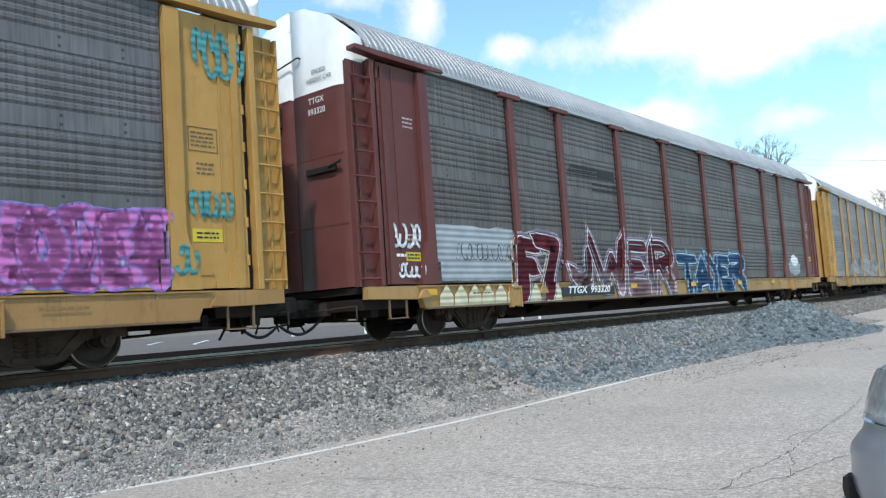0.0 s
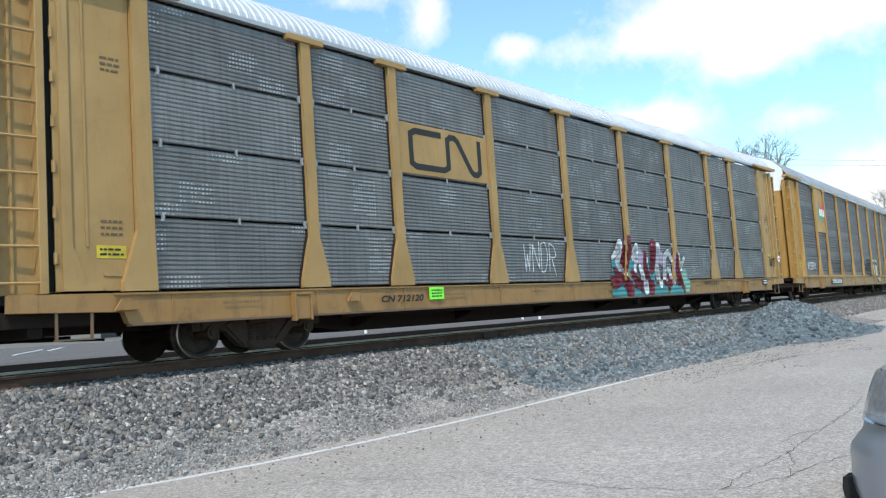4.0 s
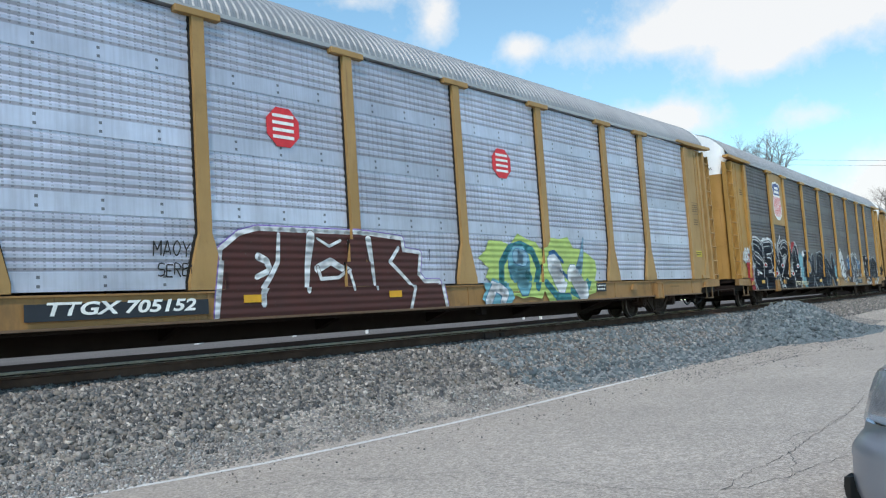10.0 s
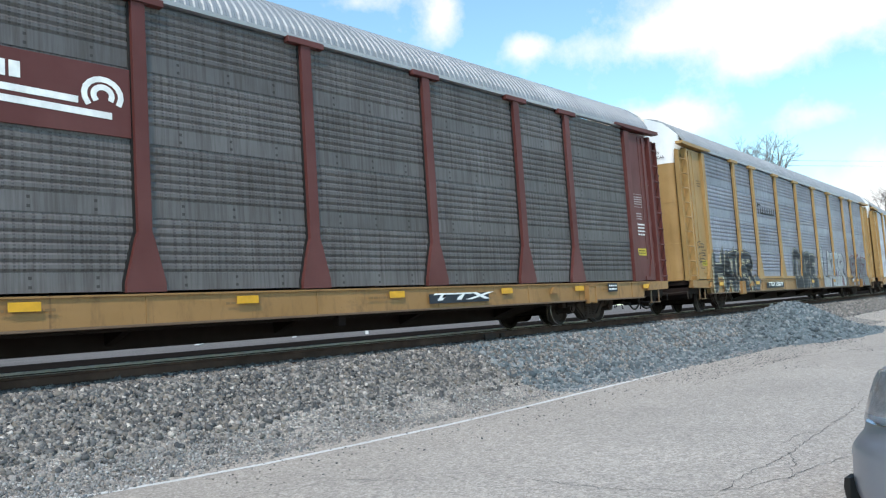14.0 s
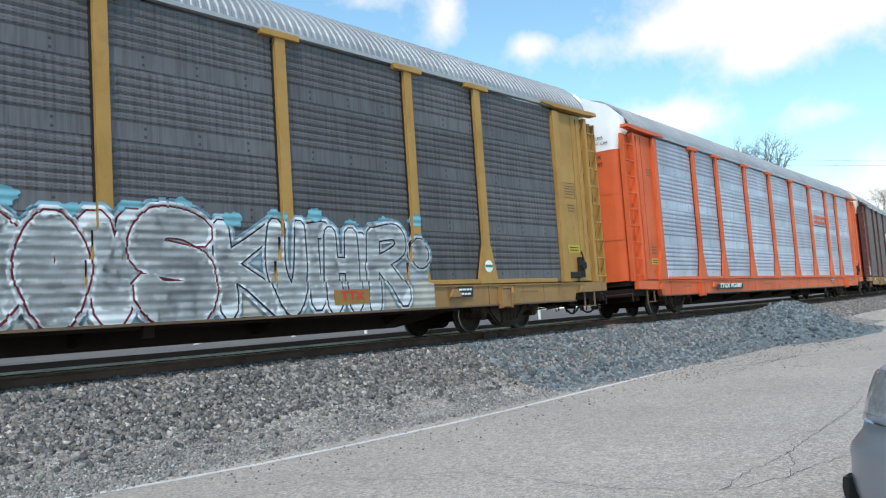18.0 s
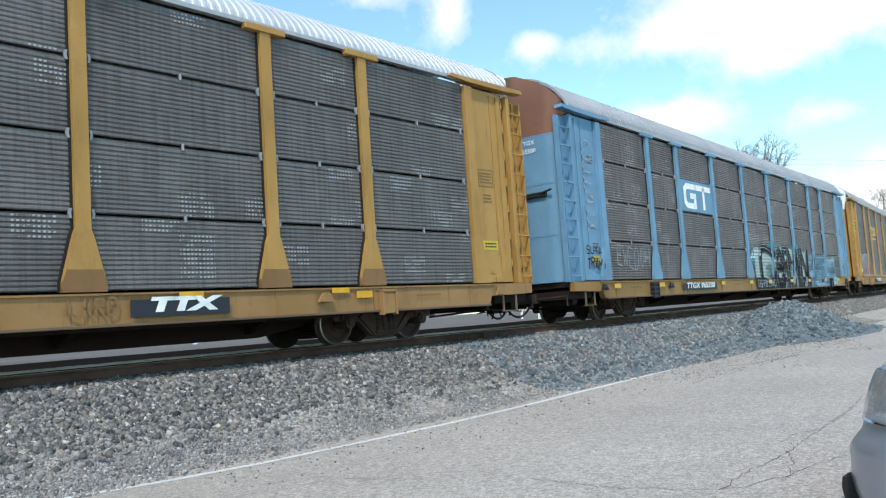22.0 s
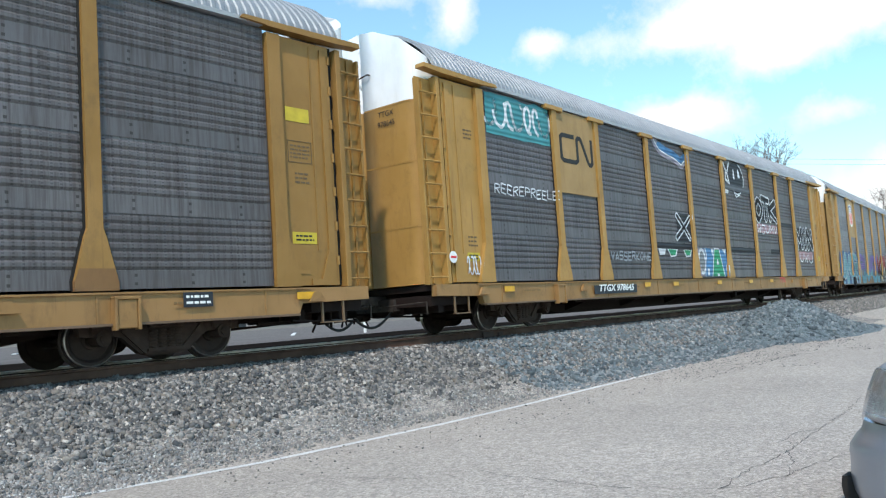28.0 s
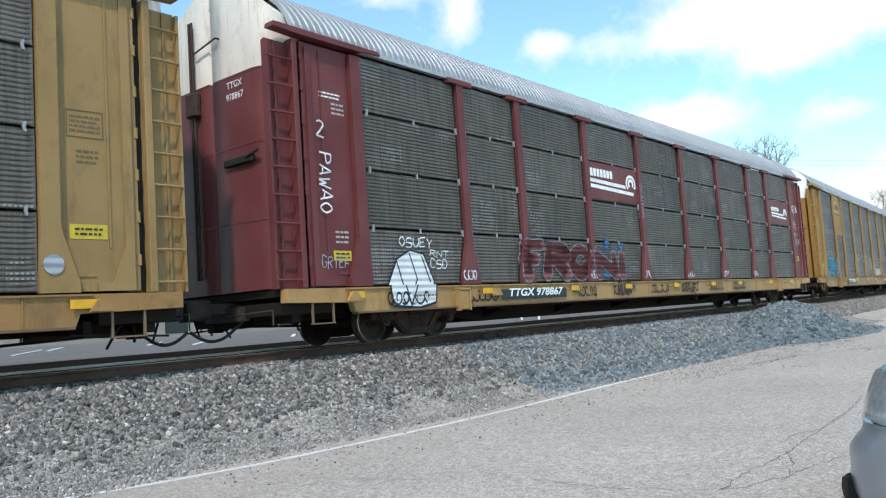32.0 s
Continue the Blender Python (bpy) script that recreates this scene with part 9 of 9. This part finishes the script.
def silver_van():
    e = new("parked_van")
    tagged(e, "silver van parked with its clear headlamp showing", "van")

    def plan(z, off=0.0, shrink=0.0):
        x = nose_x(z)
        left = [(x + dx + off, y - shrink, z) for dx, y in CORNER]
        return left[::-1] + [(a, -b2, c) for a, b2, c in left[1:]] + [(-4.8, -0.86, z), (-4.85, 0.0, z), (-4.8, 0.86, z)]
    body = part("body", loft([plan(z) for z, _ in NOSE]), SILVER, e)
    part("cabin", loft([ring_at(-1.25, 1.02, 1.10, 0.84, 0.03), ring_at(-1.85, 1.02, 1.62, 0.82, 0.10, 0.2), ring_at(-2.4, 1.02, 1.78, 0.82, 0.12, 0.2), ring_at(-4.3, 1.02, 1.78, 0.82, 0.12, 0.2), ring_at(-4.75, 1.02, 1.60, 0.80, 0.10, 0.2)]), plain("dark_tinted_glass", (0.02, 0.022, 0.025), 0.08), body)
    part("roof", loft([ring_at(-2.2, 1.74, 1.80, 0.72, 0.03), ring_at(-4.4, 1.74, 1.80, 0.72, 0.03)]), SILVER, body)
    chrome = plain("bright_reflector", (0.88, 0.88, 0.90), 0.25, 0.5)
    lamp_back = plain("smoky_lamp_housing", (0.62, 0.60, 0.60), 0.30, 0.4, vary=0.35, scale=14.0)
    clear = glass_mat("clear_lamp_lens", (0.95, 0.96, 0.98))

    def shell(sy, zs, near, far, y0=0.42):
        rings = []
        for z in zs:
            x = nose_x(z)
            line = [(dx, y) for dx, y in CORNER if y0 < y < 0.92]
            rings.append([(x + dx + near, sy * (y + near * 0.6), z) for dx, y in line] + [(x + dx + far, sy * (y + far), z) for dx, y in line[::-1]])
        return loft(rings)
    for sy in (-1, 1):
        lamp = part("headlamp", shell(sy, [0.605, 0.64, 0.68, 0.73, 0.77, 0.81, 0.848, 0.87, 0.891, 0.905], 0.012, 0.008), clear, e, "clear headlamp lens")
        part("lamp_housing", shell(sy, [0.635, 0.68, 0.73, 0.77, 0.81, 0.848, 0.87, 0.891, 0.90], 0.005, -0.02), lamp_back, lamp)
        part("lamp_reflector", shell(sy, [0.607, 0.625, 0.65], 0.007, -0.02), chrome, lamp, "bright lower reflector strip")
        bm = bmesh.new()
        slab(bm, [(-0.02, 0.06), (0.034, 0.10), (0.050, 0.19), (0.042, 0.25), (-0.05, 0.26), (-0.15, 0.06)], *sorted((sy * 0.42, sy * 0.56)))
        part("fog_lamp_trim", bm, BLACK, e, "black fog lamp surround")
        bm = bmesh.new()
        rod(bm, (0.0, sy * 0.49, 0.16), (0.054, sy * 0.49, 0.16), 0.045, 16)
        part("fog_lamp", bm, clear, e)
        for x in (-0.98, -3.9):
            bm = bmesh.new()
            bmesh.ops.create_cone(bm, cap_ends=True, segments=28, radius1=0.33, radius2=0.33, depth=0.22, matrix=Matrix.Translation((x, sy * 0.86, 0.33)) @ Matrix.Rotation(math.pi / 2, 4, "X"))
            w = part("wheel", bm, RUBBER, e)
            bm = bmesh.new()
            bmesh.ops.create_cone(bm, cap_ends=True, segments=20, radius1=0.21, radius2=0.19, depth=0.03, matrix=Matrix.Translation((x, sy * 0.98, 0.33)) @ Matrix.Rotation(math.pi / 2, 4, "X"))
            part("rim", bm, chrome, w)
    e.matrix_basis = Matrix.Translation((5.75, -9.58, GROUND)) @ Matrix.Rotation(radians(90), 4, "Z")
    return e


silver_van()


# ---- what moves ----
def car_pose(x):
    """A car rides on its two trucks, 20.12 m apart, along the track."""
    a, b = x - 10.06, x + 10.06
    ya, yb = line_y(a), line_y(b)
    return Matrix.Translation((x, (ya + yb) / 2, 0)) @ Matrix.Rotation(math.atan2(yb - ya, 20.12), 4, "Z")


def motions():
    for idx, car in CARS.items():
        walk(car, [(t, car_pose(train_at(t) - PITCH * idx)) for t in range(33)])
    for sx, sets in WHEELSETS.items():
        rows = [(k / FPS, Matrix.Translation((sx * 0.865, 0, 0.355)) @ Matrix.Rotation(train_at(k / FPS) / 0.355, 4, "Y")) for k in range(32 * FPS + 1)]
        walk(sets[0], rows)
        turning = sets[0].animation_data
        for w in sets[1:]:
            w.rotation_mode = "QUATERNION"
            w.animation_data_create()
            w.animation_data.action = turning.action
            w.animation_data.action_slot = turning.action_slot
    walk(CLOUDS, [(0.0, Matrix.Translation(EYE)), (32.0, Matrix.Translation(EYE) @ Matrix.Rotation(radians(-2.8), 4, "Z"))])


motions()
